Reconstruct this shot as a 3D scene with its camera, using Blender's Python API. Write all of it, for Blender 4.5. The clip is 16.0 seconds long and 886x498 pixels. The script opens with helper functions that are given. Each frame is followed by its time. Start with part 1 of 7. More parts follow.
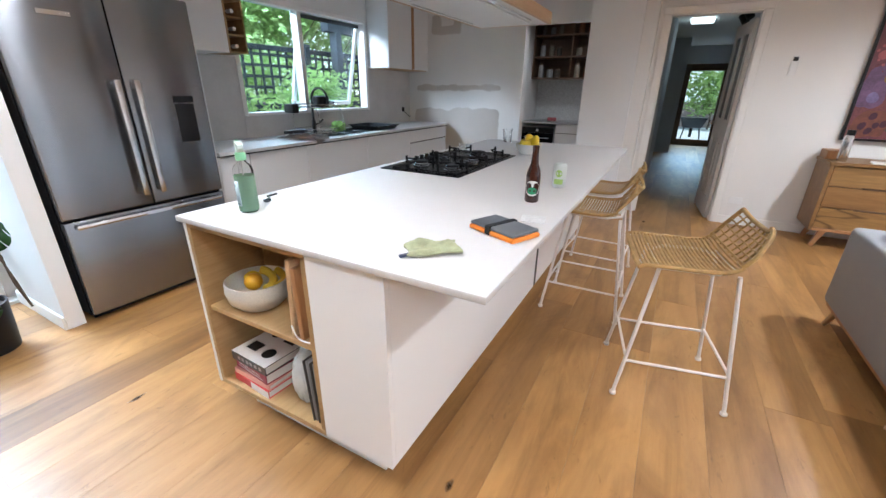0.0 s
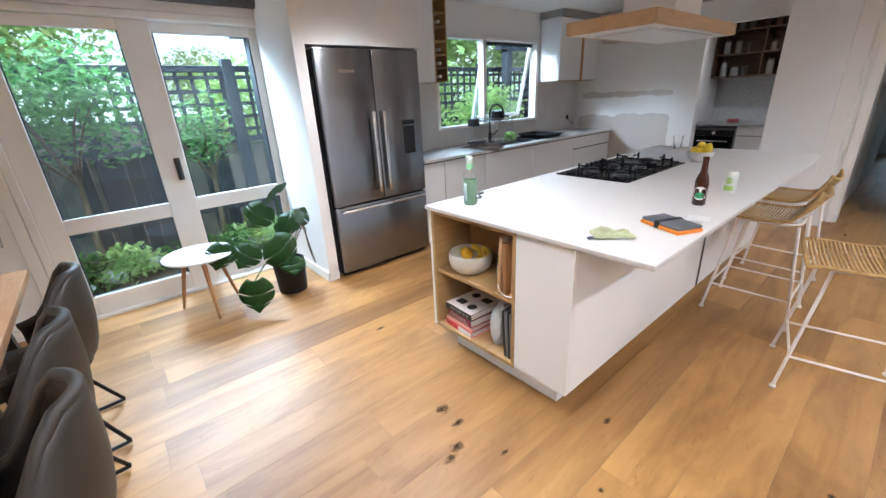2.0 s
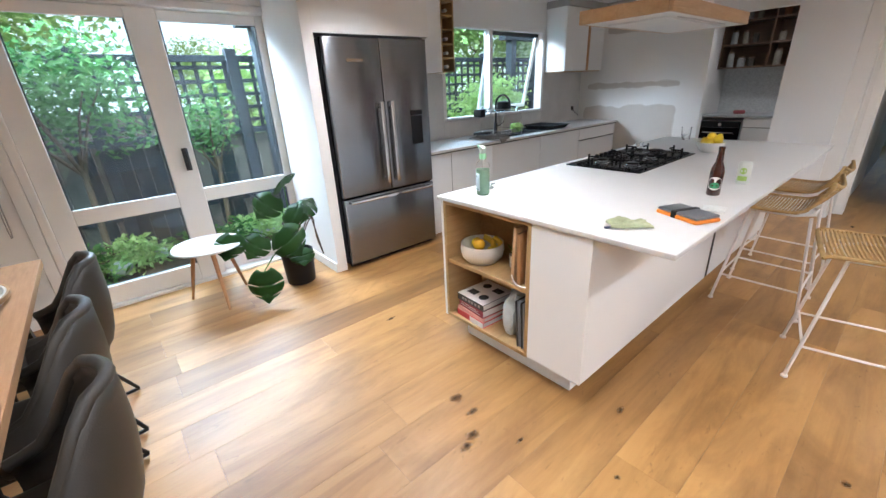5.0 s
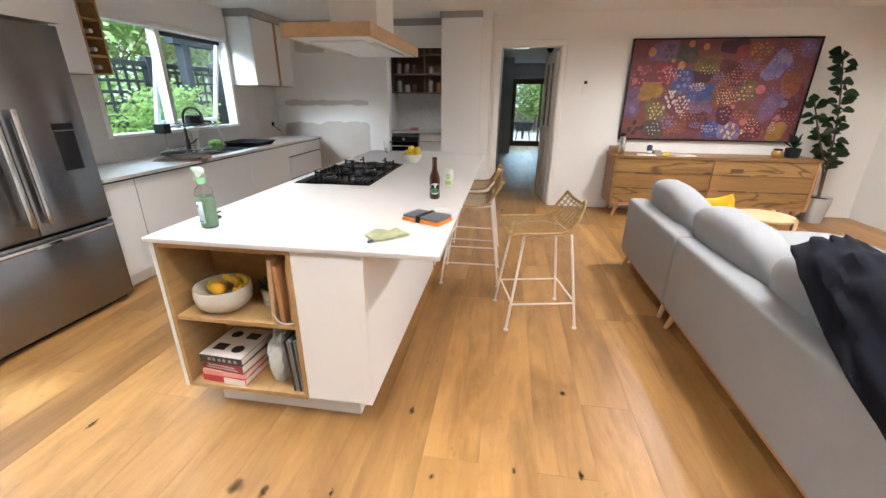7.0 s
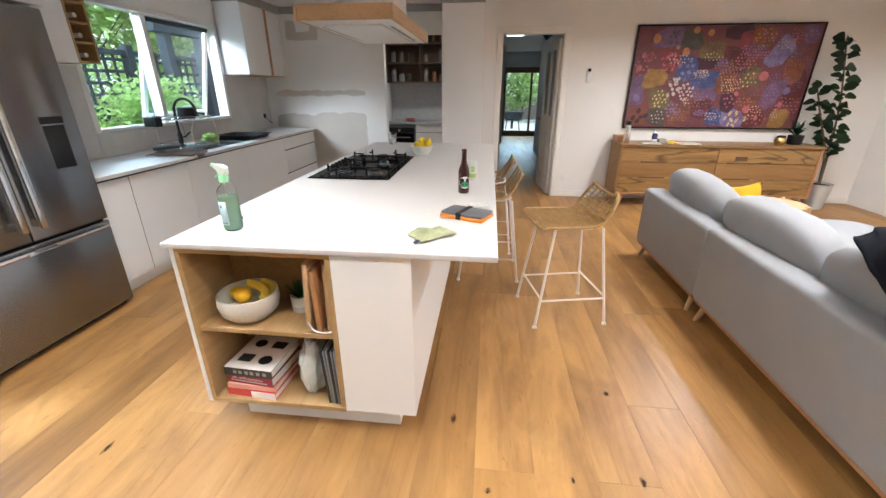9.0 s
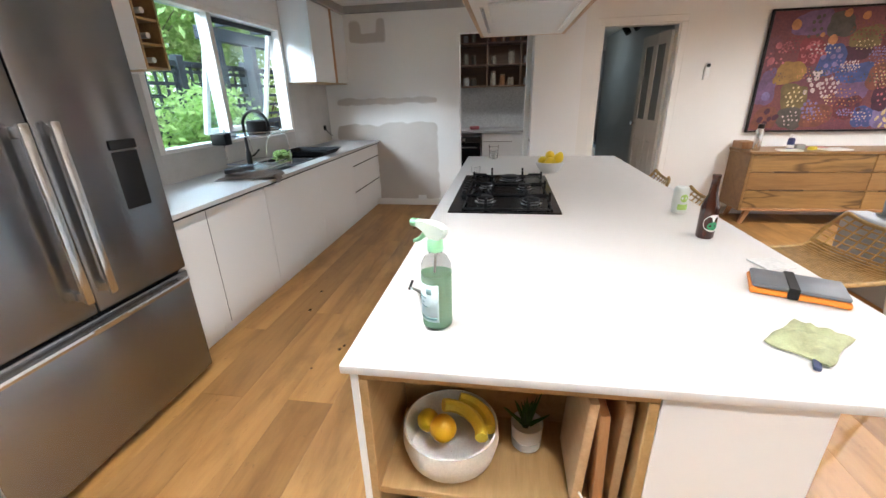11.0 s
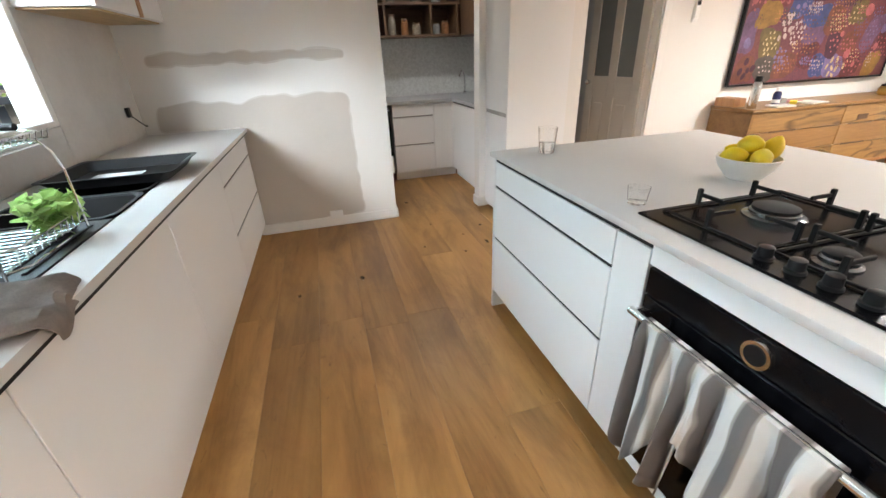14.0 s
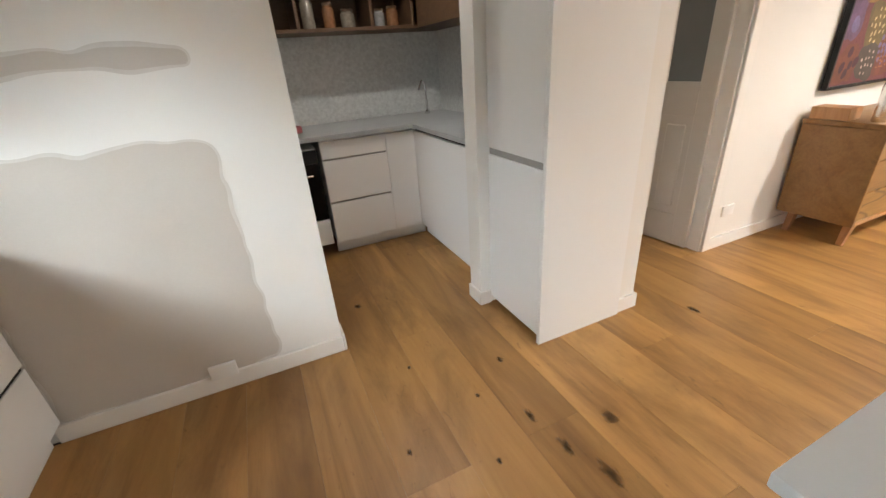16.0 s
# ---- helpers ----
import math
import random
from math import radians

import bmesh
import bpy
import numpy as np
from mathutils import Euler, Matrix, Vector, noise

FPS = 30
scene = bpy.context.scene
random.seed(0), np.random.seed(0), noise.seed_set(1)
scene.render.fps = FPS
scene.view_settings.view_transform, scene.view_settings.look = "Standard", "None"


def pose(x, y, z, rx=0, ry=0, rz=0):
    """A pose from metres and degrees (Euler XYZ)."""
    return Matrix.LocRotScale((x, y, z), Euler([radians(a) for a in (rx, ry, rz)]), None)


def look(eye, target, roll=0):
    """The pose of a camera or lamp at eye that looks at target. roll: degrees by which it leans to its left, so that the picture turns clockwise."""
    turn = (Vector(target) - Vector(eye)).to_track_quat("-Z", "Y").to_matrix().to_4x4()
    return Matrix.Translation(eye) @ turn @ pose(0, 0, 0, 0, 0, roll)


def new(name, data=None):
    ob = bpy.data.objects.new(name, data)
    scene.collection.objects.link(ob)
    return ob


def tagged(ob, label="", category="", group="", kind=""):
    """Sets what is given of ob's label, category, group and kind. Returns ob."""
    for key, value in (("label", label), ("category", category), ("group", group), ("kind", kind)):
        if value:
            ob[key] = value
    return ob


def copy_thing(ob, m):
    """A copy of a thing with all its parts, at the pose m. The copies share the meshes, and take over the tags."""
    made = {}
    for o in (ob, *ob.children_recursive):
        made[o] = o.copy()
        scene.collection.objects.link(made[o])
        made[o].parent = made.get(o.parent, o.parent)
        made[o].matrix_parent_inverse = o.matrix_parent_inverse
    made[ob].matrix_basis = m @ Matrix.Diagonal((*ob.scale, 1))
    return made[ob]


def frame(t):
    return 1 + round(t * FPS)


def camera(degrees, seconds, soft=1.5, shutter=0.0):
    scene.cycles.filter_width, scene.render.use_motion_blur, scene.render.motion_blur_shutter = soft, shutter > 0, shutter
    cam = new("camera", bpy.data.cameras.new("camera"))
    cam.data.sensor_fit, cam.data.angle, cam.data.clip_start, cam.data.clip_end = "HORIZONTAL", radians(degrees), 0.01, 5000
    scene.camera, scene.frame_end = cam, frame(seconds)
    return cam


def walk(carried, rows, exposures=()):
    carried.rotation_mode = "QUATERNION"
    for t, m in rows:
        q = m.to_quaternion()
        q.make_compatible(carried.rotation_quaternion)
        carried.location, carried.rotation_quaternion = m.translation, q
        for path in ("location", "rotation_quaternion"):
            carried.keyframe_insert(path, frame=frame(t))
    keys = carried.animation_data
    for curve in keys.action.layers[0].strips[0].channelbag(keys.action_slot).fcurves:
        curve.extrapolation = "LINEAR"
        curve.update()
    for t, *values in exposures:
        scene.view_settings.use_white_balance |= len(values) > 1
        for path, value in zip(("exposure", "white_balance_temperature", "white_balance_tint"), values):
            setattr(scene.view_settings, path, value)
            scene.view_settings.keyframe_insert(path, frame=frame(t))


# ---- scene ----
cam = camera(95.9, 16.0)
PATH = [
    (0, (0.364, 0.239, 1.329), (-0.53, 1.867, 0.587), 0.7),
    (0.5, (0.544, 0.136, 1.337), (-0.534, 1.648, 0.593), 0.6),
    (1, (0.654, -0.068, 1.396), (-0.569, 1.326, 0.648), -0.1),
    (1.5, (0.621, -0.311, 1.444), (-0.739, 0.948, 0.692), -2.1),
    (2, (0.546, -0.326, 1.453), (-0.891, 0.867, 0.737), -2.9),
    (2.5, (0.499, -0.346, 1.453), (-0.949, 0.844, 0.755), -3.1),
    (3, (0.497, -0.359, 1.452), (-1.019, 0.746, 0.757), -2.9),
    (5.3, (0.502, -0.383, 1.439), (-0.876, 0.843, 0.665), -2.7),
    (5.5, (0.502, -0.356, 1.43), (-0.707, 1.044, 0.669), -2.6),
    (6, (0.441, -0.392, 1.438), (-0.256, 1.328, 0.692), -2.4),
    (6.5, (0.363, -0.445, 1.431), (0.0, 1.374, 0.683), -1.4),
    (7, (0.279, -0.356, 1.433), (-0.003, 1.493, 0.725), 0.4),
    (7.5, (0.201, -0.195, 1.413), (-0.062, 1.666, 0.73), 1.3),
    (8, (0.162, -0.216, 1.391), (-0.014, 1.628, 0.637), 1.6),
    (8.5, (0.089, -0.27, 1.401), (-0.075, 1.572, 0.64), 0.9),
    (9, (0.008, -0.267, 1.42), (-0.196, 1.577, 0.672), 0.0),
    (9.5, (-0.092, -0.096, 1.4), (-0.394, 1.739, 0.664), -0.3),
    (9.7, (-0.172, -0.003, 1.411), (-0.562, 1.818, 0.682), -0.4),
    (11.8, (-1.416, 0.561, 1.402), (-1.507, 2.422, 0.677), -2.5),
    (12, (-1.554, 0.644, 1.36), (-1.568, 2.492, 0.595), -2.5),
    (12.5, (-1.706, 0.993, 1.339), (-1.534, 2.813, 0.53), -2.1),
    (13, (-1.809, 1.394, 1.336), (-1.406, 3.191, 0.556), -1.3),
    (13.5, (-1.93, 1.766, 1.327), (-1.415, 3.496, 0.465), -2.1),
    (14, (-1.953, 2.212, 1.31), (-1.485, 3.95, 0.438), -2.4),
    (14.5, (-1.968, 2.665, 1.296), (-1.452, 4.379, 0.403), -2.8),
    (15, (-1.86, 3.128, 1.281), (-1.291, 4.827, 0.392), -3.6),
    (15.5, (-1.738, 3.520, 1.275), (-1.062, 5.190, 0.406), -3.2),
    (16, (-1.601, 3.919, 1.284), (-0.892, 5.581, 0.427), -4.3),
]
EXPOSURES = [(0.0, -0.12, 5750, 10), (3.0, -0.10, 5850, 10), (5.5, -0.10, 5900, 10), (6.0, 0.0, 6150, 10), (7.0, 0.07, 6350, 10), (9.5, 0.05, 6250, 10), (12.0, 0.22, 6150, 10), (12.5, 0.27, 5950, 10), (13.5, 0.50, 6350, 10), (14.5, 0.60, 6950, 10), (15.5, 0.54, 7150, 10), (16.0, 0.46, 6950, 10)]
walk(cam, [(t, look(eye, target, roll)) for t, eye, target, roll in PATH], EXPOSURES)


# ---- world, sun, large lights, exposure ----
world = bpy.data.worlds.new("sky")
scene.world = world
world.use_nodes = True
wn = world.node_tree.nodes
sky = wn.new("ShaderNodeTexSky")
sky.sky_type, sky.sun_disc = "NISHITA", False
sky.sun_elevation, sky.sun_rotation = radians(62), radians(115)
sky.air_density, sky.dust_density = 1.0, 4.0
world.node_tree.links.new(sky.outputs[0], wn["Background"].inputs[0])
wn["Background"].inputs[1].default_value = 0.15

sun = new("sun", bpy.data.lights.new("sun", "SUN"))
sun.data.energy, sun.data.angle, sun.data.color = 5.0, radians(3), (1.0, 0.97, 0.91)
sun.matrix_world = look((5.6, -2.6, 11.5), (0, 0, 0))


def area_lamp(name, m, w, h, watts, colour):
    lamp = new(name, bpy.data.lights.new(name, "AREA"))
    lamp.data.shape, lamp.data.size, lamp.data.size_y = "RECTANGLE", w, h
    lamp.data.energy, lamp.data.color = watts, colour
    lamp.matrix_world = m
    return lamp


def spot_lamp(name, x, y, z, watts, colour=(1.0, 0.985, 0.955), cone=165, size=0.07):
    lamp = new(name, bpy.data.lights.new(name, "SPOT"))
    lamp.data.energy, lamp.data.color, lamp.data.spot_size, lamp.data.spot_blend = watts, colour, radians(cone), 0.8
    lamp.data.shadow_soft_size = size
    lamp.location = (x, y, z)
    return lamp


CEIL = 2.42
# area lamps outside the west openings and hall's end stand in for sky light
area_lamp("door_daylight", look((-4.2, 0.12, 2.9), (-2.0, 0.12, 0.7)), 2.2, 1.1, 115, (0.62, 0.83, 1.0))
area_lamp("window_daylight", look((-5.6, 0.4, 3.35), (-2.2, 5.4, 0.95)), 2.6, 0.9, 760, (0.80, 0.91, 1.0))
area_lamp("window_daylight", look((-6.3, 6.0, 3.45), (-1.2, 3.0, 0.55)), 3.0, 1.0, 320, (0.62, 0.83, 1.0))
area_lamp("hall_daylight", look((1.0, 14.6, 2.55), (0.9, 11, 0.3)), 1.3, 0.7, 170, (0.55, 0.80, 1.0))
# fill lamp at an unseen east opening, added to brighten the living room walls
area_lamp("east_fill_daylight", look((4.80, 0.0, 1.25), (0, 0.0, 1.15)), 4.6, 1.6, 18, (0.95, 0.97, 1.0))
# some set from cast shadows, the others unseen fill added for walls and floor
DOWNLIGHTS_AND_FILL = [(0.75, 4.0, 36), (1.75, -0.8, 215), (1.75, 1.4, 170), (3.4, 1.4, 80), (2.3, 3.7, 215), (3.8, 3.8, 95), (-0.95, 0.8, 58), (-0.47, 0.2, 110), (-1.8, 1.25, 125), (-1.0, -2.2, 95), (0.6, -2.2, 15)]
for dx, dy, watts in DOWNLIGHTS_AND_FILL:
    spot_lamp("downlight_and_fill_beam", dx, dy, CEIL - 0.03, watts, cone=128 if dx < 0 else 165)
spot_lamp("hall_beam", 0.45, 8.6, 2.33, 3, (0.85, 1.0, 0.97))
spot_lamp("pantry_beam", -0.9, 6.2, CEIL - 0.03, 34, (1.0, 0.97, 0.94))


# ---- materials ----
def nodes_of(name, rough=0.5, metal=0.0):
    m = bpy.data.materials.new(name)
    m.use_nodes = True
    nt = m.node_tree
    p = nt.nodes["Principled BSDF"]
    p.inputs["Roughness"].default_value, p.inputs["Metallic"].default_value = rough, metal
    return m, nt, p


def coords(nt, scale=(1, 1, 1), shift=False):
    tc = nt.nodes.new("ShaderNodeTexCoord")
    mp = nt.nodes.new("ShaderNodeMapping")
    mp.inputs["Scale"].default_value = scale
    nt.links.new(tc.outputs["Object"], mp.inputs[0])
    if shift:
        oi = nt.nodes.new("ShaderNodeObjectInfo")
        k = nt.nodes.new("ShaderNodeMath")
        k.operation = "MULTIPLY"
        k.inputs[1].default_value = 37.0
        nt.links.new(oi.outputs["Random"], k.inputs[0])
        nt.links.new(k.outputs[0], mp.inputs["Location"])
    return mp.outputs[0]


def noise_node(nt, vec, scale, detail=4, rough=0.55, distort=0.0):
    n = nt.nodes.new("ShaderNodeTexNoise")
    n.inputs["Scale"].default_value, n.inputs["Detail"].default_value = scale, detail
    n.inputs["Roughness"].default_value, n.inputs["Distortion"].default_value = rough, distort
    nt.links.new(vec, n.inputs["Vector"])
    return n.outputs["Fac"]


def ramp(nt, fac, stops):
    r = nt.nodes.new("ShaderNodeValToRGB")
    while len(r.color_ramp.elements) < len(stops):
        r.color_ramp.elements.new(0.5)
    for e, (pos, c) in zip(r.color_ramp.elements, stops):
        e.position, e.color = pos, (*c, 1) if len(c) == 3 else c
    nt.links.new(fac, r.inputs[0])
    return r.outputs[0]


def mix(nt, fac, a, b, mode="MIX"):
    n = nt.nodes.new("ShaderNodeMix")
    n.data_type, n.blend_type = "RGBA", mode
    if isinstance(fac, (int, float)):
        n.inputs[0].default_value = fac
    else:
        nt.links.new(fac, n.inputs[0])
    for i, v in ((6, a), (7, b)):
        if isinstance(v, tuple):
            n.inputs[i].default_value = (*v, 1)
        else:
            nt.links.new(v, n.inputs[i])
    return n.outputs[2]


def bump(nt, p, height, strength, dist):
    b = nt.nodes.new("ShaderNodeBump")
    b.inputs["Strength"].default_value, b.inputs["Distance"].default_value = strength, dist
    nt.links.new(height, b.inputs["Height"])
    nt.links.new(b.outputs[0], p.inputs["Normal"])


def surface(name, c, rough=0.5, metal=0.0, vary=0.12, scale=6.0, fine=120.0, relief=0.1, dist=0.001, coat=0.0, gloss_vary=0.12, spec=0.5):
    """A plain material with soft mottling at two scales and a fine relief."""
    m, nt, p = nodes_of(name, rough, metal)
    v = coords(nt)
    big, small = noise_node(nt, v, scale), noise_node(nt, v, fine, 2)
    lo, hi = tuple(a * (1 - vary) for a in c), tuple(min(1, a * (1 + vary * 0.6)) for a in c)
    col = ramp(nt, big, [(0.3, lo), (0.7, hi)])
    col = mix(nt, 0.25, col, ramp(nt, small, [(0.3, lo), (0.7, hi)]))
    nt.links.new(col, p.inputs["Base Color"])
    r = nt.nodes.new("ShaderNodeMapRange")
    r.inputs["To Min"].default_value, r.inputs["To Max"].default_value = max(0.02, rough * (1 - gloss_vary)), min(1, rough * (1 + gloss_vary))
    nt.links.new(big, r.inputs[0])
    nt.links.new(r.outputs[0], p.inputs["Roughness"])
    bump(nt, p, small, relief, dist)
    p.inputs["Coat Weight"].default_value, p.inputs["Specular IOR Level"].default_value = coat, spec
    return m


def timber(name, dark, mid, light, along="y", rough=0.4, size=1.0, knots=0.0, tone=0.15, upright=False, veins=0.0, stain=0.0, grain=0.35):
    """Grain that runs along one axis, with a tone of its own for each piece."""
    m, nt, p = nodes_of(name, rough)
    k = {"x": (0.9, 9, 9), "y": (9, 0.9, 9), "z": (9, 9, 0.9)}[along]
    v = coords(nt, tuple(a * size for a in k), True)
    warp = noise_node(nt, v, 1.1, 5, 0.6, 1.4)
    fine = noise_node(nt, v, 9.0, 6, 0.7, 0.3)
    col = ramp(nt, warp, [(0.25, dark), (0.48, mid), (0.75, light)])
    col = mix(nt, grain, col, ramp(nt, fine, [(0.3, dark), (0.7, light)]))
    oi = nt.nodes.new("ShaderNodeObjectInfo")
    lo, hi = 1 - tone, 1 + tone * 0.5
    col = mix(nt, 1.0, col, ramp(nt, oi.outputs["Random"], [(0.0, (lo, lo * 0.96, lo * 0.90)), (1.0, (hi, hi, hi))]), "MULTIPLY")
    if knots:
        kv = coords(nt, {"x": (0.45, 1, 1), "y": (1, 0.45, 1), "z": (1, 1, 0.45)}[along], True)
        if upright:
            sx, cx = nt.nodes.new("ShaderNodeSeparateXYZ"), nt.nodes.new("ShaderNodeCombineXYZ")
            nt.links.new(kv, sx.inputs[0])
            nt.links.new(sx.outputs[0], cx.inputs[0])
            nt.links.new(sx.outputs[2], cx.inputs[1])
            kv = cx.outputs[0]
        vo = nt.nodes.new("ShaderNodeTexVoronoi")
        vo.voronoi_dimensions = "2D"
        vo.inputs["Scale"].default_value = 2.2
        nt.links.new(kv, vo.inputs["Vector"])
        wob = nt.nodes.new("ShaderNodeMath")
        wob.operation = "MULTIPLY_ADD"
        wob.inputs[1].default_value = 0.09
        nt.links.new(noise_node(nt, kv, 30, 3), wob.inputs[0])
        nt.links.new(vo.outputs["Distance"], wob.inputs[2])
        pick = nt.nodes.new("ShaderNodeSeparateColor")
        nt.links.new(vo.outputs["Color"], pick.inputs[0])
        chosen = ramp(nt, pick.outputs[0], [(0.72, (0, 0, 0)), (0.76, (knots,) * 3)])
        spot = ramp(nt, wob.outputs[0], [(0.06, (1, 1, 1)), (0.115, (0, 0, 0))])
        col = mix(nt, mix(nt, 1.0, chosen, spot, "MULTIPLY"), col, (0.075, 0.038, 0.016))
    if stain:
        sv = coords(nt, {"x": (1.1, 3.2, 3.2), "y": (3.2, 1.1, 3.2), "z": (3.2, 3.2, 1.1)}[along], True)
        cloud = noise_node(nt, sv, 1.0, 5, 0.62, 0.8)
        fleck = noise_node(nt, sv, 7.0, 4, 0.7, 1.5)
        col = mix(nt, ramp(nt, cloud, [(0.46, (0, 0, 0)), (0.70, (stain,) * 3)]), col, tuple(a * 0.9 for a in dark))
        col = mix(nt, ramp(nt, fleck, [(0.62, (0, 0, 0)), (0.78, (stain,) * 3)]), col, tuple(a * 0.6 for a in dark))
    if veins:
        vv = coords(nt, {"x": (0.55, 3, 3), "y": (3, 0.55, 3), "z": (3, 3, 0.55)}[along], True)
        vein = noise_node(nt, vv, 1.1, 3, 0.5, 1.0)
        col = mix(nt, ramp(nt, vein, [(0.480, (0, 0, 0)), (0.498, (veins,) * 3), (0.502, (veins,) * 3), (0.52, (0, 0, 0))]), col, dark)
    nt.links.new(col, p.inputs["Base Color"])
    bump(nt, p, fine, 0.12, 0.001)
    return m


def metal_brushed(name, c, rough=0.3, along="y"):
    m, nt, p = nodes_of(name, rough, 1.0)
    v = coords(nt, {"x": (1, 120, 120), "y": (120, 1, 120), "z": (120, 120, 1)}[along])
    f = noise_node(nt, v, 3, 3)
    nt.links.new(ramp(nt, f, [(0.3, tuple(a * 0.97 for a in c)), (0.7, c)]), p.inputs["Base Color"])
    r = nt.nodes.new("ShaderNodeMapRange")
    r.inputs["To Min"].default_value, r.inputs["To Max"].default_value = rough * 0.95, rough * 1.05
    nt.links.new(f, r.inputs[0])
    nt.links.new(r.outputs[0], p.inputs["Roughness"])
    tan = nt.nodes.new("ShaderNodeTangent")
    tan.direction_type, tan.axis = "RADIAL", "Z"
    nt.links.new(tan.outputs[0], p.inputs["Tangent"])
    p.inputs["Anisotropic"].default_value, p.inputs["Anisotropic Rotation"].default_value = 0.85, 0.25 if along == "y" else 0.0
    return m


def clear(name, tint=(1, 1, 1), rough=0.0, ior=1.45):
    m, nt, p = nodes_of(name, rough)
    p.inputs["Base Color"].default_value = (*tint, 1)
    p.inputs["Transmission Weight"].default_value, p.inputs["IOR"].default_value = 1.0, ior
    return m


def lit(name, c, strength):
    m, nt, p = nodes_of(name)
    p.inputs["Emission Color"].default_value, p.inputs["Emission Strength"].default_value = (*c, 1), strength
    return m


def leaf_mat(name, lo, hi, rough=0.45):
    m, nt, p = nodes_of(name, rough)
    g = nt.nodes.new("ShaderNodeNewGeometry")
    nt.links.new(ramp(nt, g.outputs["Random Per Island"], [(0.0, lo), (1.0, hi)]), p.inputs["Base Color"])
    tr = nt.nodes.new("ShaderNodeBsdfTranslucent")
    nt.links.new(ramp(nt, g.outputs["Random Per Island"], [(0.0, lo), (1.0, hi)]), tr.inputs["Color"])
    mx = nt.nodes.new("ShaderNodeMixShader")
    mx.inputs[0].default_value = 0.62
    nt.links.new(p.outputs[0], mx.inputs[1])
    nt.links.new(tr.outputs[0], mx.inputs[2])
    nt.links.new(mx.outputs[0], nt.nodes["Material Output"].inputs[0])
    return m


WALL = surface("wall_paint", (0.80, 0.785, 0.76), 0.75, vary=0.03, scale=1.5, fine=260, relief=0.12)
CEILING = surface("ceiling_paint", (0.82, 0.81, 0.79), 0.85, vary=0.02, scale=1.5)
TRIM = surface("trim_paint", (0.82, 0.80, 0.77), 0.4, vary=0.03)
JOINERY = surface("satin_white_laminate", (0.82, 0.82, 0.82), 0.36, vary=0.006, scale=2, fine=200, relief=0.01, gloss_vary=0.02)
STONE = surface("white_stone_top", (0.61, 0.59, 0.575), 0.5, vary=0.02, scale=9, fine=300, relief=0.01, gloss_vary=0.03)
STONE_GREY = surface("grey_stone_top", (0.42, 0.43, 0.44), 0.35, vary=0.1, scale=14, fine=200)
OAK_FLOOR = timber("oak_floor", (0.18, 0.083, 0.025), (0.40, 0.208, 0.066), (0.51, 0.29, 0.105), "y", 0.41, 0.45, 0.0, 0.28, stain=0.7, grain=0.15)
OAK_BOX = timber("oak_veneer", (0.30, 0.18, 0.070), (0.42, 0.265, 0.115), (0.50, 0.33, 0.155), "y", 0.45, 1.6, 0, 0.06)
OAK_BAND = timber("oak_band", (0.40, 0.25, 0.13), (0.54, 0.36, 0.20), (0.62, 0.43, 0.26), "y", 0.45, 1.5, 0, 0.05)
WALNUT = timber("dark_timber", (0.055, 0.03, 0.018), (0.1, 0.055, 0.03), (0.15, 0.085, 0.045), "x", 0.5, 1.5, 0, 0.1)
MARRI = timber("feature_gum_timber", (0.075, 0.036, 0.012), (0.30, 0.165, 0.055), (0.40, 0.235, 0.085), "x", 0.4, 0.45, 0.9, 0.15, True, 0.85)
GUM_PLAIN = timber("plain_gum_timber", (0.15, 0.075, 0.025), (0.25, 0.13, 0.045), (0.33, 0.185, 0.068), "x", 0.4, 0.8, 0, 0.1)
TABLE_WOOD = timber("table_timber", (0.27, 0.13, 0.055), (0.46, 0.26, 0.13), (0.58, 0.35, 0.2), "x", 0.35, 0.9, 0.8, 0.12)
BEECH = timber("pale_beech", (0.5, 0.31, 0.16), (0.62, 0.42, 0.24), (0.7, 0.5, 0.31), "x", 0.4, 1.5, 0, 0.05)
LEG_WOOD = timber("turned_leg_timber", (0.3, 0.14, 0.06), (0.42, 0.21, 0.09), (0.5, 0.27, 0.13), "z", 0.4, 2.0, 0, 0.06)
STEEL = metal_brushed("dark_stainless", (0.31, 0.322, 0.345), 0.24, "y")
STEEL_BRIGHT = metal_brushed("bright_stainless", (0.78, 0.78, 0.78), 0.22, "z")
CHROME = surface("chrome", (0.75, 0.75, 0.76), 0.08, 1.0, vary=0.02)
BLACK_GLASS = surface("black_glass", (0.004, 0.004, 0.005), 0.22, vary=0.05, spec=0.12)
BLACK = surface("matt_black", (0.008, 0.008, 0.009), 0.45, vary=0.2, spec=0.3)
BLACK_SINK = surface("black_composite", (0.007, 0.007, 0.008), 0.5, vary=0.25, fine=500, relief=0.3, spec=0.3)
CHARCOAL = surface("charcoal_paint", (0.03, 0.032, 0.036), 0.6, vary=0.2)
GREY_BLIND = surface("grey_blind_fabric", (0.09, 0.09, 0.095), 0.8, vary=0.1, fine=500, relief=0.4)
WHITE_STEEL = surface("white_powder_coat", (0.80, 0.74, 0.71), 0.45, vary=0.04)
RATTAN = surface("rattan", (0.45, 0.285, 0.105), 0.55, vary=0.4, scale=30, fine=300, relief=0.5)
SOFA = surface("grey_wool_upholstery", (0.345, 0.355, 0.37), 0.95, vary=0.07, scale=5, fine=420, relief=0.9, dist=0.002)
LEATHER = surface("grey_brown_leather", (0.034, 0.030, 0.025), 0.45, vary=0.2, scale=8, fine=220, relief=0.35)
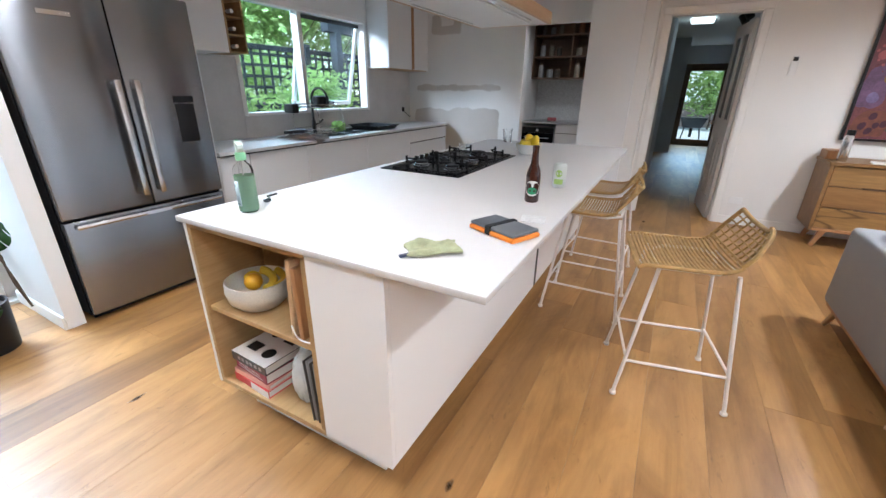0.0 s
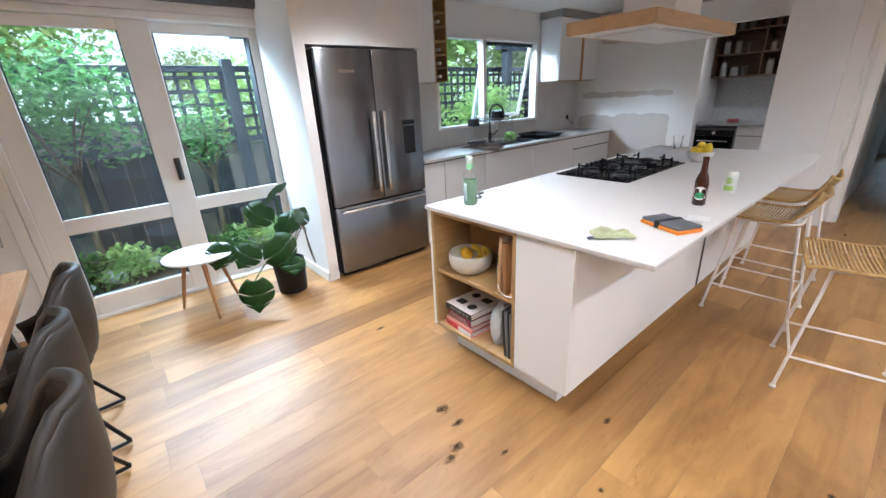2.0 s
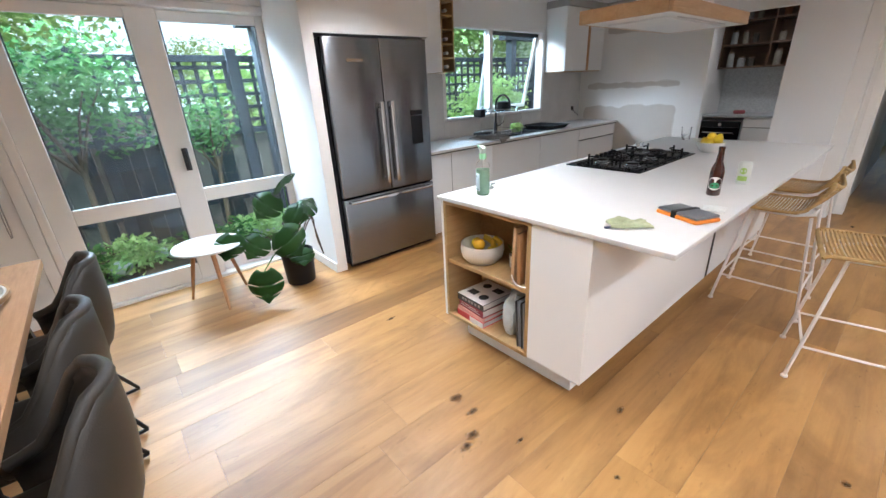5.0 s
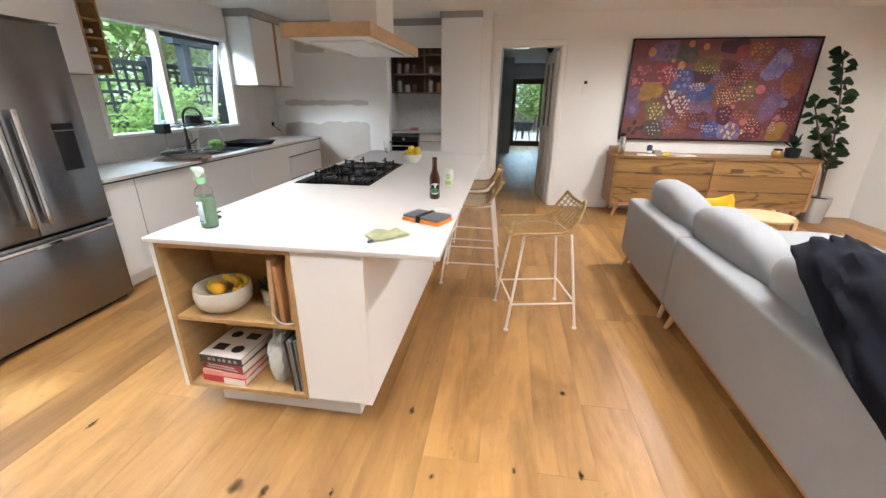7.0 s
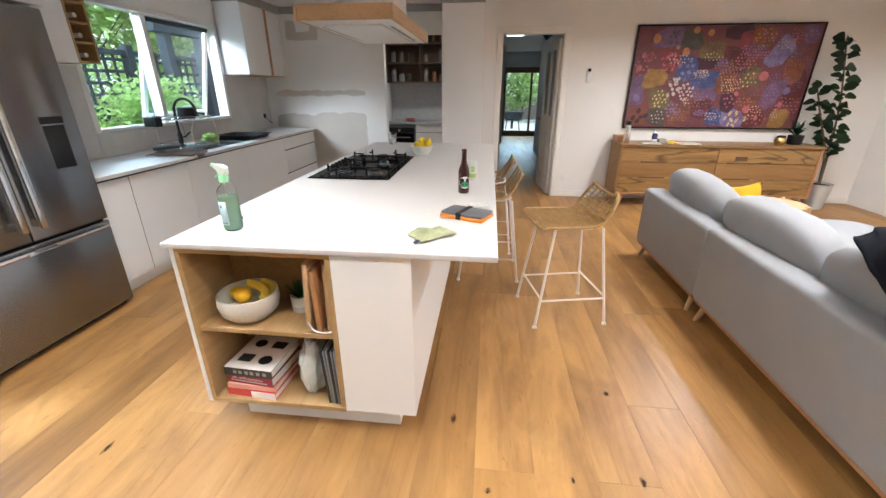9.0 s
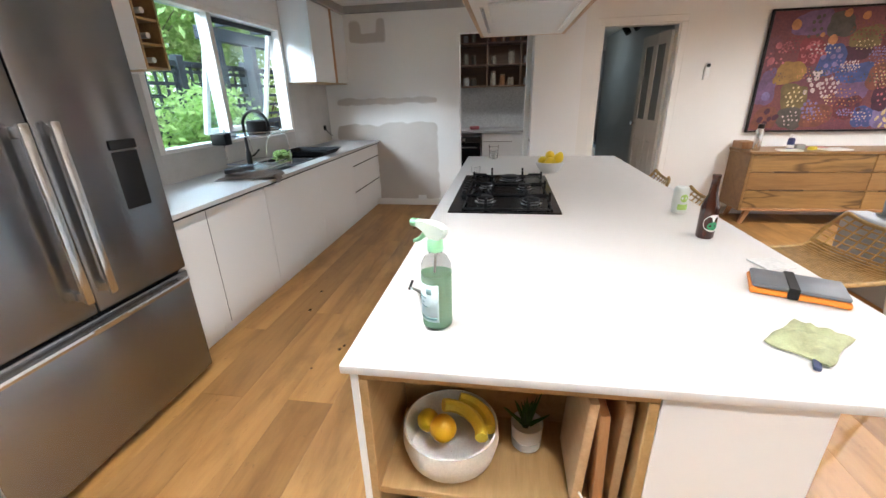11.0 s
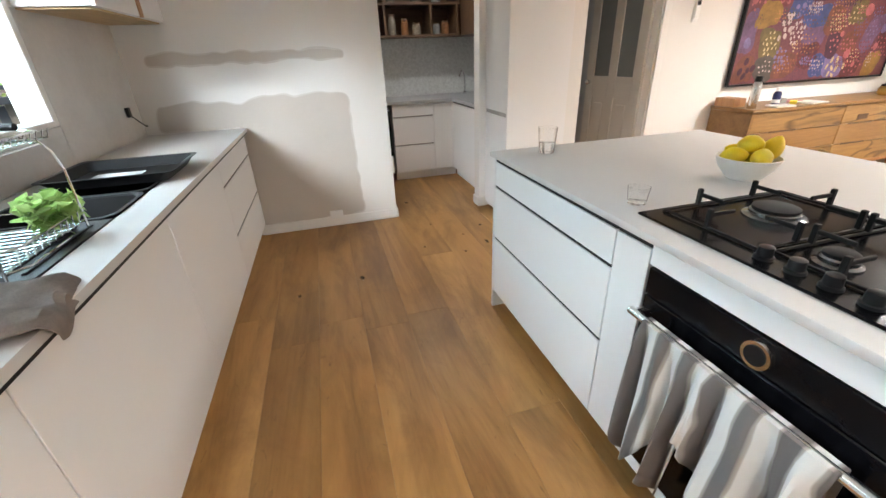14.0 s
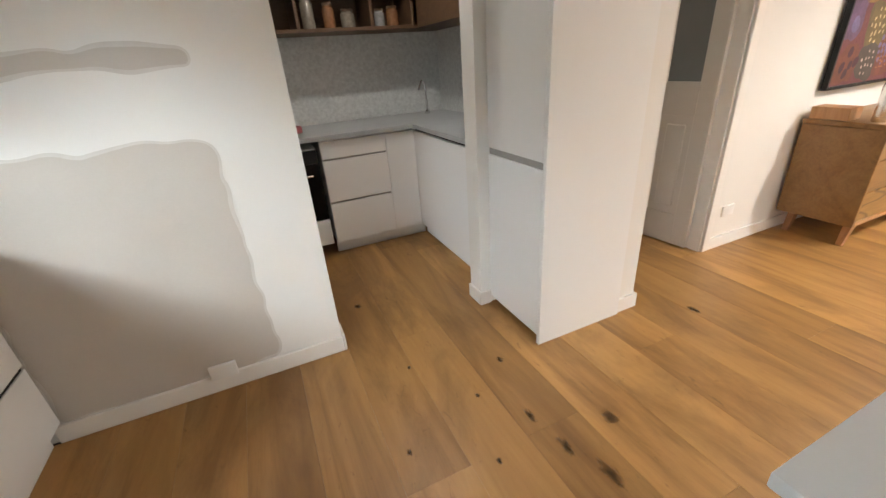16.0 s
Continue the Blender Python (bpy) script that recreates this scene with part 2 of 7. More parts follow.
NAVY = surface("charcoal_knit", (0.011, 0.012, 0.018), 0.95, vary=0.25, fine=300, relief=0.8, dist=0.002, spec=0.1)
YELLOW = surface("yellow_linen", (0.80, 0.47, 0.02), 0.9, vary=0.08, fine=350, relief=0.6)
CONCRETE = surface("concrete_pot", (0.50, 0.50, 0.48), 0.8, vary=0.12, scale=8, fine=90, relief=0.4)
TERRAZZO = surface("pebble_splashback", (0.62, 0.64, 0.64), 0.3, vary=0.22, scale=45, fine=120, relief=0.1)
MARBLE = surface("grey_white_splashback", (0.62, 0.60, 0.58), 0.25, vary=0.1, scale=4, fine=40)
PLASTER_THIN = surface("feathered_plaster", (0.66, 0.63, 0.595), 0.85, vary=0.08, scale=12, fine=150)
PLASTER = surface("bare_plaster_patch", (0.56, 0.515, 0.47), 0.9, vary=0.06, scale=3, fine=150)
RAW_GREY = surface("unpainted_cornice", (0.36, 0.35, 0.34), 0.9, vary=0.12)
CERAMIC = surface("white_ceramic", (0.78, 0.76, 0.72), 0.35, vary=0.05, scale=15)
LEMON = surface("lemon_skin", (0.85, 0.60, 0.02), 0.4, vary=0.12, scale=12, fine=160, relief=0.5)
ORANGE = surface("orange_skin", (0.85, 0.46, 0.02), 0.4, vary=0.12, scale=12, fine=160, relief=0.5)
BANANA = surface("banana_skin", (0.80, 0.58, 0.06), 0.5, vary=0.15, scale=10)
PANE = clear("window_glass", (0.75, 0.88, 0.92))
TUMBLER = clear("drinking_glass", (1, 1, 1))
WATER = clear("water", (0.97, 0.99, 1.0), 0.0, 1.33)
GREEN_LIQUID = surface("pale_green_cleaner", (0.60, 0.90, 0.68), 0.08, vary=0.03)
GREEN_LIQUID.node_tree.nodes["Principled BSDF"].inputs["Transmission Weight"].default_value = 0.45
GREEN_LIQUID.node_tree.nodes["Principled BSDF"].inputs["IOR"].default_value = 1.2
AMBER = surface("brown_bottle_glass", (0.05, 0.012, 0.006), 0.05, vary=0.1, coat=0.5)
GREEN_PLASTIC = surface("mint_green_plastic", (0.36, 0.78, 0.46), 0.35, vary=0.05)
WHITE_PLASTIC = surface("white_plastic", (0.8, 0.8, 0.79), 0.35, vary=0.03)
FERN = leaf_mat("fern_leaf", (0.03, 0.10, 0.02), (0.11, 0.24, 0.05))
SHRUB = leaf_mat("shrub_leaf", (0.05, 0.15, 0.045), (0.22, 0.40, 0.15))
BRIGHT_LEAF = leaf_mat("sunlit_leaf", (0.26, 0.42, 0.11), (0.54, 0.68, 0.28))
MONSTERA = leaf_mat("monstera_leaf", (0.018, 0.065, 0.014), (0.05, 0.14, 0.028), 0.3)
FIDDLE = leaf_mat("fiddle_leaf", (0.006, 0.022, 0.008), (0.02, 0.05, 0.017), 0.4)
BARK = surface("bark", (0.12, 0.085, 0.055), 0.9, vary=0.3, scale=20, relief=0.6)
SOIL = surface("soil", (0.05, 0.035, 0.025), 0.95, vary=0.4, scale=30, fine=120, relief=1.0, dist=0.01)
PAVING = surface("concrete_paving", (0.34, 0.34, 0.33), 0.85, vary=0.15, scale=3, fine=120, relief=0.4)
FENCE = surface("charcoal_fence_timber", (0.030, 0.038, 0.049), 0.7, vary=0.3, scale=4)
OLD_FENCE = surface("weathered_paling", (0.16, 0.145, 0.125), 0.85, vary=0.35, scale=6)
DOOR_PAINT = surface("cream_door_paint", (0.62, 0.59, 0.55), 0.4, vary=0.04)
# hall dimness is put into this paint, darker and cooler than WALL
HALL_WALL_DIM = surface("dimmed_hall_paint", (0.52, 0.53, 0.55), 0.75, vary=0.04)
FROSTED = surface("grey_door_glass", (0.22, 0.24, 0.25), 0.12, vary=0.05)
GLOW = lit("downlight_diffuser", (1.0, 0.9, 0.78), 12)


PALE_SKY = lit("overcast_sky", (0.93, 0.97, 1.0), 0.92)
PALE_PAVING = surface("pale_paving", (0.60, 0.61, 0.62), 0.85, vary=0.1, scale=3, fine=120, relief=0.4)


# ---- building helpers ----
def bx(bm, x0, y0, z0, x1, y1, z1, bevel=0.0, seg=1):
    """A box between two corners, with its edges rounded."""
    made = bmesh.ops.create_cube(bm, size=1.0)["verts"]
    for v in made:
        v.co = Vector((x0 + (v.co.x + 0.5) * (x1 - x0), y0 + (v.co.y + 0.5) * (y1 - y0), z0 + (v.co.z + 0.5) * (z1 - z0)))
    if bevel:
        edges = list({e for v in made for e in v.link_edges})
        bmesh.ops.bevel(bm, geom=edges, offset=bevel, segments=seg, affect="EDGES", profile=0.5)
    return bm


def rings(bm, loops, close=True, cap=True):
    """Skin a row of rings, each a list of points."""
    rows = [[bm.verts.new(p) for p in loop] for loop in loops]
    n = len(rows[0])
    for a, b in zip(rows, rows[1:]):
        for i in range(n if close else n - 1):
            j = (i + 1) % n
            bm.faces.new((a[i], a[j], b[j], b[i]))
    if cap and close:
        bm.faces.new(list(reversed(rows[0])))
        bm.faces.new(rows[-1])
    return rows


def lathe(bm, profile, seg=24, c=(0, 0, 0), sx=1.0, sy=1.0, cap=True):
    """Turn (radius, height) pairs round the upright through c."""
    loops = [[(c[0] + sx * r * math.cos(2 * math.pi * i / seg), c[1] + sy * r * math.sin(2 * math.pi * i / seg), c[2] + z) for i in range(seg)] for r, z in profile]
    rings(bm, loops, True, cap)
    return bm


def tube(bm, pts, r, seg=8, closed=False, r_end=None):
    """A round bar along a line of points."""
    pts = [Vector(p) for p in pts]
    n = len(pts)
    loops = []
    up = None
    for i, p in enumerate(pts):
        if closed:
            d = (pts[(i + 1) % n] - pts[i - 1]).normalized()
        else:
            d = (pts[min(i + 1, n - 1)] - pts[max(i - 1, 0)]).normalized()
        if up is None:
            up = d.orthogonal().normalized()
        up = (up - d * up.dot(d)).normalized()
        side = d.cross(up)
        rad = r if r_end is None else r + (r_end - r) * i / (n - 1)
        loops.append([p + rad * (math.cos(2 * math.pi * k / seg) * up + math.sin(2 * math.pi * k / seg) * side) for k in range(seg)])
    if closed:
        loops.append(loops[0])
    rings(bm, loops, True, not closed)
    return bm


def bend(pts, rounds=2):
    """Soften the corners of a line of points."""
    pts = [Vector(p) for p in pts]
    for _ in range(rounds):
        out = [pts[0]]
        for a, b in zip(pts, pts[1:]):
            out += [a * 0.75 + b * 0.25, a * 0.25 + b * 0.75]
        pts = out + [pts[-1]]
    return pts


def mesh_from(name, bm, mat, smooth=True):
    bmesh.ops.recalc_face_normals(bm, faces=bm.faces)
    me = bpy.data.meshes.new(name)
    bm.to_mesh(me)
    bm.free()
    me.materials.append(mat)
    if smooth:
        me.shade_smooth()
        me.set_sharp_from_angle(angle=radians(38))
    return me


def part(name, bm, mat, parent=None, label="", smooth=True):
    ob = new(name, mesh_from(name, bm, mat, smooth))
    if parent is not None:
        ob.parent = parent
    if label:
        ob["label"] = label
    return ob


def thing(name, m, label, category, group="", kind=""):
    ob = new(name)
    ob.empty_display_size = 0.1
    ob.matrix_basis = m
    return tagged(ob, label, category, group, kind)


def single(name, bm, mat, label, category, m=None, group="", kind="", smooth=True):
    ob = part(name, bm, mat, smooth=smooth)
    if m is not None:
        ob.matrix_basis = m
    return tagged(ob, label, category, group, kind)


def B():
    return bmesh.new()


def box_part(name, lo, hi, mat, parent, label="", bevel=0.002, seg=1):
    return part(name, bx(B(), *lo, *hi, bevel, seg), mat, parent, label)


def structure(name, boxes, mat, label, category):
    bm = B()
    for lo, hi in boxes:
        bx(bm, *lo, *hi)
    return tagged(part(name, bm, mat, smooth=False), label, category, "", "structure")


# ---- the room ----
XW, XE, YS, YN = -3.2, 4.74, -4.2, 5.62
T = 0.14
WIN = (2.80, 4.66, 1.07, 2.10)
SLD = (-0.80, 1.0, 0.0, 2.10)
structure("wall_west", [((XW - T, YS, -0.1), (XW, SLD[0], CEIL)), ((XW - T, SLD[0], SLD[3]), (XW, SLD[1], CEIL)),
                        ((XW - T, SLD[1], -0.1), (XW, WIN[0], CEIL)), ((XW - T, WIN[0], -0.1), (XW, WIN[1], WIN[2])),
                        ((XW - T, WIN[0], WIN[3]), (XW, WIN[1], CEIL)), ((XW - T, WIN[1], -0.1), (XW, 7.6, CEIL))], WALL, "white painted plaster outer wall with door and window openings", "wall")
structure("wall_north", [((XW, YN, 0), (-1.455, YN + 0.12, CEIL)), ((-1.455, YN, 2.08), (-0.66, YN + 0.12, CEIL)), ((-0.66, YN, 0), (-0.56, YN + 0.12, CEIL))], WALL, "white painted kitchen wall with an opening to the pantry", "wall")
structure("wall_nib", [((-0.092, 5.19, 0), (0.03, 5.56, CEIL))], WALL, "white painted wall nib beside the tall cabinet", "wall")
DOOR = (0.125, 0.91, 2.065)
structure("wall_living", [((0.03, 5.42, 0), (DOOR[0], 5.56, CEIL)), ((DOOR[0], 5.42, DOOR[2]), (DOOR[1], 5.56, CEIL)), ((DOOR[1], 5.42, 0), (XE, 5.56, CEIL))], WALL, "white painted living room wall with a doorway to the hall", "wall")
# the opening in this wall is unseen, added for the east fill lamp
structure("wall_east", [((XE, YS, 0), (XE + T, -2.4, CEIL)), ((XE, -2.4, 0), (XE + T, 2.4, 0.4)), ((XE, -2.4, 2.1), (XE + T, 2.4, CEIL)), ((XE, 2.4, 0), (XE + T, 5.56, CEIL))], WALL, "white painted side wall of the living room", "wall")
structure("wall_south", [((XW - T, YS - T, 0), (XE + T, YS, CEIL))], WALL, "white painted end wall behind the dining place", "wall")
structure("ceiling", [((XW - T, YS - T, CEIL), (XE + T, 7.6, CEIL + 0.12))], CEILING, "flat white painted ceiling", "ceiling")
structure("wall_fridge_side", [((XW, 0.93, 0), (-2.50, 1.015, CEIL))], WALL, "white nib wall beside the fridge recess", "wall")
structure("wall_fridge_top", [((XW, 1.0155, 1.845), (-2.50, 2.06, CEIL))], WALL, "white bulkhead above the fridge", "wall")
structure("wall_fridge_end", [((XW, 2.035, 0), (-2.56, 2.06, 1.8445))], JOINERY, "white end panel between fridge and bench", "wall")
# the pantry
structure("wall_pantry", [((XW, 7.4, 0), (0.0, 7.52, CEIL)), ((-0.02, 5.56, 0), (0.1, 7.52, CEIL)), ((-1.9, YN + 0.12, 0), (-1.78, 7.4, CEIL))], WALL, "white painted pantry walls", "wall")
# the hall and the room at its end
XHALL = 0.36
# walls take the paint that carries the dimness of the hall
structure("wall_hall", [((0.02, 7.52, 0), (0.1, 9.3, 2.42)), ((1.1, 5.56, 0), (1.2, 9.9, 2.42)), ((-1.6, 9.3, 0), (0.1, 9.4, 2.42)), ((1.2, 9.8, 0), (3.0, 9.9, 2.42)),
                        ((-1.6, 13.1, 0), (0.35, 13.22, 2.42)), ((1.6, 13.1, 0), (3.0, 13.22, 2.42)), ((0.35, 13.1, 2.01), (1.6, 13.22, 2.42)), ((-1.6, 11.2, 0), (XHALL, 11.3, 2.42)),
                        ((-1.7, 9.3, 0), (-1.6, 13.2, 2.42)), ((3.0, 9.8, 0), (3.1, 13.2, 2.42))], HALL_WALL_DIM, "painted hall walls, greyed in colour for the dim hall", "wall")
structure("ceiling_hall", [((-1.7, 5.56, 2.42), (3.1, 13.3, 2.5))], CEILING, "white painted hall ceiling", "ceiling")


# ---- doors, windows, trim ----
def skirting(name, runs, label="white painted timber skirting board"):
    bm = B()
    for x0, y0, x1, y1 in runs:
        bx(bm, x0, y0, 0, x1, y1, 0.085, 0.004)
    return tagged(part(name, bm, TRIM), label, "skirting", "", "structure")


skirting("baseboard_north", [(-2.60, YN - 0.016, -1.455, YN - 0.001), (-1.454, YN - 0.016, -1.44, YN + 0.12), (-0.675, YN - 0.016, -0.6, YN - 0.001), (-0.676, YN, -0.661, YN + 0.12)])
skirting("baseboard_living", [(0.96, 5.403, XE - 0.001, 5.419), (-0.094, 5.174, 0.046, 5.189), (0.031, 5.19, 0.046, 5.40), (XE - 0.016, YS, XE - 0.001, 4.2)])
skirting("baseboard_west", [(XW + 0.001, YS, XW + 0.016, -0.87), (-3.18, 0.914, -2.50, 0.929)])

# hall doorway: architrave, jamb and a panelled leaf swung into the hall
arch = tagged(new("door_1"), "white painted door frame round the hall doorway", "door frame", "", "structure")
for lo, hi in (((DOOR[0] - 0.06, 5.402, 0), (DOOR[0] + 0.008, 5.419, DOOR[2] - 0.008)), ((DOOR[1] - 0.008, 5.402, 0), (DOOR[1] + 0.06, 5.419, DOOR[2] - 0.008)),
               ((DOOR[0] - 0.06, 5.402, DOOR[2] - 0.008), (DOOR[1] + 0.06, 5.419, DOOR[2] + 0.06))):
    box_part("architrave", lo, hi, TRIM, arch, bevel=0.005)
for lo, hi in (((DOOR[0] + 0.001, 5.421, 0), (DOOR[0] + 0.02, 5.559, DOOR[2] - 0.021)), ((DOOR[1] - 0.02, 5.421, 0), (DOOR[1] - 0.001, 5.559, DOOR[2] - 0.021)), ((DOOR[0] + 0.001, 5.421, DOOR[2] - 0.02), (DOOR[1] - 0.001, 5.559, DOOR[2] - 0.001))):
    box_part("jamb", lo, hi, TRIM, arch, bevel=0.002)


def panel_door(m):
    d = thing("hall_door", m, "cream painted panelled door with two tall glass lights, standing open", "door")
    w, h, t = 0.72, 2.0, 0.036
    for x0, x1 in ((0, 0.10), (0.31, 0.41), (0.62, w)):
        box_part("stile", (x0, 0, 0.01), (x1, t, h), DOOR_PAINT, d, bevel=0.003)
    for z0, z1 in ((0.01, 0.22), (0.86, 1.06), (h - 0.12, h)):
        for x0, x1 in ((0.10, 0.31), (0.41, 0.62)):
            box_part("rail", (x0 + 0.0005, 0.001, z0), (x1 - 0.0005, t - 0.001, z1), DOOR_PAINT, d, bevel=0.002)
    for x0, x1 in ((0.10, 0.31), (0.41, 0.62)):
        box_part("glass_light", (x0, 0.014, 1.06), (x1, 0.022, h - 0.12), FROSTED, d, "grey textured glass light", 0)
        p = box_part("lower_panel", (x0, 0.010, 0.22), (x1, 0.026, 0.86), DOOR_PAINT, d, "", 0)
        box_part("raised_field", (x0 + 0.04, 0.004, 0.27), (x1 - 0.04, 0.032, 0.81), DOOR_PAINT, p, "", 0.008)
    bm = B()
    for s in (-0.03, t + 0.03):
        bmesh.ops.create_icosphere(bm, subdivisions=2, radius=0.026, matrix=Matrix.Translation((w - 0.06, s, 1.0)))
    tube(bm, [(w - 0.06, -0.03, 1.0), (w - 0.06, t + 0.03, 1.0)], 0.01)
    part("door_knob", bm, STEEL_BRIGHT, d, "round satin metal knob")
    return d


panel_door(pose(0.888, 5.50, 0, 0, 0, 96))

# glazed door at the hall's far end
far = thing("glazed_door", pose(0.35, 13.1, 0), "brown timber framed glass door to the back yard", "door")
for lo, hi in (((0.0, 0.0, 0.0), (0.13, 0.08, 2.005)), ((1.14, 0.0, 0.0), (1.25, 0.08, 2.005)), ((0.13, 0.0, 1.84), (1.14, 0.08, 2.005)), ((0.13, 0.0, 0.0), (1.14, 0.08, 0.16)), ((0.86, 0.0, 0.16), (0.92, 0.08, 1.84))):
    box_part("frame_rail", lo, hi, WALNUT, far, bevel=0.004)
box_part("pane", (0.13, 0.035, 0.16), (0.86, 0.045, 1.84), PANE, far, "", 0).visible_shadow = False
box_part("pane", (0.92, 0.035, 0.16), (1.14, 0.045, 1.84), PANE, far, "", 0).visible_shadow = False
box_part("pull_handle", (0.04, -0.05, 0.95), (0.06, -0.03, 1.2), BLACK, far, "black pull handle", 0.004)

# sliding glass doors, west
sld = tagged(new("door_2"), "white framed sliding glass doors to the side garden", "sliding door", "", "structure")
y0, y1, zt = SLD[0], SLD[1], SLD[3]
for lo, hi in (((XW - T + 0.01, y0 + 0.001, 0.0), (XW + 0.02, y0 + 0.05, zt - 0.05)), ((XW - T + 0.01, y1 - 0.05, 0.0), (XW + 0.02, y1 - 0.001, zt - 0.05)), ((XW - T + 0.01, y0 + 0.001, zt - 0.05), (XW + 0.02, y1 - 0.001, zt - 0.001))):
    box_part("door_frame", lo, hi, TRIM, sld, bevel=0.004)
box_part("sill_track", (XW - T, y0 + 0.05, -0.05), (XW + 0.03, y1 - 0.05, 0.022), TRIM, sld, "white ribbed floor track", 0.004)
for lo, hi in (((XW + 0.001, y0 - 0.07, 0), (XW + 0.018, y0 - 0.001, zt)), ((XW + 0.001, y0 - 0.07, zt + 0.001), (XW + 0.018, y1 - 0.072, zt + 0.07))):
    box_part("architrave", lo, hi, TRIM, sld, bevel=0.004)


def slider(x, ya, yb, za, zb, side, mid=0.71):
    leaf = part("sliding_leaf", bx(B(), x - 0.02, ya, za, x + 0.02, ya + side[0], zb, 0.004), TRIM, sld)
    box_part("stile", (x - 0.02, yb - side[1], za), (x + 0.02, yb, zb), TRIM, leaf, bevel=0.004)
    for a, b in ((za, za + 0.14), (mid - 0.055, mid + 0.055), (zb - 0.07, zb)):
        box_part("rail", (x - 0.019, ya + side[0] + 0.0005, a), (x + 0.019, yb - side[1] - 0.0005, b), TRIM, leaf, bevel=0.003)
    for a, b in ((za + 0.14, mid - 0.055), (mid + 0.055, zb - 0.07)):
        g = box_part("pane", (x - 0.003, ya + side[0], a), (x + 0.003, yb - side[1], b), PANE, leaf, "", 0)
        g.visible_shadow = False
        bm = B()
        for yy in (ya + side[0] + 0.002, yb - side[1] - 0.010):
            bx(bm, x - 0.008, yy, a + 0.001, x + 0.008, yy + 0.008, b - 0.001)
        part("glazing_bead", bm, CHARCOAL, leaf, "dark rubber glazing bead", False)
    return leaf


slider(XW - 0.03, -0.75, 0.205, 0.024, 2.045, (0.13, 0.19))
slider(XW - 0.085, 0.13, 0.948, 0.024, 2.045, (0.085, 0.06))
latch = part("pull_latch", bx(B(), XW - 0.008, 0.125, 0.93, XW + 0.012, 0.165, 1.10, 0.005, 2), CHARCOAL, sld, "dark grey latch with a pull loop")
bm = tube(B(), bend([(XW + 0.012, 0.145, 0.945), (XW + 0.05, 0.145, 0.95), (XW + 0.05, 0.145, 1.08), (XW + 0.012, 0.145, 1.085)]), 0.008)
part("pull_loop", bm, CHARCOAL, latch)
box_part("lock_keeper", (XW + 0.021, 0.965, 0.96), (XW + 0.03, 0.985, 1.12), CHARCOAL, sld, "dark metal lock keeper", 0.002)

# roller blind over the sliding doors
blind = thing("roller_blind", pose(XW + 0.06, 0.1, 2.20), "dark grey roller blind wound up above the sliding doors", "blind")
part("rolled_fabric", tube(B(), [(0, -0.98, 0), (0, 0.90, 0)], 0.042, 20), GREY_BLIND, blind)
for yy in (-1.0, 0.90):
    box_part("bracket", (-0.058, yy, -0.05), (0.045, yy + 0.02, 0.05), WHITE_PLASTIC, blind)
bm = tube(B(), bend([(0.02, -1.01, 0), (0.022, -1.012, -0.8), (0.03, -1.02, -1.52), (0.03, -1.04, -1.52), (0.0, -1.012, -0.8), (0.0, -1.01, 0)]), 0.0035, 6)
part("bead_chain", bm, RAW_GREY, blind, "thin grey bead chain")

# kitchen window: fixed pane and an awning sash pushed open
wy0, wy1, wz0, wz1 = WIN
kw = tagged(new("window_1"), "white framed kitchen window with an awning sash pushed open", "window", "", "structure")
xo = XW - 0.10
for lo, hi in (((xo, wy0 + 0.001, wz0 + 0.001), (XW + 0.012, wy0 + 0.045, wz1 - 0.001)), ((xo, wy1 - 0.045, wz0 + 0.001), (XW + 0.012, wy1 - 0.001, wz1 - 0.001)), ((xo, wy0 + 0.045, wz1 - 0.045), (XW + 0.012, wy1 - 0.045, wz1 - 0.001)),
               ((xo, 3.575, wz0 + 0.03), (XW + 0.004, 3.63, wz1 - 0.045))):
    box_part("window_frame", lo, hi, TRIM, kw, bevel=0.004)
box_part("window_sill", (xo, wy0 + 0.045, wz0 + 0.001), (XW + 0.02, wy1 - 0.045, wz0 + 0.03), TRIM, kw, bevel=0.004)
g = box_part("pane", (XW - 0.055, wy0 + 0.045, wz0 + 0.03), (XW - 0.049, 3.575, wz1 - 0.045), PANE, kw, "", 0)
g.visible_shadow = False
sash = new("awning_sash")
sash.parent = kw
sash.matrix_basis = pose(XW - 0.075, 0, wz1 - 0.05, 0, 13, 0)
ya, yb, drop = 3.64, wy1 - 0.055, 0.94
for lo, hi, mt in (((-0.02, ya, -drop), (0.02, ya + 0.045, -0.04), TRIM), ((-0.02, yb - 0.045, -drop), (0.02, yb, -0.04), TRIM), ((-0.02, ya, -0.04), (0.02, yb, 0.0), CHARCOAL), ((-0.02, ya + 0.045, -drop), (0.02, yb - 0.045, -drop + 0.045), TRIM)):
    box_part("sash_rail", lo, hi, mt, sash, bevel=0.003)
g = box_part("sash_pane", (-0.004, ya + 0.045, -drop + 0.045), (0.002, yb - 0.045, -0.04), PANE, sash, "", 0)
g.visible_shadow = False

# marble splashback on the west wall
spl = tagged(new("splashback"), "grey-white stone splashback behind the bench", "splashback", "", "structure")
for a, b, c, d in ((2.06, WIN[0] - 0.001, 0.874, 1.58), (WIN[0], WIN[1], 0.874, WIN[2] - 0.001), (WIN[1] + 0.001, YN - 0.001, 0.874, 1.57)):
    box_part("stone_panel", (XW + 0.001, a, c), (XW + 0.009, b, d), MARBLE, spl, "", 0.001)

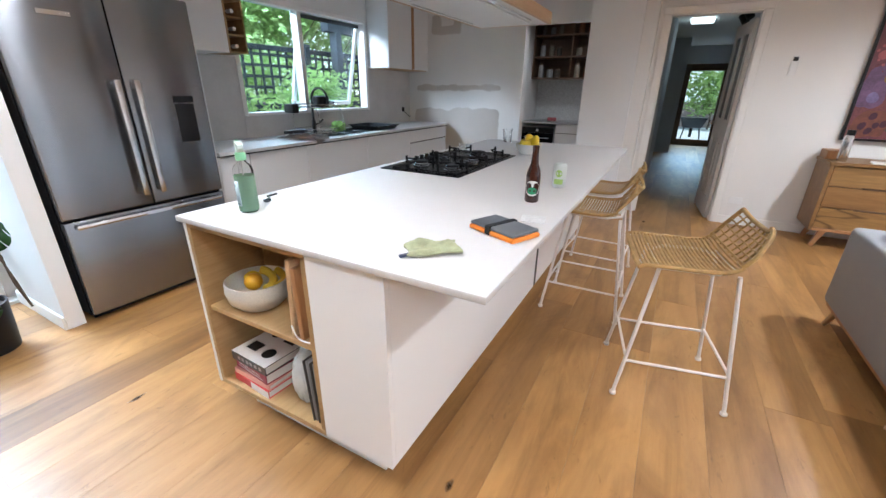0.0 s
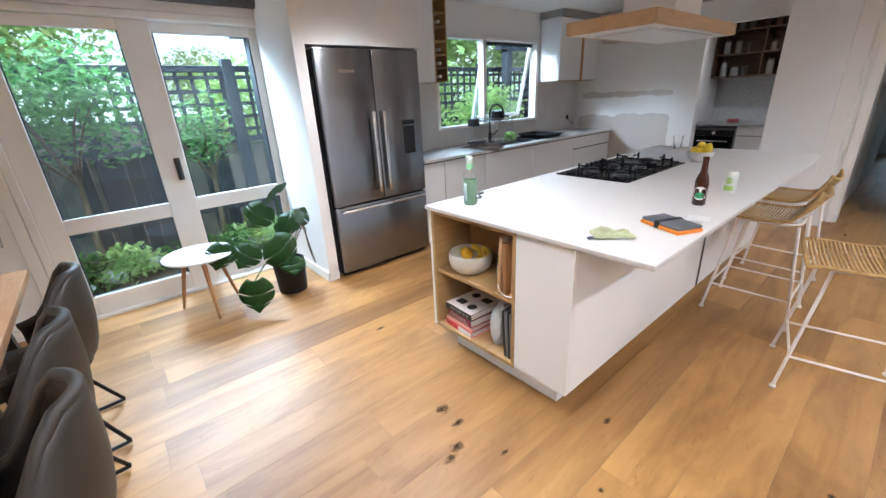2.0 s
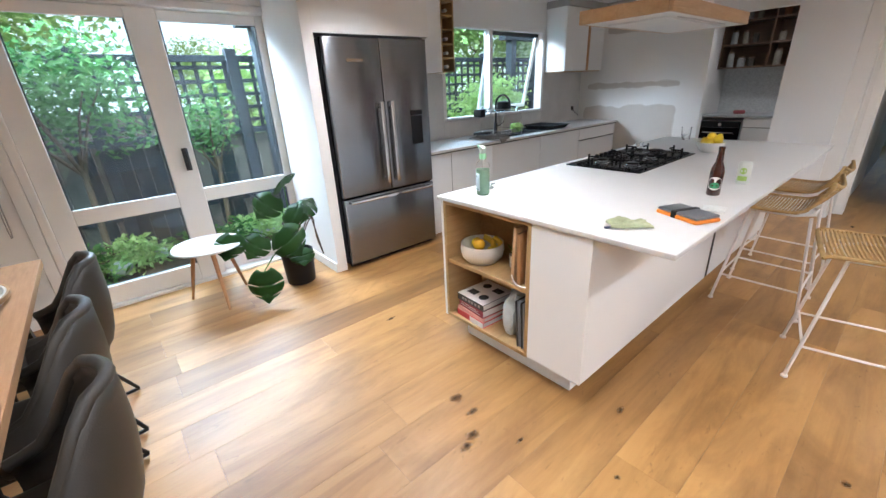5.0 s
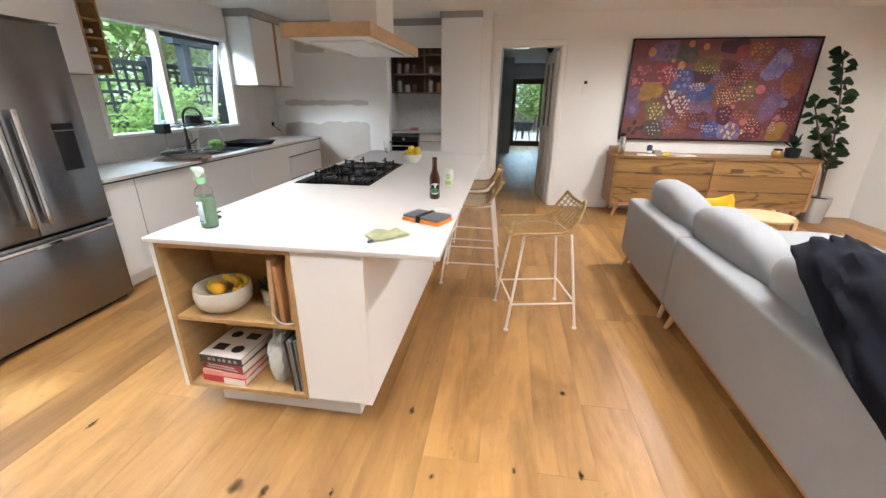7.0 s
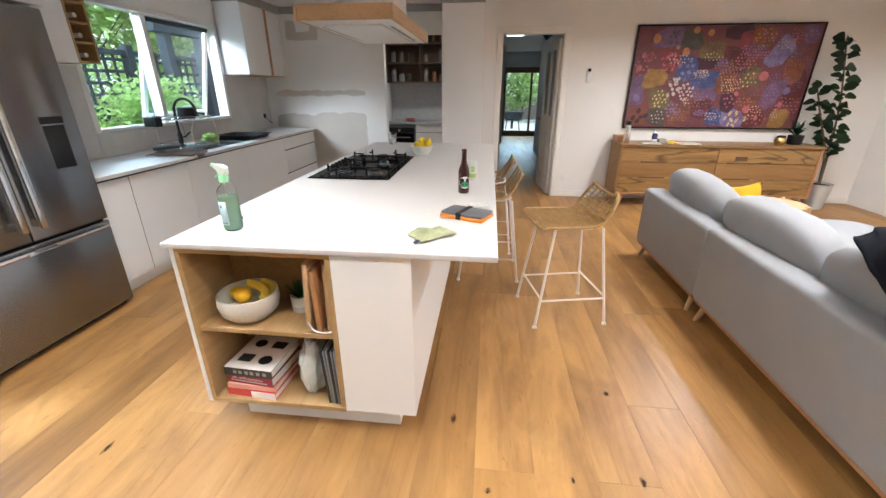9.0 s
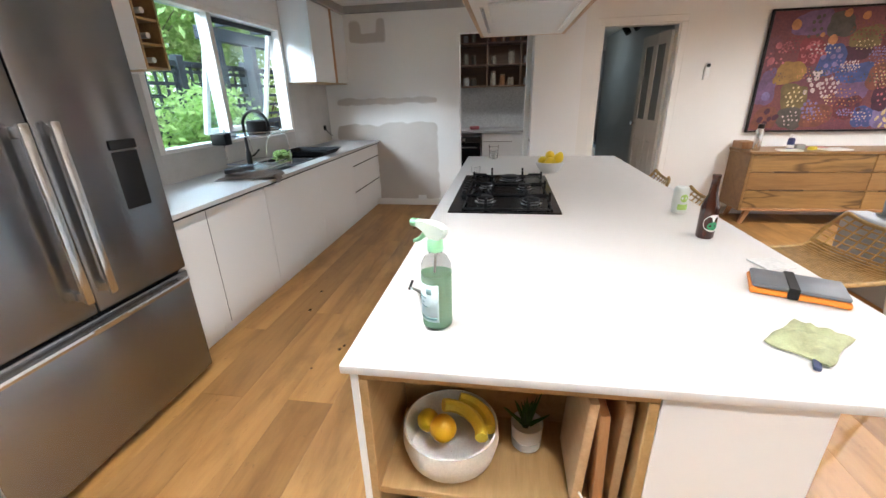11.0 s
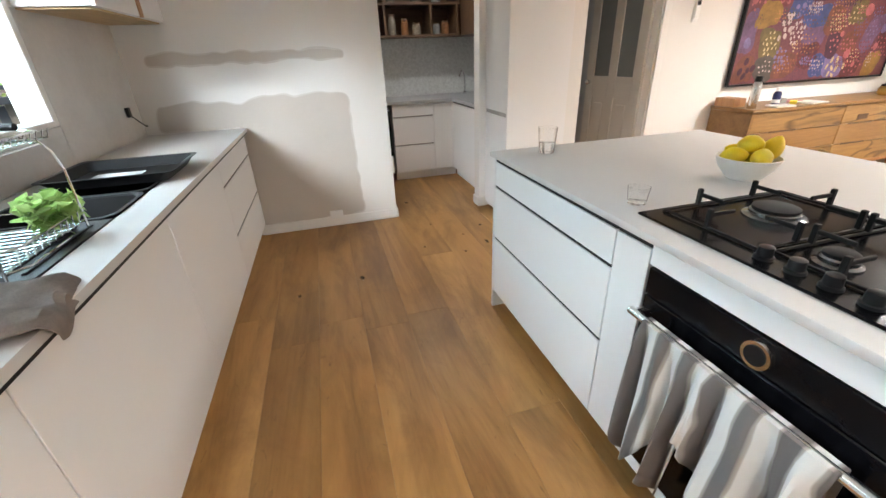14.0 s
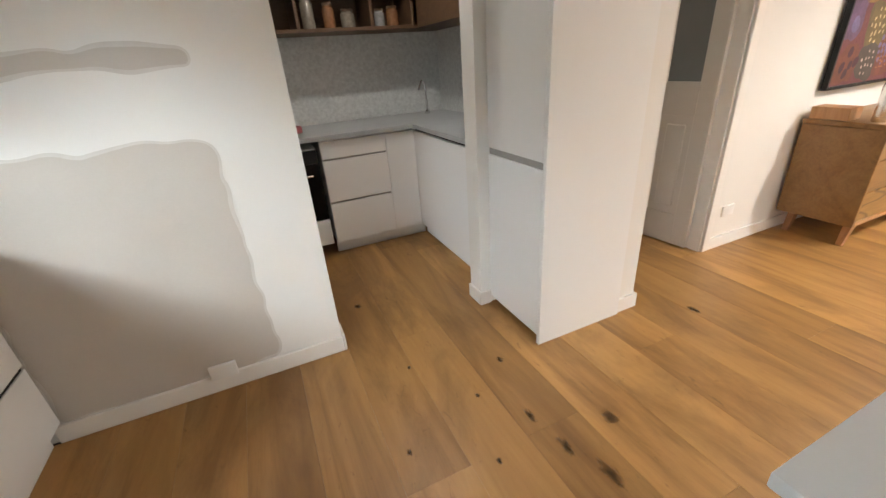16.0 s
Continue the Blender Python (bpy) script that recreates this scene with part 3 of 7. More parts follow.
# bare plaster patches and unpainted cornice left from a renovation
def patch(name, outline, label):
    area = sum(a[0] * b[1] - b[0] * a[1] for a, b in zip(outline, outline[1:] + outline[:1]))
    sign = 1 if area > 0 else -1
    rim = []
    for a, p, b in zip(outline[-1:] + outline[:-1], outline, outline[1:] + outline[:1]):
        d = Vector((b[0] - a[0], b[1] - a[1])).normalized()
        w = 0.011 + 0.007 * noise.noise(Vector((p[0] * 6, 0, p[1] * 6)))
        rim.append((p[0] + sign * d.y * w, p[1] - sign * d.x * w))
    made = []
    for pts, y, mat in ((outline, YN - 0.0035, PLASTER), (rim, YN - 0.002, PLASTER_THIN)):
        bm = B()
        f = bm.faces.new([bm.verts.new((x, y, z)) for x, z in pts])
        for v in bmesh.ops.extrude_face_region(bm, geom=[f])["geom"]:
            if isinstance(v, bmesh.types.BMVert):
                v.co.y += 0.0012
        made.append(part(name if not made else "feathered_edge", bm, mat, made[0] if made else None, smooth=False))
    return tagged(made[0], label, "wall patch", "", "structure")


def ragged(pts, seed, amount, step=0.06):
    rng = random.Random(seed)
    out = []
    for (xa, za), (xb, zb) in zip(pts, pts[1:] + pts[:1]):
        n = max(1, int(math.hypot(xb - xa, zb - za) / step))
        for i in range(n):
            k = i / n
            out.append((xa + (xb - xa) * k + rng.uniform(-1, 1) * amount, za + (zb - za) * k + rng.uniform(-1, 1) * amount))
    for _ in range(3):
        out = [(a[0] * w + b[0] * (1 - w), a[1] * w + b[1] * (1 - w)) for a, b in zip(out, out[1:] + out[:1]) for w in (0.75, 0.25)]
    return out


patch("trim_patch", ragged([(-3.05, 1.315), (-1.75, 1.33), (-1.75, 1.375), (-3.05, 1.385)], 3, 0.012), "strip of bare grey plaster on the wall")
patch("trim_patch", ragged([(-3.1, 0.88), (-2.56, 0.88), (-2.56, 0.09), (-1.74, 0.09), (-1.76, 1.07), (-1.95, 1.085), (-2.12, 1.08), (-2.16, 1.05), (-2.22, 1.085), (-2.42, 1.075), (-2.55, 1.03), (-2.65, 1.06), (-2.95, 1.07), (-3.08, 1.04)], 5, 0.013), "large patch of bare grey plaster above the skirting")
patch("trim_patch", ragged([(-2.80, 2.03), (-2.36, 2.03), (-2.36, 2.27), (-2.44, 2.27), (-2.46, 2.12), (-2.66, 2.12), (-2.68, 2.25), (-2.80, 2.25)], 8, 0.009), "bare plaster patch where a shelf was taken down")
bm = B()
bx(bm, XW + 0.001, YN - 0.04, 2.34, -0.604, YN - 0.001, CEIL - 0.001)
bx(bm, -0.62, 5.15, 2.352, -0.094, 5.40, CEIL - 0.001)
bx(bm, XW + 0.001, 4.68, 2.335, -2.84, YN - 0.041, CEIL - 0.001)
tagged(part("trim_cornice", bm, RAW_GREY, smooth=False), "unpainted grey bulkhead strip under the ceiling", "cornice", "", "structure")


# ---- kitchen joinery ----
def slab_front(name, lo, hi, parent, label=""):
    return box_part(name, lo, hi, JOINERY, parent, label, 0.0015)


def bench_unit(ya, yb, drawers, label, front=-2.56, top=0.835, body=0.845):
    u = thing("base_cabinet", pose(0, 0, 0), label, "cabinet", "base cabinets under the window")
    box_part("body", (XW + 0.012, ya + 0.001, 0.1), (front - 0.022, yb - 0.001, body), JOINERY, u)
    box_part("plinth", (XW + 0.1, ya, 0.0), (front - 0.06, yb, 0.099), JOINERY, u)
    if drawers:
        for a, b in ((0.105, 0.378), (0.392, 0.672), (0.686, top)):
            slab_front("drawer_front", (front - 0.02, ya + 0.002, a), (front, yb - 0.002, b), u)
        for z in (0.379, 0.673):
            box_part("finger_channel", (front - 0.0195, ya + 0.01, z), (front - 0.005, yb - 0.01, z + 0.012), BLACK, u, "black recessed grip channel", 0)
    else:
        slab_front("cabinet_door", (front - 0.02, ya + 0.002, 0.105), (front, yb - 0.002, top), u)
    box_part("grip_channel", (front - 0.021, ya, top + 0.001), (-2.5335, yb, top + 0.0115), BLACK, u, "black grip channel under the worktop", 0)
    return u


bench_unit(2.062, 2.33, False, "narrow white base cabinet beside the fridge")
bench_unit(2.33, 2.93, False, "white handleless base cabinet under the bench")
bench_unit(2.93, 3.80, False, "white handleless sink cabinet under the bench", body=0.68)
bench_unit(3.80, 4.66, False, "white handleless base cabinet under the bench", body=0.68)
bench_unit(4.66, YN - 0.018, True, "white drawer cabinet with black grip channels")

gap = tagged(part("joint_strip", bx(B(), -2.579, 2.3284, 0.105, -2.5605, 2.3316, 0.835), BLACK, smooth=False), "dark shadow gap between two bench cabinets", "joint", "", "structure")
SINK = (3.25, 4.50, -3.10, -2.66)
bt = thing("bench_top", pose(0, 0, 0), "white stone benchtop under the kitchen window", "worktop")
for lo, hi in (((XW + 0.010, 2.062, 0.847), (-2.53, SINK[0], 0.872)), ((XW + 0.010, SINK[1], 0.847), (-2.53, YN - 0.001, 0.872)), ((XW + 0.010, SINK[0], 0.847), (SINK[2], SINK[1], 0.872)), ((SINK[3], SINK[0], 0.847), (-2.53, SINK[1], 0.872))):
    box_part("stone_slab", lo, hi, STONE, bt, bevel=0.0)

# black composite sink with two bowls and a drainer
sk = thing("kitchen_sink", pose(0, 0, 0.872), "black composite double bowl sink with a ribbed drainer", "sink")
def bowl(name, xa, xb, ya, yb, depth):
    bm = B()
    loops = []
    for inset, z in ((0.0, 0.006), (0.014, 0.006), (0.02, 0.0), (0.03, -depth * 0.9), (0.06, -depth)):
        x0, x1, y0, y1 = xa + inset, xb - inset, ya + inset, yb - inset
        r = 0.05
        loop = []
        for cx, cy, a0 in ((x1 - r, y1 - r, 0), (x0 + r, y1 - r, 90), (x0 + r, y0 + r, 180), (x1 - r, y0 + r, 270)):
            for k in range(5):
                a = radians(a0 + k * 22.5)
                loop.append((cx + r * math.cos(a), cy + r * math.sin(a), z))
        loops.append(loop)
    rings(bm, loops, True, False)
    bm.faces.new([v for v in bm.verts][-20:])
    return part(name, bm, BLACK_SINK, sk)
bowl("bowl", SINK[2] + 0.01, SINK[3], 3.99, SINK[1], 0.17)
bowl("bowl", SINK[2] + 0.01, SINK[3], 3.68, 3.985, 0.15)
dr = part("drainer", bx(B(), SINK[2] + 0.01, SINK[0], -0.012, SINK[3], 3.675, 0.004, 0.003), BLACK_SINK, sk)
for i in range(9):
    xx = SINK[2] + 0.06 + i * 0.042
    box_part("drainer_rib", (xx, 3.29, 0.003), (xx + 0.012, 3.62, 0.009), BLACK_SINK, dr, bevel=0.002)

tap = thing("kitchen_tap", pose(-2.985, 3.455, 0.876), "matt black gooseneck kitchen mixer tap", "tap")
part("tap_base", lathe(B(), [(0.027, 0), (0.027, 0.008), (0.022, 0.012), (0.02, 0.13), (0.015, 0.14)], 20), BLACK, tap)
arc = [(0, 0, 0.13)] + [(0.11 - 0.11 * math.cos(radians(a)), 0.0, 0.34 + 0.11 * math.sin(radians(a))) for a in range(0, 181, 15)] + [(0.22, 0, 0.27)]
part("spout", tube(B(), arc, 0.012, 12), BLACK, tap)
part("lever", tube(B(), [(0.0, 0.02, 0.09), (0.02, 0.05, 0.10), (0.04, 0.10, 0.14)], 0.008, 8), BLACK, tap)

# chrome wire dish rack of two tiers over the drainer
rack = thing("dish_rack", pose(-2.85, 3.40, 0.882), "chrome wire two-tier dish rack on the drainer", "dish rack")
def tray(name, z, hx, hy, h):
    bm = B()
    for zz in (z, z + h):
        tube(bm, bend([(-hx, -hy, zz), (hx, -hy, zz), (hx, hy, zz), (-hx, hy, zz), (-hx, -hy, zz)], 1), 0.003, 6)
    p = part(name, bm, CHROME, rack)
    for i in range(13):
        yy = -hy + 0.02 + i * (2 * hy - 0.04) / 12
        part("wire", tube(B(), bend([(-hx, yy, z + h), (-hx + 0.01, yy, z), (hx - 0.01, yy, z), (hx, yy, z + h)], 1), 0.0018, 5), CHROME, p)
    return p
tray("lower_tray", 0.012, 0.17, 0.20, 0.05)
tray("upper_tray", 0.265, 0.19, 0.17, 0.03)
for sx in (-1, 1):
    part("upright_loop", tube(B(), bend([(0.165 * sx, -0.18, 0.0), (0.18 * sx, -0.165, 0.29), (0.18 * sx, 0.165, 0.29), (0.165 * sx, 0.18, 0.0)], 2), 0.003, 6), CHROME, rack)
bm = B()
lathe(bm, [(0.001, 0.10), (0.06, 0.10), (0.075, 0.09), (0.08, 0.0), (0.083, 0.0), (0.079, 0.098), (0.06, 0.106), (0.001, 0.107)], 24, cap=False)
pan = thing("saucepan", pose(-2.87, 3.47, 1.149), "black saucepan drying upside down on the rack", "saucepan")
part("pan_body", bm, BLACK, pan)
part("pan_handle", tube(B(), [(0.078, 0, 0.05), (0.13, -0.01, 0.05), (0.2, -0.02, 0.045)], 0.009, 8), BLACK, pan)
cad = thing("cutlery_caddy", pose(-3.03, 3.22, 1.09), "small black cutlery caddy hooked on the dish rack", "caddy")
part("caddy_body", bx(B(), -0.06, -0.04, 0.0, 0.06, 0.04, 0.085, 0.006, 2), BLACK, cad)
part("caddy_hook", tube(B(), bend([(0, 0.035, 0.08), (0, 0.05, 0.12), (0, 0.07, 0.07)], 1), 0.003, 6), BLACK, cad)

def leafy(bm, rng, n, c, r, size, flat=1.0):
    """Many small folded leaves scattered through a lump."""
    for _ in range(n):
        d = Vector((rng.gauss(0, 1), rng.gauss(0, 1), rng.gauss(0, 1) * flat)).normalized()
        p = Vector(c) + Vector((d.x * r[0], d.y * r[1], d.z * r[2])) * (rng.random() ** 0.45)
        q = Euler((rng.uniform(-1, 1), rng.uniform(-1, 1), rng.uniform(0, 6.3))).to_matrix()
        s = size * rng.uniform(0.6, 1.3)
        vs = [bm.verts.new(p + q @ Vector(k) * s) for k in ((0, -0.5, 0), (0.28, 0.0, 0.08), (0, 0.6, 0), (-0.28, 0.0, 0.08))]
        bm.faces.new((vs[0], vs[1], vs[2]))
        bm.faces.new((vs[0], vs[2], vs[3]))
bm = B()
leafy(bm, random.Random(4), 160, (0, 0, 0.05), (0.08, 0.07, 0.05), 0.05)
single("lettuce", bm, BRIGHT_LEAF, "bunch of green salad leaves in the dish rack", "vegetables", pose(-2.76, 3.58, 0.90), smooth=False)

def cloth_mesh(w, d, seed, lift, res=14):
    rng = random.Random(seed)
    off = rng.uniform(0, 50)
    bm = B()
    grid = [[None] * (res + 1) for _ in range(res + 1)]
    for i in range(res + 1):
        for j in range(res + 1):
            u, v = i / res - 0.5, j / res - 0.5
            n = noise.noise((u * 3 + off, v * 3, off)) + 0.5 * noise.noise((u * 7, v * 7 + off, 1))
            k = 1 + 0.25 * noise.noise((u * 2 + off, v * 2, 3))
            edge = max(abs(u), abs(v)) * 2
            grid[i][j] = bm.verts.new((u * w * k, v * d * k, max(0.003, lift * (0.55 + 0.7 * n) * (1.1 - 0.8 * edge ** 3))))
    for i in range(res):
        for j in range(res):
            bm.faces.new((grid[i][j], grid[i + 1][j], grid[i + 1][j + 1], grid[i][j + 1]))
    g = bmesh.ops.extrude_face_region(bm, geom=list(bm.faces))["geom"]
    for v in g:
        if isinstance(v, bmesh.types.BMVert):
            v.co.z += 0.004
    return bm
PAPER_WHITE = surface("baking_paper", (0.72, 0.72, 0.70), 0.6, vary=0.05)
GREY_CLOTH = surface("grey_brown_cloth", (0.22, 0.19, 0.17), 0.95, vary=0.3, scale=20, fine=250, relief=0.8)
bm = cloth_mesh(0.44, 0.24, 2, 0.050, 22)
for v in bm.verts:
    over = v.co.x - 0.16
    if over > 0:
        v.co.x, v.co.z = 0.16 + 0.028 * math.sin(min(over, 0.045) / 0.045 * 1.5), v.co.z - 0.75 * max(0.0, over - 0.012)
single("dish_cloth", bm, GREY_CLOTH, "crumpled grey-brown dish cloth hung over the bench edge", "cloth", pose(-2.705, 3.07, 0.873, 0, 0, 14))
rt = thing("roasting_tray", pose(-2.83, 4.27, 0.879, 0, 0, 0), "black roasting tray lying across the sink", "tray")
bm = B()
loops = []
for hx_, hy_, z in ((0.205, 0.165, 0.002), (0.232, 0.192, 0.040), (0.246, 0.206, 0.043), (0.246, 0.206, 0.046), (0.228, 0.188, 0.045), (0.202, 0.162, 0.006)):
    loops.append([(cx * (hx_ - 0.03) + 0.03 * math.cos(radians(a0 + k * 22.5)), cy * (hy_ - 0.03) + 0.03 * math.sin(radians(a0 + k * 22.5)), z) for cx, cy, a0 in ((1, 1, 0), (-1, 1, 90), (-1, -1, 180), (1, -1, 270)) for k in range(5)])
rings(bm, loops)
part("tray_pan", bm, BLACK, rt)
part("baking_paper", bx(B(), -0.13, -0.02, 0.0085, 0.06, 0.05, 0.0105), PAPER_WHITE, rt, "strip of white baking paper", False)
DARK_SLATE = surface("dark_box", (0.05, 0.05, 0.055), 0.5, vary=0.2)
single("scourer_box", bx(B(), -0.05, -0.10, 0, 0.05, 0.10, 0.03, 0.006, 2), DARK_SLATE, "small dark packet lying on the dish cloth", "packet", pose(-2.78, 3.02, 0.925, 4, 0, -60))

# bare wire end and socket on the splashback
so = thing("wall_socket", pose(XW + 0.01, 5.42, 1.05), "unfinished black socket box with a loose wire", "socket")
part("socket_box", bx(B(), 0, -0.02, -0.03, 0.02, 0.02, 0.03, 0.003), BLACK, so)
part("loose_wire", tube(B(), bend([(0.015, 0.0, -0.02), (0.04, 0.05, -0.07), (0.05, 0.11, -0.11), (0.045, 0.13, -0.10)]), 0.004, 6), BLACK, so)
so2 = thing("wall_socket", pose(-1.98, YN - 0.022, 0.1), "white plate over a capped outlet above the skirting", "socket")
part("cover_plate", bx(B(), -0.055, -0.001, -0.03, 0.055, 0.016, 0.04, 0.004, 2), WHITE_PLASTIC, so2)

# upper cabinets
def upper(name, ya, yb, label):
    u = thing(name, pose(0, 0, 0), label, "cabinet", "upper cabinets")
    return u
u = upper("upper_cabinet", 4.68, 5.6, "white upper cabinet with a dark timber strip, beside the window")
box_part("body", (XW + 0.01, 4.68, 1.572), (-2.892, YN - 0.001, 2.333), JOINERY, u)
slab_front("cabinet_door", (-2.89, 4.68, 1.572), (-2.87, 5.20, 2.33), u)
box_part("timber_strip", (-2.89, 5.202, 1.572), (-2.866, 5.255, 2.33), LEG_WOOD, u, "dark timber strip", 0.001)
slab_front("cabinet_door", (-2.89, 5.257, 1.572), (-2.87, YN - 0.002, 2.33), u)
box_part("underside", (XW + 0.011, 4.70, 1.562), (-2.90, YN - 0.004, 1.571), OAK_BOX, u, "", 0)
w = upper("wine_cabinet", 2.06, 2.7, "white upper cabinet with an open oak wine rack")
box_part("body", (XW + 0.01, 2.063, 1.585), (-2.892, 2.528, CEIL - 0.002), JOINERY, w)
slab_front("cabinet_door", (-2.89, 2.063, 1.585), (-2.87, 2.528, CEIL - 0.004), w)
for ya in (2.53, 2.685):
    box_part("rack_side", (XW + 0.01, ya, 1.585), (-2.87, ya + 0.016, CEIL - 0.002), OAK_BOX, w)
box_part("rack_back", (XW + 0.01, 2.547, 1.585), (XW + 0.022, 2.684, CEIL - 0.002), OAK_BOX, w)
for i in range(7):
    z = 1.585 + i * 0.126
    box_part("rack_shelf", (XW + 0.023, 2.547, z), (-2.872, 2.684, z + 0.014), OAK_BOX, w)
def bottle_lying(y, z):
    b = thing("wine_bottle", pose(-2.89, y, z, 0, -90, 0), "dark wine bottle lying in the rack", "bottle", "wine bottles in the rack")
    part("bottle_body", lathe(B(), [(0.001, 0), (0.014, 0.0), (0.014, 0.08), (0.036, 0.12), (0.036, 0.28), (0.001, 0.285)], 16, cap=False), AMBER, b)
    part("capsule", lathe(B(), [(0.001, -0.003), (0.0155, -0.002), (0.0155, 0.05), (0.0145, 0.055)], 14), CERAMIC, b, "pale foil capsule")
for i in (0, 1, 2, 4):
    bottle_lying(2.615, 1.585 + i * 0.126 + 0.053)

# fridge
fr = thing("fridge", pose(-2.45, 1.045, 0) @ Matrix.Diagonal((1, 0.945, 1, 1)), "dark stainless french door fridge with a water dispenser", "fridge")
box_part("body", (-0.70, 0.005, 0.03), (-0.052, 0.995, 1.815), CHARCOAL, fr, "dark grey cabinet body", 0.004)
def fdoor(ya, yb, za, zb, name):
    return part(name, bx(B(), -0.05, ya, za, 0.0, yb, zb, 0.008, 3), STEEL, fr)
dl = fdoor(0.004, 0.503, 0.632, 1.82, "fridge_door")
drr = fdoor(0.509, 0.996, 0.632, 1.82, "fridge_door")
df = fdoor(0.004, 0.996, 0.045, 0.618, "freezer_drawer")
def bar(parent, pts, label="satin steel bar handle"):
    bm = tube(B(), bend(pts, 1), 0.013, 10)
    part("handle", bm, STEEL_BRIGHT, parent, label)
for parent, yy in ((dl, 0.455), (drr, 0.560)):
    bm = bx(B(), 0.028, yy - 0.017, 0.70, 0.046, yy + 0.017, 1.36, 0.006, 2)
    bx(bm, 0.001, yy - 0.012, 0.71, 0.03, yy + 0.012, 0.75, 0.004)
    bx(bm, 0.001, yy - 0.012, 1.31, 0.03, yy + 0.012, 1.35, 0.004)
    part("handle", bm, STEEL_BRIGHT, parent, "flat satin steel handle")
bm = bx(B(), 0.03, 0.05, 0.578, 0.046, 0.95, 0.603, 0.006, 2)
bx(bm, 0.001, 0.06, 0.58, 0.03, 0.09, 0.60, 0.003)
bx(bm, 0.001, 0.91, 0.58, 0.03, 0.94, 0.60, 0.003)
part("handle", bm, STEEL_BRIGHT, df, "flat satin steel handle")
box_part("handle_badge", (0.046, 0.42, 0.580), (0.049, 0.58, 0.601), CHROME, df, "bright metal plate", 0.001)
bm = bx(B(), -0.03, 0.775, 0.985, 0.003, 0.905, 1.225, 0.006, 2)
disp = part("dispenser_recess", bm, BLACK, drr, "black water dispenser recess")
box_part("dispenser_panel", (0.003, 0.775, 1.232), (0.006, 0.905, 1.27), BLACK, drr, "black dispenser control panel", 0.001)
box_part("name_plate", (0.0005, 0.19, 1.652), (0.003, 0.335, 1.674), CHROME, dl, "pale metal name plate", 0.0005)
box_part("door_gasket", (-0.055, 0.0, 0.04), (-0.0505, 1.0, 1.82), BLACK, fr, "black door seal", 0)
for yy in (0.08, 0.90):
    box_part("foot", (-0.15, yy, 0.0), (-0.08, yy + 0.04, 0.03), BLACK, fr)
box_part("kick_grille", (-0.08, 0.02, 0.005), (-0.06, 0.98, 0.042), BLACK, fr, "", 0)

# tall pantry cabinet
tc = thing("tall_cabinet", pose(0, 0, 0), "tall white pantry cabinet with a white end panel", "cabinet")
box_part("end_panel", (-0.602, 5.168, 0.0), (-0.094, 5.188, 2.35), JOINERY, tc, "", 0.001)
box_part("body", (-0.58, 5.19, 0.02), (-0.094, 5.40, 2.35), JOINERY, tc)
box_part("body", (-0.58, 5.401, 0.02), (-0.094, 5.615, 2.35), JOINERY, tc)
slab_front("cabinet_door", (-0.602, 5.19, 0.05), (-0.581, 5.612, 0.852), tc)
slab_front("cabinet_door", (-0.602, 5.19, 0.885), (-0.581, 5.612, 2.35), tc)
box_part("grip_channel", (-0.594, 5.19, 0.853), (-0.582, 5.612, 0.884), RAW_GREY, tc, "grey recessed grip channel", 0)

# pantry benches, splashback and dark shelves
def pantry_unit(name, lo, hi, fronts, label, axis="y"):
    u = thing(name, pose(0, 0, 0), label, "cabinet", "pantry cabinets")
    box_part("body", (lo[0], lo[1], 0.1), (hi[0], hi[1], 0.845), JOINERY, u)
    return u
pu = pantry_unit("base_cabinet", (-1.24, 6.76, 0), (-0.56, 7.39, 0), [], "white pantry drawers with grip channels")
for a, b in ((0.105, 0.40), (0.415, 0.705), (0.72, 0.835)):
    slab_front("drawer_front", (-1.238, 6.74, a), (-0.78, 6.759, b), pu)
slab_front("corner_filler", (-0.778, 6.74, 0.105), (-0.562, 6.759, 0.835), pu)
for z in (0.401, 0.706):
    box_part("grip_channel", (-1.235, 6.75, z), (-0.785, 6.759, z + 0.013), RAW_GREY, pu, "grey grip channel", 0)
box_part("plinth", (-1.24, 6.81, 0.0), (-0.51, 6.83, 0.099), JOINERY, pu)
pr = pantry_unit("base_cabinet", (-0.54, 5.75, 0), (-0.022, 7.39, 0), [], "white pantry base cabinet with a plain door")
slab_front("cabinet_door", (-0.56, 5.752, 0.1), (-0.541, 6.738, 0.83), pr)
box_part("grip_channel", (-0.55, 5.76, 0.831), (-0.541, 6.735, 0.844), BLACK, pr, "black grip channel", 0)
box_part("plinth", (-0.50, 5.75, 0.0), (-0.48, 6.80, 0.099), JOINERY, pr)
ov = thing("pantry_oven", pose(-1.52, 6.74, 0.30), "small black built-in oven in the pantry", "oven")
box_part("oven_box", (-0.255, 0.02, -0.195), (0.255, 0.6, 0.5), JOINERY, ov)
box_part("oven_glass", (-0.255, 0.0, 0.0), (0.255, 0.02, 0.40), BLACK_GLASS, ov, "", 0.002)
box_part("oven_controls", (-0.255, 0.0, 0.402), (0.255, 0.02, 0.49), BLACK, ov, "black control panel", 0.002)
part("oven_handle", tube(B(), [(-0.2, -0.035, 0.33), (0.2, -0.035, 0.33)], 0.009, 10), STEEL_BRIGHT, ov)
for xx in (-0.19, 0.19):
    part("handle_post", tube(B(), [(xx, 0.0, 0.33), (xx, -0.035, 0.33)], 0.007, 8), STEEL_BRIGHT, ov)
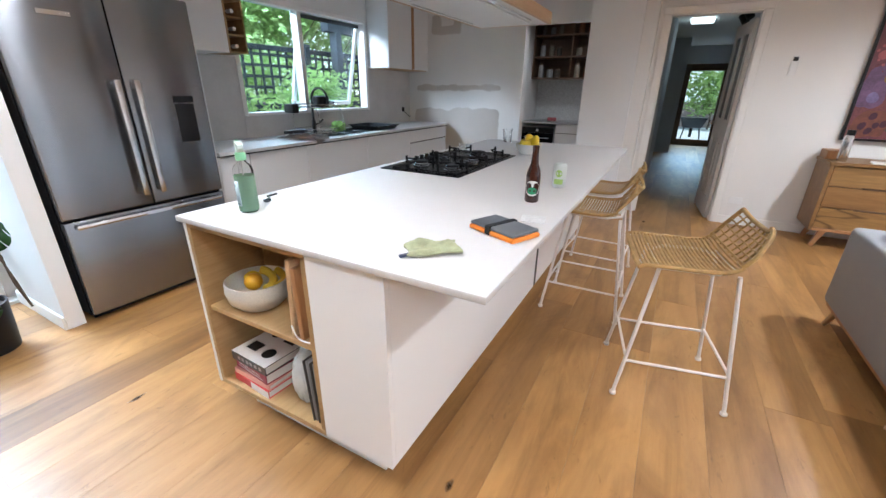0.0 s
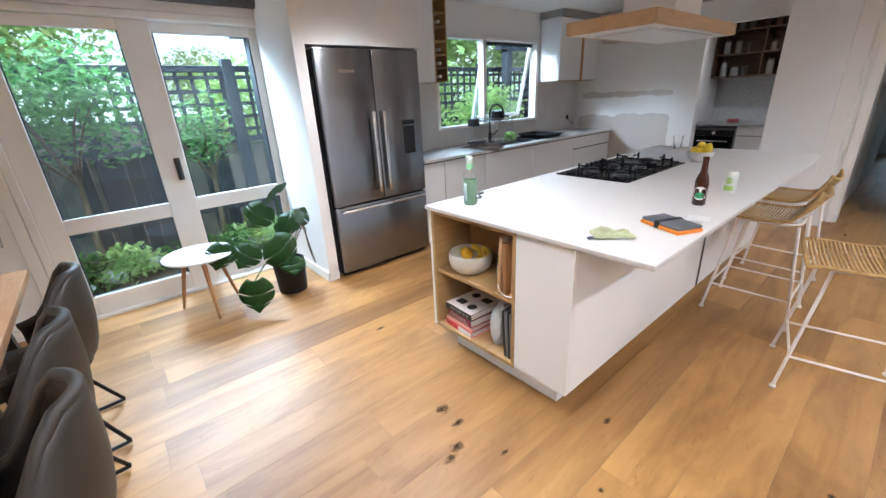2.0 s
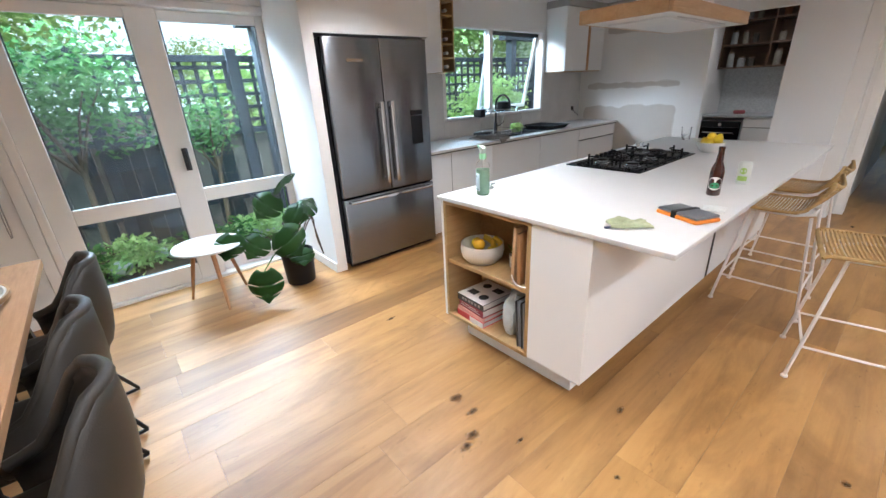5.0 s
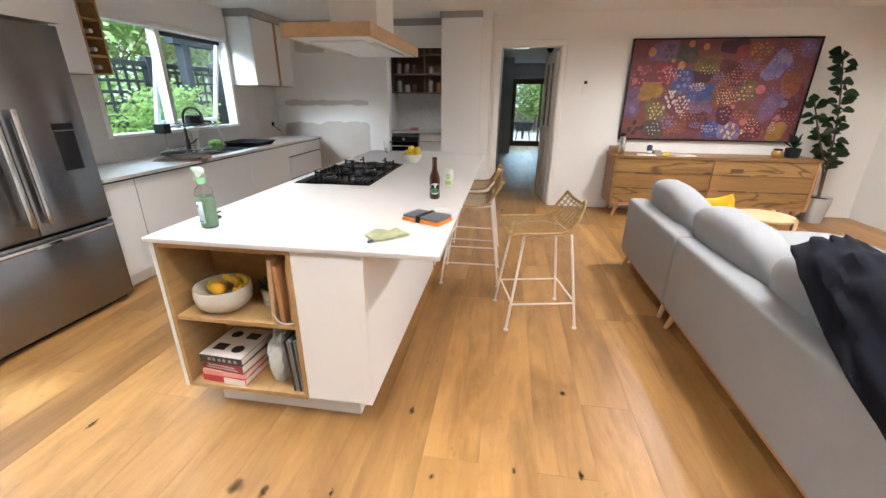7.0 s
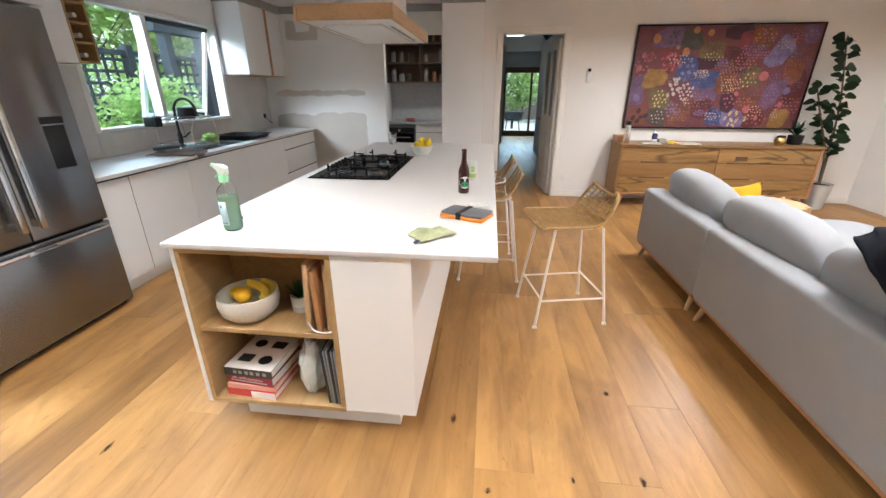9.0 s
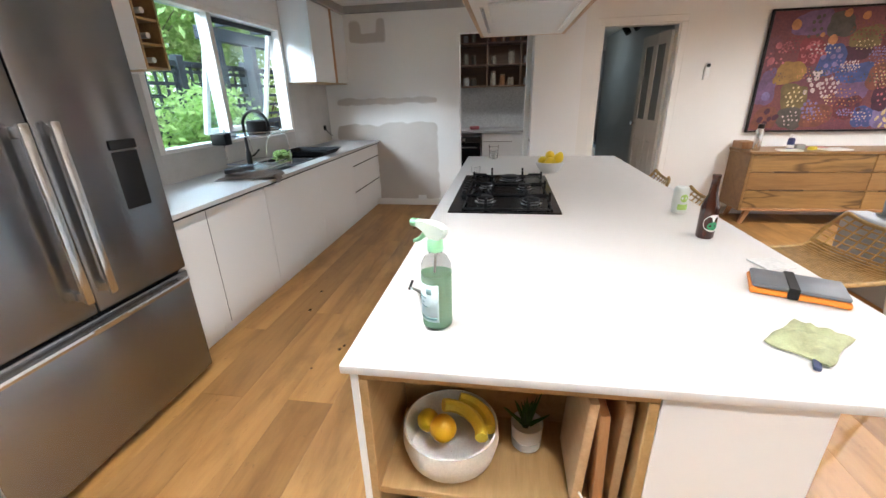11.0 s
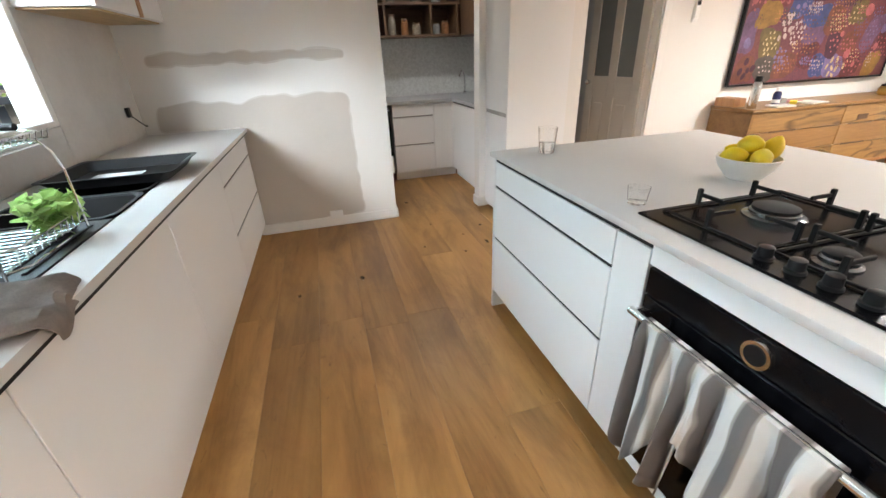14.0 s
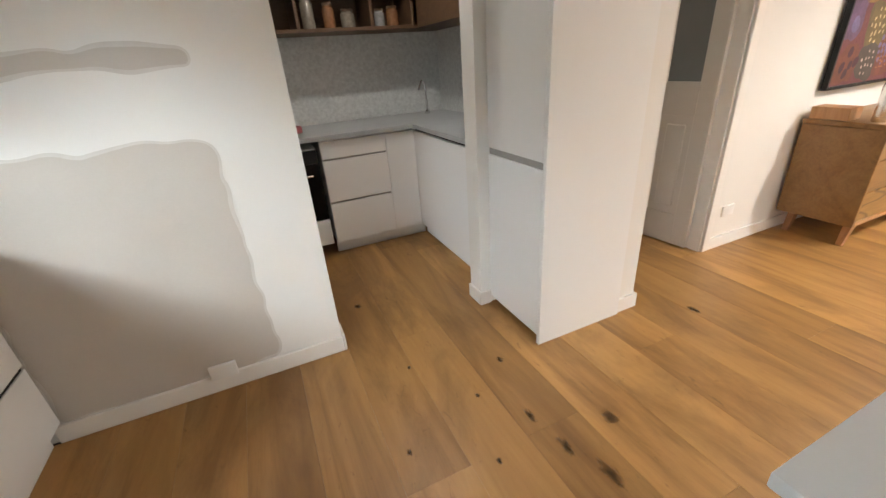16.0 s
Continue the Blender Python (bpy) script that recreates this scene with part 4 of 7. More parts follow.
part("control_dial", tube(B(), [(0.0, -0.012, 0.446), (0.0, 0.0, 0.446)], 0.022, 20), STEEL_BRIGHT, ov, "round metal dial")
box_part("oven_panel", (-0.255, 0.0, -0.195), (0.255, 0.02, -0.004), JOINERY, ov, "", 0.001)
ptop = thing("pantry_bench_top", pose(0, 0, 0), "grey stone L-shaped pantry benchtop", "worktop")
box_part("stone_slab", (-1.779, 6.72, 0.848), (-0.022, 7.389, 0.878), STONE_GREY, ptop)
box_part("stone_slab", (-0.57, 5.745, 0.848), (-0.022, 6.719, 0.878), STONE_GREY, ptop)
bm = B()
bx(bm, -1.779, 7.390, 0.879, -0.022, 7.399, 1.52)
bx(bm, -0.031, 5.75, 0.879, -0.0215, 7.389, 1.52)
tagged(part("splashback_pantry", bm, TERRAZZO, smooth=False), "pale speckled stone splashback in the pantry", "splashback", "", "structure")
sh = thing("pantry_shelves", pose(0, 0, 0), "dark timber wall shelves full of pantry jars", "shelving")
box_part("back_board", (-1.775, 7.36, 1.50), (-0.04, 7.388, 2.40), WALNUT, sh, "", 0)
for z in (1.50, 1.80, 2.10, 2.385):
    box_part("shelf", (-1.775, 7.0, z), (-0.04, 7.359, z + 0.022), WALNUT, sh)
for x in (-1.775, -1.20, -0.70, -0.40):
    for z in (1.5225, 1.8225, 2.1225):
        box_part("divider", (x, 7.001, z), (x + 0.022, 7.358, z + 0.262 if z > 2.1 else z + 0.277), WALNUT, sh)
box_part("shelf_side", (-0.36, 5.76, 1.50), (-0.033, 6.99, 2.40), WALNUT, sh, "dark timber side cupboard", 0.003)
def jar(x, z, r, h, mat, name, label, cat):
    j = thing(name, pose(x, 7.12, z), label, cat, "jars on the pantry shelves")
    part("jar_body", lathe(B(), [(r, 0), (r, h * 0.85), (r * 0.8, h * 0.92), (r * 0.8, h)], 16), mat, j)
    part("lid", lathe(B(), [(r * 0.85, h), (r * 0.85, h * 1.1), (r * 0.8, h * 1.12)], 16), WALNUT, j)
rj = random.Random(11)
JARMATS = [surface("jar_contents_%s" % n, c, 0.25, vary=0.3, scale=40) for n, c in (("rice", (0.22, 0.19, 0.15)), ("lentil", (0.25, 0.12, 0.06)), ("tea", (0.07, 0.06, 0.05)), ("white", (0.3, 0.3, 0.29)))]
for z in (1.5225, 1.8225, 2.1225):
    for x in (-1.66, -1.52, -1.40, -1.1, -0.96, -0.83, -0.60, -0.50):
        if rj.random() < 0.8:
            jar(x, z, rj.uniform(0.032, 0.052), rj.uniform(0.10, 0.19), rj.choice(JARMATS), "storage_jar", "small storage jar on a dark pantry shelf", "jar")
pt = thing("pantry_tap", pose(-0.25, 7.20, 0.878), "slim chrome tap in the pantry bench corner", "tap")
part("spout", tube(B(), bend([(0, 0, 0), (0, 0, 0.2), (-0.04, -0.04, 0.28), (-0.1, -0.1, 0.2)], 2), 0.009, 10), CHROME, pt)
part("tap_base", lathe(B(), [(0.022, 0), (0.022, 0.02), (0.012, 0.03)], 16), CHROME, pt)
# a folded tea towel and a bowl on the pantry bench
single("red_packet", bx(B(), -0.07, -0.05, 0, 0.07, 0.05, 0.05, 0.012, 2), surface("red_white_wrapper", (0.45, 0.12, 0.13), 0.4, vary=0.5, scale=30), "crumpled red and white packet on the pantry bench", "packet", pose(-1.38, 7.0, 0.879, 0, 0, 20))


# ---- the island ----
IX0, IX1, IY0, IY1 = -1.206, 0.058, 1.008, 4.035
COOK = (-1.137, -0.605, 2.174, 3.093)
single("benchtop", bx(B(), IX0, IY0, 0.858, IX1, IY1, 0.88, 0.003, 2), STONE, "long white stone island benchtop with an overhang", "worktop")
FX = -1.19
su = thing("open_shelf_unit", pose(0, 0, 0), "open oak shelf unit set in the end of the island", "shelving", "island cabinets")
sx0, sx1, sy0, sy1 = -1.172, -0.555, 1.022, 1.325
box_part("shelf_board", (sx0, sy0, 0.116), (sx1, sy1, 0.138), OAK_BOX, su)
box_part("shelf_board", (sx0, sy0 + 0.012, 0.478), (sx1 - 0.022, sy1 - 0.02, 0.50), OAK_BOX, su)
box_part("shelf_board", (sx0, sy0, 0.836), (sx1, sy1, 0.857), OAK_BOX, su)
box_part("shelf_side", (sx0 - 0.0005, sy0, 0.1385), (sx0 + 0.02, sy1, 0.8355), OAK_BOX, su)
box_part("shelf_side", (sx1 - 0.021, sy0, 0.1385), (sx1, sy1, 0.8355), OAK_BOX, su)
box_part("shelf_back", (sx0 + 0.02, sy1 - 0.019, 0.1385), (sx1 - 0.021, sy1, 0.8355), OAK_BOX, su)
box_part("end_panel", (FX, sy0, 0.116), (sx0 - 0.001, sy1, 0.857), JOINERY, su, "white laminate end panel", 0.001)
ip = thing("cladding_panels", pose(0, 0, 0), "white laminate panels and plinth cladding the island", "panel", "island cabinets")
box_part("end_panel", (-0.554, 1.022, 0.125), (-0.25, 1.042, 0.857), JOINERY, ip, "", 0.001)
box_part("side_panel", (-0.271, 1.0425, 0.125), (-0.25, 2.60, 0.857), JOINERY, ip, "", 0.001)
box_part("side_panel", (-0.271, 2.65, 0.125), (-0.25, 4.02, 0.857), JOINERY, ip, "", 0.001)
box_part("power_strip", (-0.2755, 2.601, 0.126), (-0.2515, 2.649, 0.856), BLACK, ip, "black recessed strip between two panels", 0)
box_part("far_panel", (FX, 4.0, 0.0), (-0.272, 4.02, 0.857), JOINERY, ip, "", 0.001)
box_part("core", (-0.553, 1.043, 0.125), (-0.276, 3.999, 0.856), JOINERY, ip, "", 0)
box_part("plinth", (-1.06, 1.09, 0.0), (-0.335, 3.95, 0.112), JOINERY, ip, "white plinth", 0.001)
def island_unit(ya, yb, slots, label):
    u = thing("drawer_cabinet", pose(0, 0, 0), label, "cabinet", "island cabinets")
    box_part("body", (FX + 0.022, ya + 0.001, 0.113), (-0.556, yb - 0.001, 0.856), JOINERY, u, "", 0)
    edges = [0.113] + slots + [0.836]
    for i, (a, b) in enumerate(zip(edges, edges[1:])):
        slab_front("drawer_front", (FX, ya + 0.002, a + (0.013 if i else 0)), (FX + 0.02, yb - 0.002, b), u)
        box_part("grip_channel", (FX + 0.005, ya + 0.004, b + 0.0005), (FX + 0.0215, yb - 0.004, b + 0.0125), BLACK, u, "black grip channel", 0)
    return u
island_unit(1.327, 2.10, [0.40, 0.675], "white island drawers with black grip channels")
island_unit(2.10, 2.352, [], "narrow white island cabinet beside the oven")
island_unit(2.962, 3.10, [], "narrow white filler cabinet beside the oven")
island_unit(3.10, 3.999, [0.430, 0.708], "white island drawers with black grip channels")

oven = thing("oven", pose(FX, 2.657, 0), "black glass built-in oven under the cooktop", "oven")
box_part("oven_box", (0.022, -0.303, 0.113), (0.60, 0.303, 0.856), CHARCOAL, oven, "", 0)
box_part("filler_rail", (0.0, -0.303, 0.113), (0.02, 0.303, 0.158), JOINERY, oven, "white laminate rail", 0.001)
box_part("filler_rail", (0.0, -0.303, 0.795), (0.02, 0.303, 0.85), JOINERY, oven, "white laminate rail", 0.001)
od = box_part("oven_door", (-0.004, -0.297, 0.162), (0.02, 0.297, 0.708), BLACK_GLASS, oven, "black glass oven door", 0.003)
oc = box_part("control_panel", (-0.004, -0.297, 0.712), (0.02, 0.297, 0.791), BLACK_GLASS, oven, "black glass control panel", 0.003)
part("control_dial", tube(B(), [(-0.018, -0.015, 0.752), (-0.004, -0.015, 0.752)], 0.03, 24), STEEL_BRIGHT, oc, "metal ringed control dial")
part("dial_face", tube(B(), [(-0.020, -0.015, 0.752), (-0.0182, -0.015, 0.752)], 0.022, 24), BLACK, oc)
part("oven_handle", tube(B(), [(-0.05, -0.285, 0.675), (-0.05, 0.285, 0.675)], 0.011, 12), STEEL_BRIGHT, od, "round steel bar handle")
for yy in (-0.27, 0.27):
    part("handle_post", tube(B(), [(-0.004, yy, 0.675), (-0.05, yy, 0.675)], 0.010, 10), STEEL_BRIGHT, od)

# striped tea towel over the oven handle
STRIPE, snt, sp = nodes_of("striped_towel", 0.95)
sv = coords(snt)
sw = snt.nodes.new("ShaderNodeTexWave")
sw.bands_direction, sw.inputs["Scale"].default_value, sw.inputs["Distortion"].default_value = "Y", 4.2, 2.2
snt.links.new(sv, sw.inputs["Vector"])
snt.links.new(ramp(snt, sw.outputs["Fac"], [(0.30, (0.14, 0.125, 0.12)), (0.42, (0.27, 0.245, 0.225)), (0.55, (0.34, 0.31, 0.28)), (0.66, (0.58, 0.56, 0.54))]), sp.inputs["Base Color"])
bump(snt, sp, noise_node(snt, sv, 300, 2), 0.6, 0.001)
def towel(y0, y1, front, back, seed):
    bm = B()
    nu, nv = 26, 16
    rows = []
    for j in range(nv + 1):
        row = []
        s = j / nv
        for i in range(nu + 1):
            u = i / nu
            fold = 0.020 * math.sin(u * 15 + seed) + 0.010 * math.sin(u * 33 + seed * 2 + 3 * s)
            yy = y0 + (y1 - y0) * (u + 0.0)
            if s < 0.35:
                z = 0.689 - back * (0.35 - s) / 0.35
                x = -0.034 + 0.3 * fold * (0.35 - s)
            elif s < 0.45:
                a = math.pi * (s - 0.35) / 0.1
                x, z = -0.05 + 0.016 * math.cos(a), 0.677 + 0.015 * math.sin(a)
            else:
                k = (s - 0.45) / 0.55
                drop = front * (0.80 + 0.20 * math.sin(u * 8 + seed))
                z = 0.675 - drop * k
                x = -0.068 - 0.012 * k + fold * (0.4 + k)
                yy += 0.03 * k * math.sin(u * 7 + seed) + 0.02 * k * (0.5 - u)
            row.append(bm.verts.new((x, yy, z)))
        rows.append(row)
    for a, b in zip(rows, rows[1:]):
        for i in range(nu):
            bm.faces.new((a[i], a[i + 1], b[i + 1], b[i]))
    return bm
tw = single("tea_towel", towel(0.03, 0.225, 0.47, 0.2, 1.0), STRIPE, "grey and cream striped tea towel hung on the oven handle", "towel", pose(FX, 2.657, 0))
tw.modifiers.new("thickness", "SOLIDIFY").thickness = 0.004
tw2 = single("tea_towel", towel(-0.215, 0.04, 0.31, 0.16, 2.4), STRIPE, "grey and cream striped tea towel hung on the oven handle", "towel", pose(FX, 2.657, 0))
tw2.modifiers.new("thickness", "SOLIDIFY").thickness = 0.004

# gas cooktop
ck = thing("gas_cooktop", pose(COOK[0], COOK[2], 0.88), "black glass five-burner gas cooktop with iron trivets", "cooktop")
box_part("glass_plate", (0, 0, 0.0005), (COOK[1] - COOK[0], COOK[3] - COOK[2], 0.008), BLACK_GLASS, ck, "", 0.003)
IRON = surface("cast_iron", (0.007, 0.007, 0.008), 0.6, vary=0.3, fine=250, relief=0.5, spec=0.25)
def burner(x, y, r):
    bm = lathe(B(), [(r * 1.25, 0.008), (r * 1.25, 0.012), (r, 0.016), (r, 0.024), (r * 0.9, 0.028)], 28, (x, y, 0))
    p = part("burner_ring", bm, STEEL, ck, "bright metal burner ring")
    part("burner_cap", lathe(B(), [(r * 0.92, 0.0285), (r * 0.92, 0.035), (r * 0.75, 0.039)], 28, (x, y, 0)), IRON, p, "black enamel cap")
for x, y, r in ((0.30, 0.76, 0.058), (0.16, 0.52, 0.034), (0.38, 0.50, 0.036), (0.17, 0.20, 0.044), (0.40, 0.17, 0.044)):
    burner(x, y, r)
def trivet(x0, x1, y0, y1):
    bm = B()
    for lo, hi in (((x0, y0), (x1, y0)), ((x1, y0), (x1, y1)), ((x0, y1), (x1, y1)), ((x0, y0), (x0, y1))):
        bx(bm, lo[0] - 0.004, lo[1] - 0.004, 0.0105, hi[0] + 0.004, hi[1] + 0.004, 0.0165, 0.0015)
    for xx in (x0, x1):
        for yy in (y0, y1):
            bx(bm, xx - 0.005, yy - 0.005, 0.0082, xx + 0.005, yy + 0.005, 0.012)
    p = part("trivet", bm, IRON, ck, "black cast iron trivet")
    xm, ym = (x0 + x1) / 2, (y0 + y1) / 2
    for xx, yy in ((x0 + 0.11, y0), (x0 + 0.11, y1), (x1 - 0.11, y0), (x1 - 0.11, y1), (x0, ym), (x1, ym)):
        dx, dy = (0.075 if xx == x0 else -0.075 if xx == x1 else 0.0), (0.075 if yy == y0 else -0.075 if yy == y1 else 0.0)
        finger = bx(B(), min(xx, xx + dx) - 0.004, min(yy, yy + dy) - 0.004, 0.040, max(xx, xx + dx) + 0.004, max(yy, yy + dy) + 0.004, 0.051, 0.002)
        bx(finger, xx - 0.006, yy - 0.006, 0.0155, xx + 0.006, yy + 0.006, 0.062, 0.0015)
        part("trivet_finger", finger, IRON, p)
trivet(0.07, 0.49, 0.62, 0.89)
trivet(0.09, 0.49, 0.345, 0.60)
trivet(0.07, 0.49, 0.04, 0.325)
for i in range(5):
    y = 0.33 + i * 0.065
    part("knob", lathe(B(), [(0.02, 0.008), (0.02, 0.014), (0.016, 0.016), (0.015, 0.036), (0.012, 0.038)], 16, (0.05, y, 0)), BLACK, ck, "black control knob")

# range hood
hd = thing("range_hood", pose(0, 0, 0), "white island range hood banded with pale oak", "range hood")
hx0, hx1, hy0, hy1 = -1.06, -0.515, 2.085, 3.36
box_part("canopy", (hx0 + 0.022, hy0 + 0.022, 1.757), (hx1 - 0.022, hy1 - 0.022, 1.825), TRIM, hd, "white metal canopy", 0.002)
for lo, hi in (((hx0, hy0, 1.757), (hx0 + 0.021, hy1, 1.832)), ((hx1 - 0.021, hy0, 1.757), (hx1, hy1, 1.832)), ((hx0 + 0.0215, hy0, 1.757), (hx1 - 0.0215, hy0 + 0.021, 1.832)), ((hx0 + 0.0215, hy1 - 0.021, 1.757), (hx1 - 0.0215, hy1, 1.832))):
    box_part("oak_band", lo, hi, OAK_BAND, hd, "pale oak edge band", 0.003)
box_part("filter_panel", (hx0 + 0.10, hy0 + 0.16, 1.745), (hx1 - 0.10, hy1 - 0.16, 1.756), WHITE_PLASTIC, hd, "white perimeter filter panel", 0.004)
for xx in (hx0 + 0.06, hx1 - 0.075):
    box_part("light_strip", (xx, hy0 + 0.25, 1.752), (xx + 0.016, hy1 - 0.25, 1.7565), STEEL_BRIGHT, hd, "slim metal light strip", 0)
box_part("chimney", (-0.925, 2.50, 1.826), (-0.60, 2.90, CEIL - 0.001), TRIM, hd, "square white flue cover", 0.003)

# ---- things on the island ----
# green spray bottle
sb = thing("spray_bottle", pose(-1.022, 1.192, 0.8805, 0, 0, 150), "clear spray bottle of pale green cleaner with a pale blue label", "spray bottle")
CLEAR_PLASTIC = clear("clear_bottle_plastic", (0.95, 0.98, 0.96), 0.03, 1.06)
body = part("bottle_body", lathe(B(), [(0.030, 0), (0.0345, 0.004), (0.036, 0.012), (0.0365, 0.145), (0.0345, 0.164), (0.028, 0.178), (0.018, 0.186), (0.0145, 0.190), (0.0145, 0.200)], 48), CLEAR_PLASTIC, sb)
part("cleaner", lathe(B(), [(0.029, 0.003), (0.0335, 0.007), (0.035, 0.013), (0.0355, 0.140), (0.0353, 0.1405)], 48), GREEN_LIQUID, body, "pale green liquid")
bm = B()
n = 18
rings(bm, [[(0.0370 * math.cos(radians(-20 + 156 * i / n)), 0.0370 * math.sin(radians(-20 + 156 * i / n)), z) for i in range(n + 1)] for z in (0.026, 0.122)], False)
tag = part("label", bm, surface("pale_blue_label", (0.58, 0.72, 0.76), 0.5, vary=0.08, scale=30), sb, "pale blue paper label")
tag.modifiers.new("t", "SOLIDIFY").thickness = 0.0006
PRINT_TEAL = surface("label_print", (0.20, 0.36, 0.38), 0.5, vary=0.1)
for z0, z1, a0, a1 in ((0.098, 0.112, 30, 52), (0.086, 0.090, -40, 30), (0.074, 0.077, -50, 20), (0.064, 0.067, -50, 36), (0.032, 0.038, -70, 70)):
    bm = B()
    rings(bm, [[(0.0378 * math.cos(radians(58 + a0 + (a1 - a0) * i / 8)), 0.0378 * math.sin(radians(58 + a0 + (a1 - a0) * i / 8)), z) for i in range(9)] for z in (z0, z1)], False)
    part("print_bar", bm, PRINT_TEAL, tag, "teal bar of print").modifiers.new("t", "SOLIDIFY").thickness = 0.0003
part("dip_tube", tube(B(), [(0.012, 0.004, 0.012), (0.0, 0.0, 0.195)], 0.0025, 8), WHITE_PLASTIC, body)
part("collar", lathe(B(), [(0.0185, 0.196), (0.0190, 0.199), (0.0185, 0.220), (0.014, 0.226)], 24), GREEN_PLASTIC, sb, "mint green ribbed collar")
bm = B()
rings(bm, [[(x, hw * sy_, z0 if sz < 0 else z1) for sy_, sz in ((-1, -1), (1, -1), (1, 1), (-1, 1))] for x, hw, z0, z1 in ((-0.030, 0.008, 0.240, 0.252), (-0.018, 0.012, 0.226, 0.258), (0.006, 0.013, 0.222, 0.262), (0.032, 0.010, 0.240, 0.262), (0.052, 0.008, 0.246, 0.260))])
part("spray_head", bm, surface("milky_plastic", (0.74, 0.86, 0.78), 0.3, vary=0.03), sb, "milky white spray head")
part("nozzle", tube(B(), [(0.052, 0, 0.253), (0.068, 0, 0.253)], 0.010, 14), GREEN_PLASTIC, sb, "mint green nozzle tip")
part("trigger", tube(B(), bend([(0.022, 0, 0.242), (0.034, 0, 0.226), (0.050, 0, 0.212), (0.066, 0, 0.206)], 2), 0.0075, 10, False, 0.004), GREEN_PLASTIC, sb, "mint green trigger")

# corkscrew-like bottle opener beside it
op = thing("bottle_opener", pose(-1.137, 1.416, 0.886, 0, 0, -57), "small dark metal bottle opener with a ring end", "opener")
part("worm", tube(B(), [(0, 0, 0), (0.046, -0.026, 0)], 0.0042, 8), BLACK, op, "black coated tip")
part("shaft", tube(B(), bend([(0.044, -0.022, 0), (0.058, -0.012, 0), (0.100, -0.004, 0)], 1), 0.0042, 8), STEEL_BRIGHT, op, "steel shaft")
part("loop", tube(B(), [(0.117 + 0.019 * math.cos(radians(a)), -0.002 + 0.012 * math.sin(radians(a)), 0) for a in range(0, 360, 20)], 0.0040, 8, True), STEEL, op, "dark steel ring")

# beer bottle
bb = thing("beer_bottle", pose(-0.118, 1.91, 0.8805, 0, 0, -75), "brown glass beer bottle with a white and green label", "bottle")
part("glass", lathe(B(), [(0.026, 0), (0.0305, 0.006), (0.0305, 0.115), (0.027, 0.135), (0.016, 0.165), (0.0135, 0.20), (0.013, 0.225), (0.0145, 0.228), (0.0145, 0.236), (0.011, 0.238)], 28), AMBER, bb)
def wrap(name, r, half, z0, z1, mat, parent, rnd=False, label=""):
    bm = B()
    n = 14
    if rnd:
        c = bm.verts.new((r, 0, (z0 + z1) / 2))
        ring = []
        for i in range(28):
            a = 2 * math.pi * i / 28
            ang = radians(half) * math.cos(a)
            ring.append(bm.verts.new((r * math.cos(ang), r * math.sin(ang), (z0 + z1) / 2 + (z1 - z0) / 2 * math.sin(a))))
        for i in range(28):
            bm.faces.new((c, ring[i], ring[(i + 1) % 28]))
    else:
        rings(bm, [[(r * math.cos(radians(-half + 2 * half * i / n)), r * math.sin(radians(-half + 2 * half * i / n)), z) for i in range(n + 1)] for z in (z0, z1)], False)
    return part(name, bm, mat, parent, label)
PAPER = surface("white_paper", (0.75, 0.74, 0.7), 0.6, vary=0.05)
LABEL_GREEN = surface("green_label", (0.02, 0.25, 0.10), 0.5, vary=0.1)
lb = wrap("label", 0.031, 62, 0.030, 0.095, PAPER, bb, True, "round white label")
wrap("label_disc", 0.0316, 36, 0.036, 0.068, LABEL_GREEN, lb, True, "green emblem disc")

# drink can
can = thing("drink_can", pose(-0.085, 2.25, 0.8805, 0, 0, -85), "white and green aluminium drink can", "can")
part("can_body", lathe(B(), [(0.026, 0), (0.032, 0.008), (0.032, 0.105), (0.027, 0.117), (0.026, 0.119)], 28), surface("white_can", (0.68, 0.70, 0.66), 0.3, 0.2, vary=0.06), can)
for k, (a, b) in enumerate(((0.02, 0.045), (0.055, 0.09))):
    wrap("printed_panel", 0.0325, 40 - 12 * k, a, b, surface("lime_print", (0.38, 0.56, 0.14), 0.35, vary=0.2, scale=60), can, k == 1, "lime green printed panel")

# black and orange tool case and clear coaster
cs = thing("tool_case", pose(-0.075, 1.463, 0.8805, 0, 0, -24), "grey hard case with orange edges lying on the island", "case")
ORANGE_PL = surface("orange_plastic", (0.85, 0.25, 0.03), 0.45, vary=0.05)
part("case_base", bx(B(), -0.105, -0.065, 0, 0.105, 0.065, 0.016, 0.006, 2), ORANGE_PL, cs, "orange rubber base")
part("case_lid", bx(B(), -0.102, -0.062, 0.0165, 0.102, 0.062, 0.03, 0.007, 2), surface("grey_metal_case", (0.16, 0.17, 0.19), 0.4, 0.3, vary=0.1), cs, "grey lid")
part("strap", bx(B(), -0.024, -0.067, 0.001, 0.0, 0.067, 0.0318, 0.002), BLACK, cs, "black elastic strap")
single("coaster", bx(B(), -0.045, -0.045, 0, 0.045, 0.045, 0.004, 0.0015), surface("pale_coaster", (0.66, 0.66, 0.65), 0.3, vary=0.15, scale=60), "thin pale square coaster", "coaster", pose(-0.03, 1.655, 0.8805, 0, 0, 12))
OLIVE = surface("olive_cloth", (0.36, 0.38, 0.22), 0.95, vary=0.35, scale=25, fine=300, relief=0.8)
single("dish_cloth", cloth_mesh(0.16, 0.11, 7, 0.026, 22), OLIVE, "crumpled olive green cloth", "cloth", pose(-0.20, 1.205, 0.8805, 0, 0, 40))
pk = thing("pocket_knife", pose(-0.235, 1.125, 0.886, 0, 0, 60), "small dark pocket knife beside the cloth", "knife")
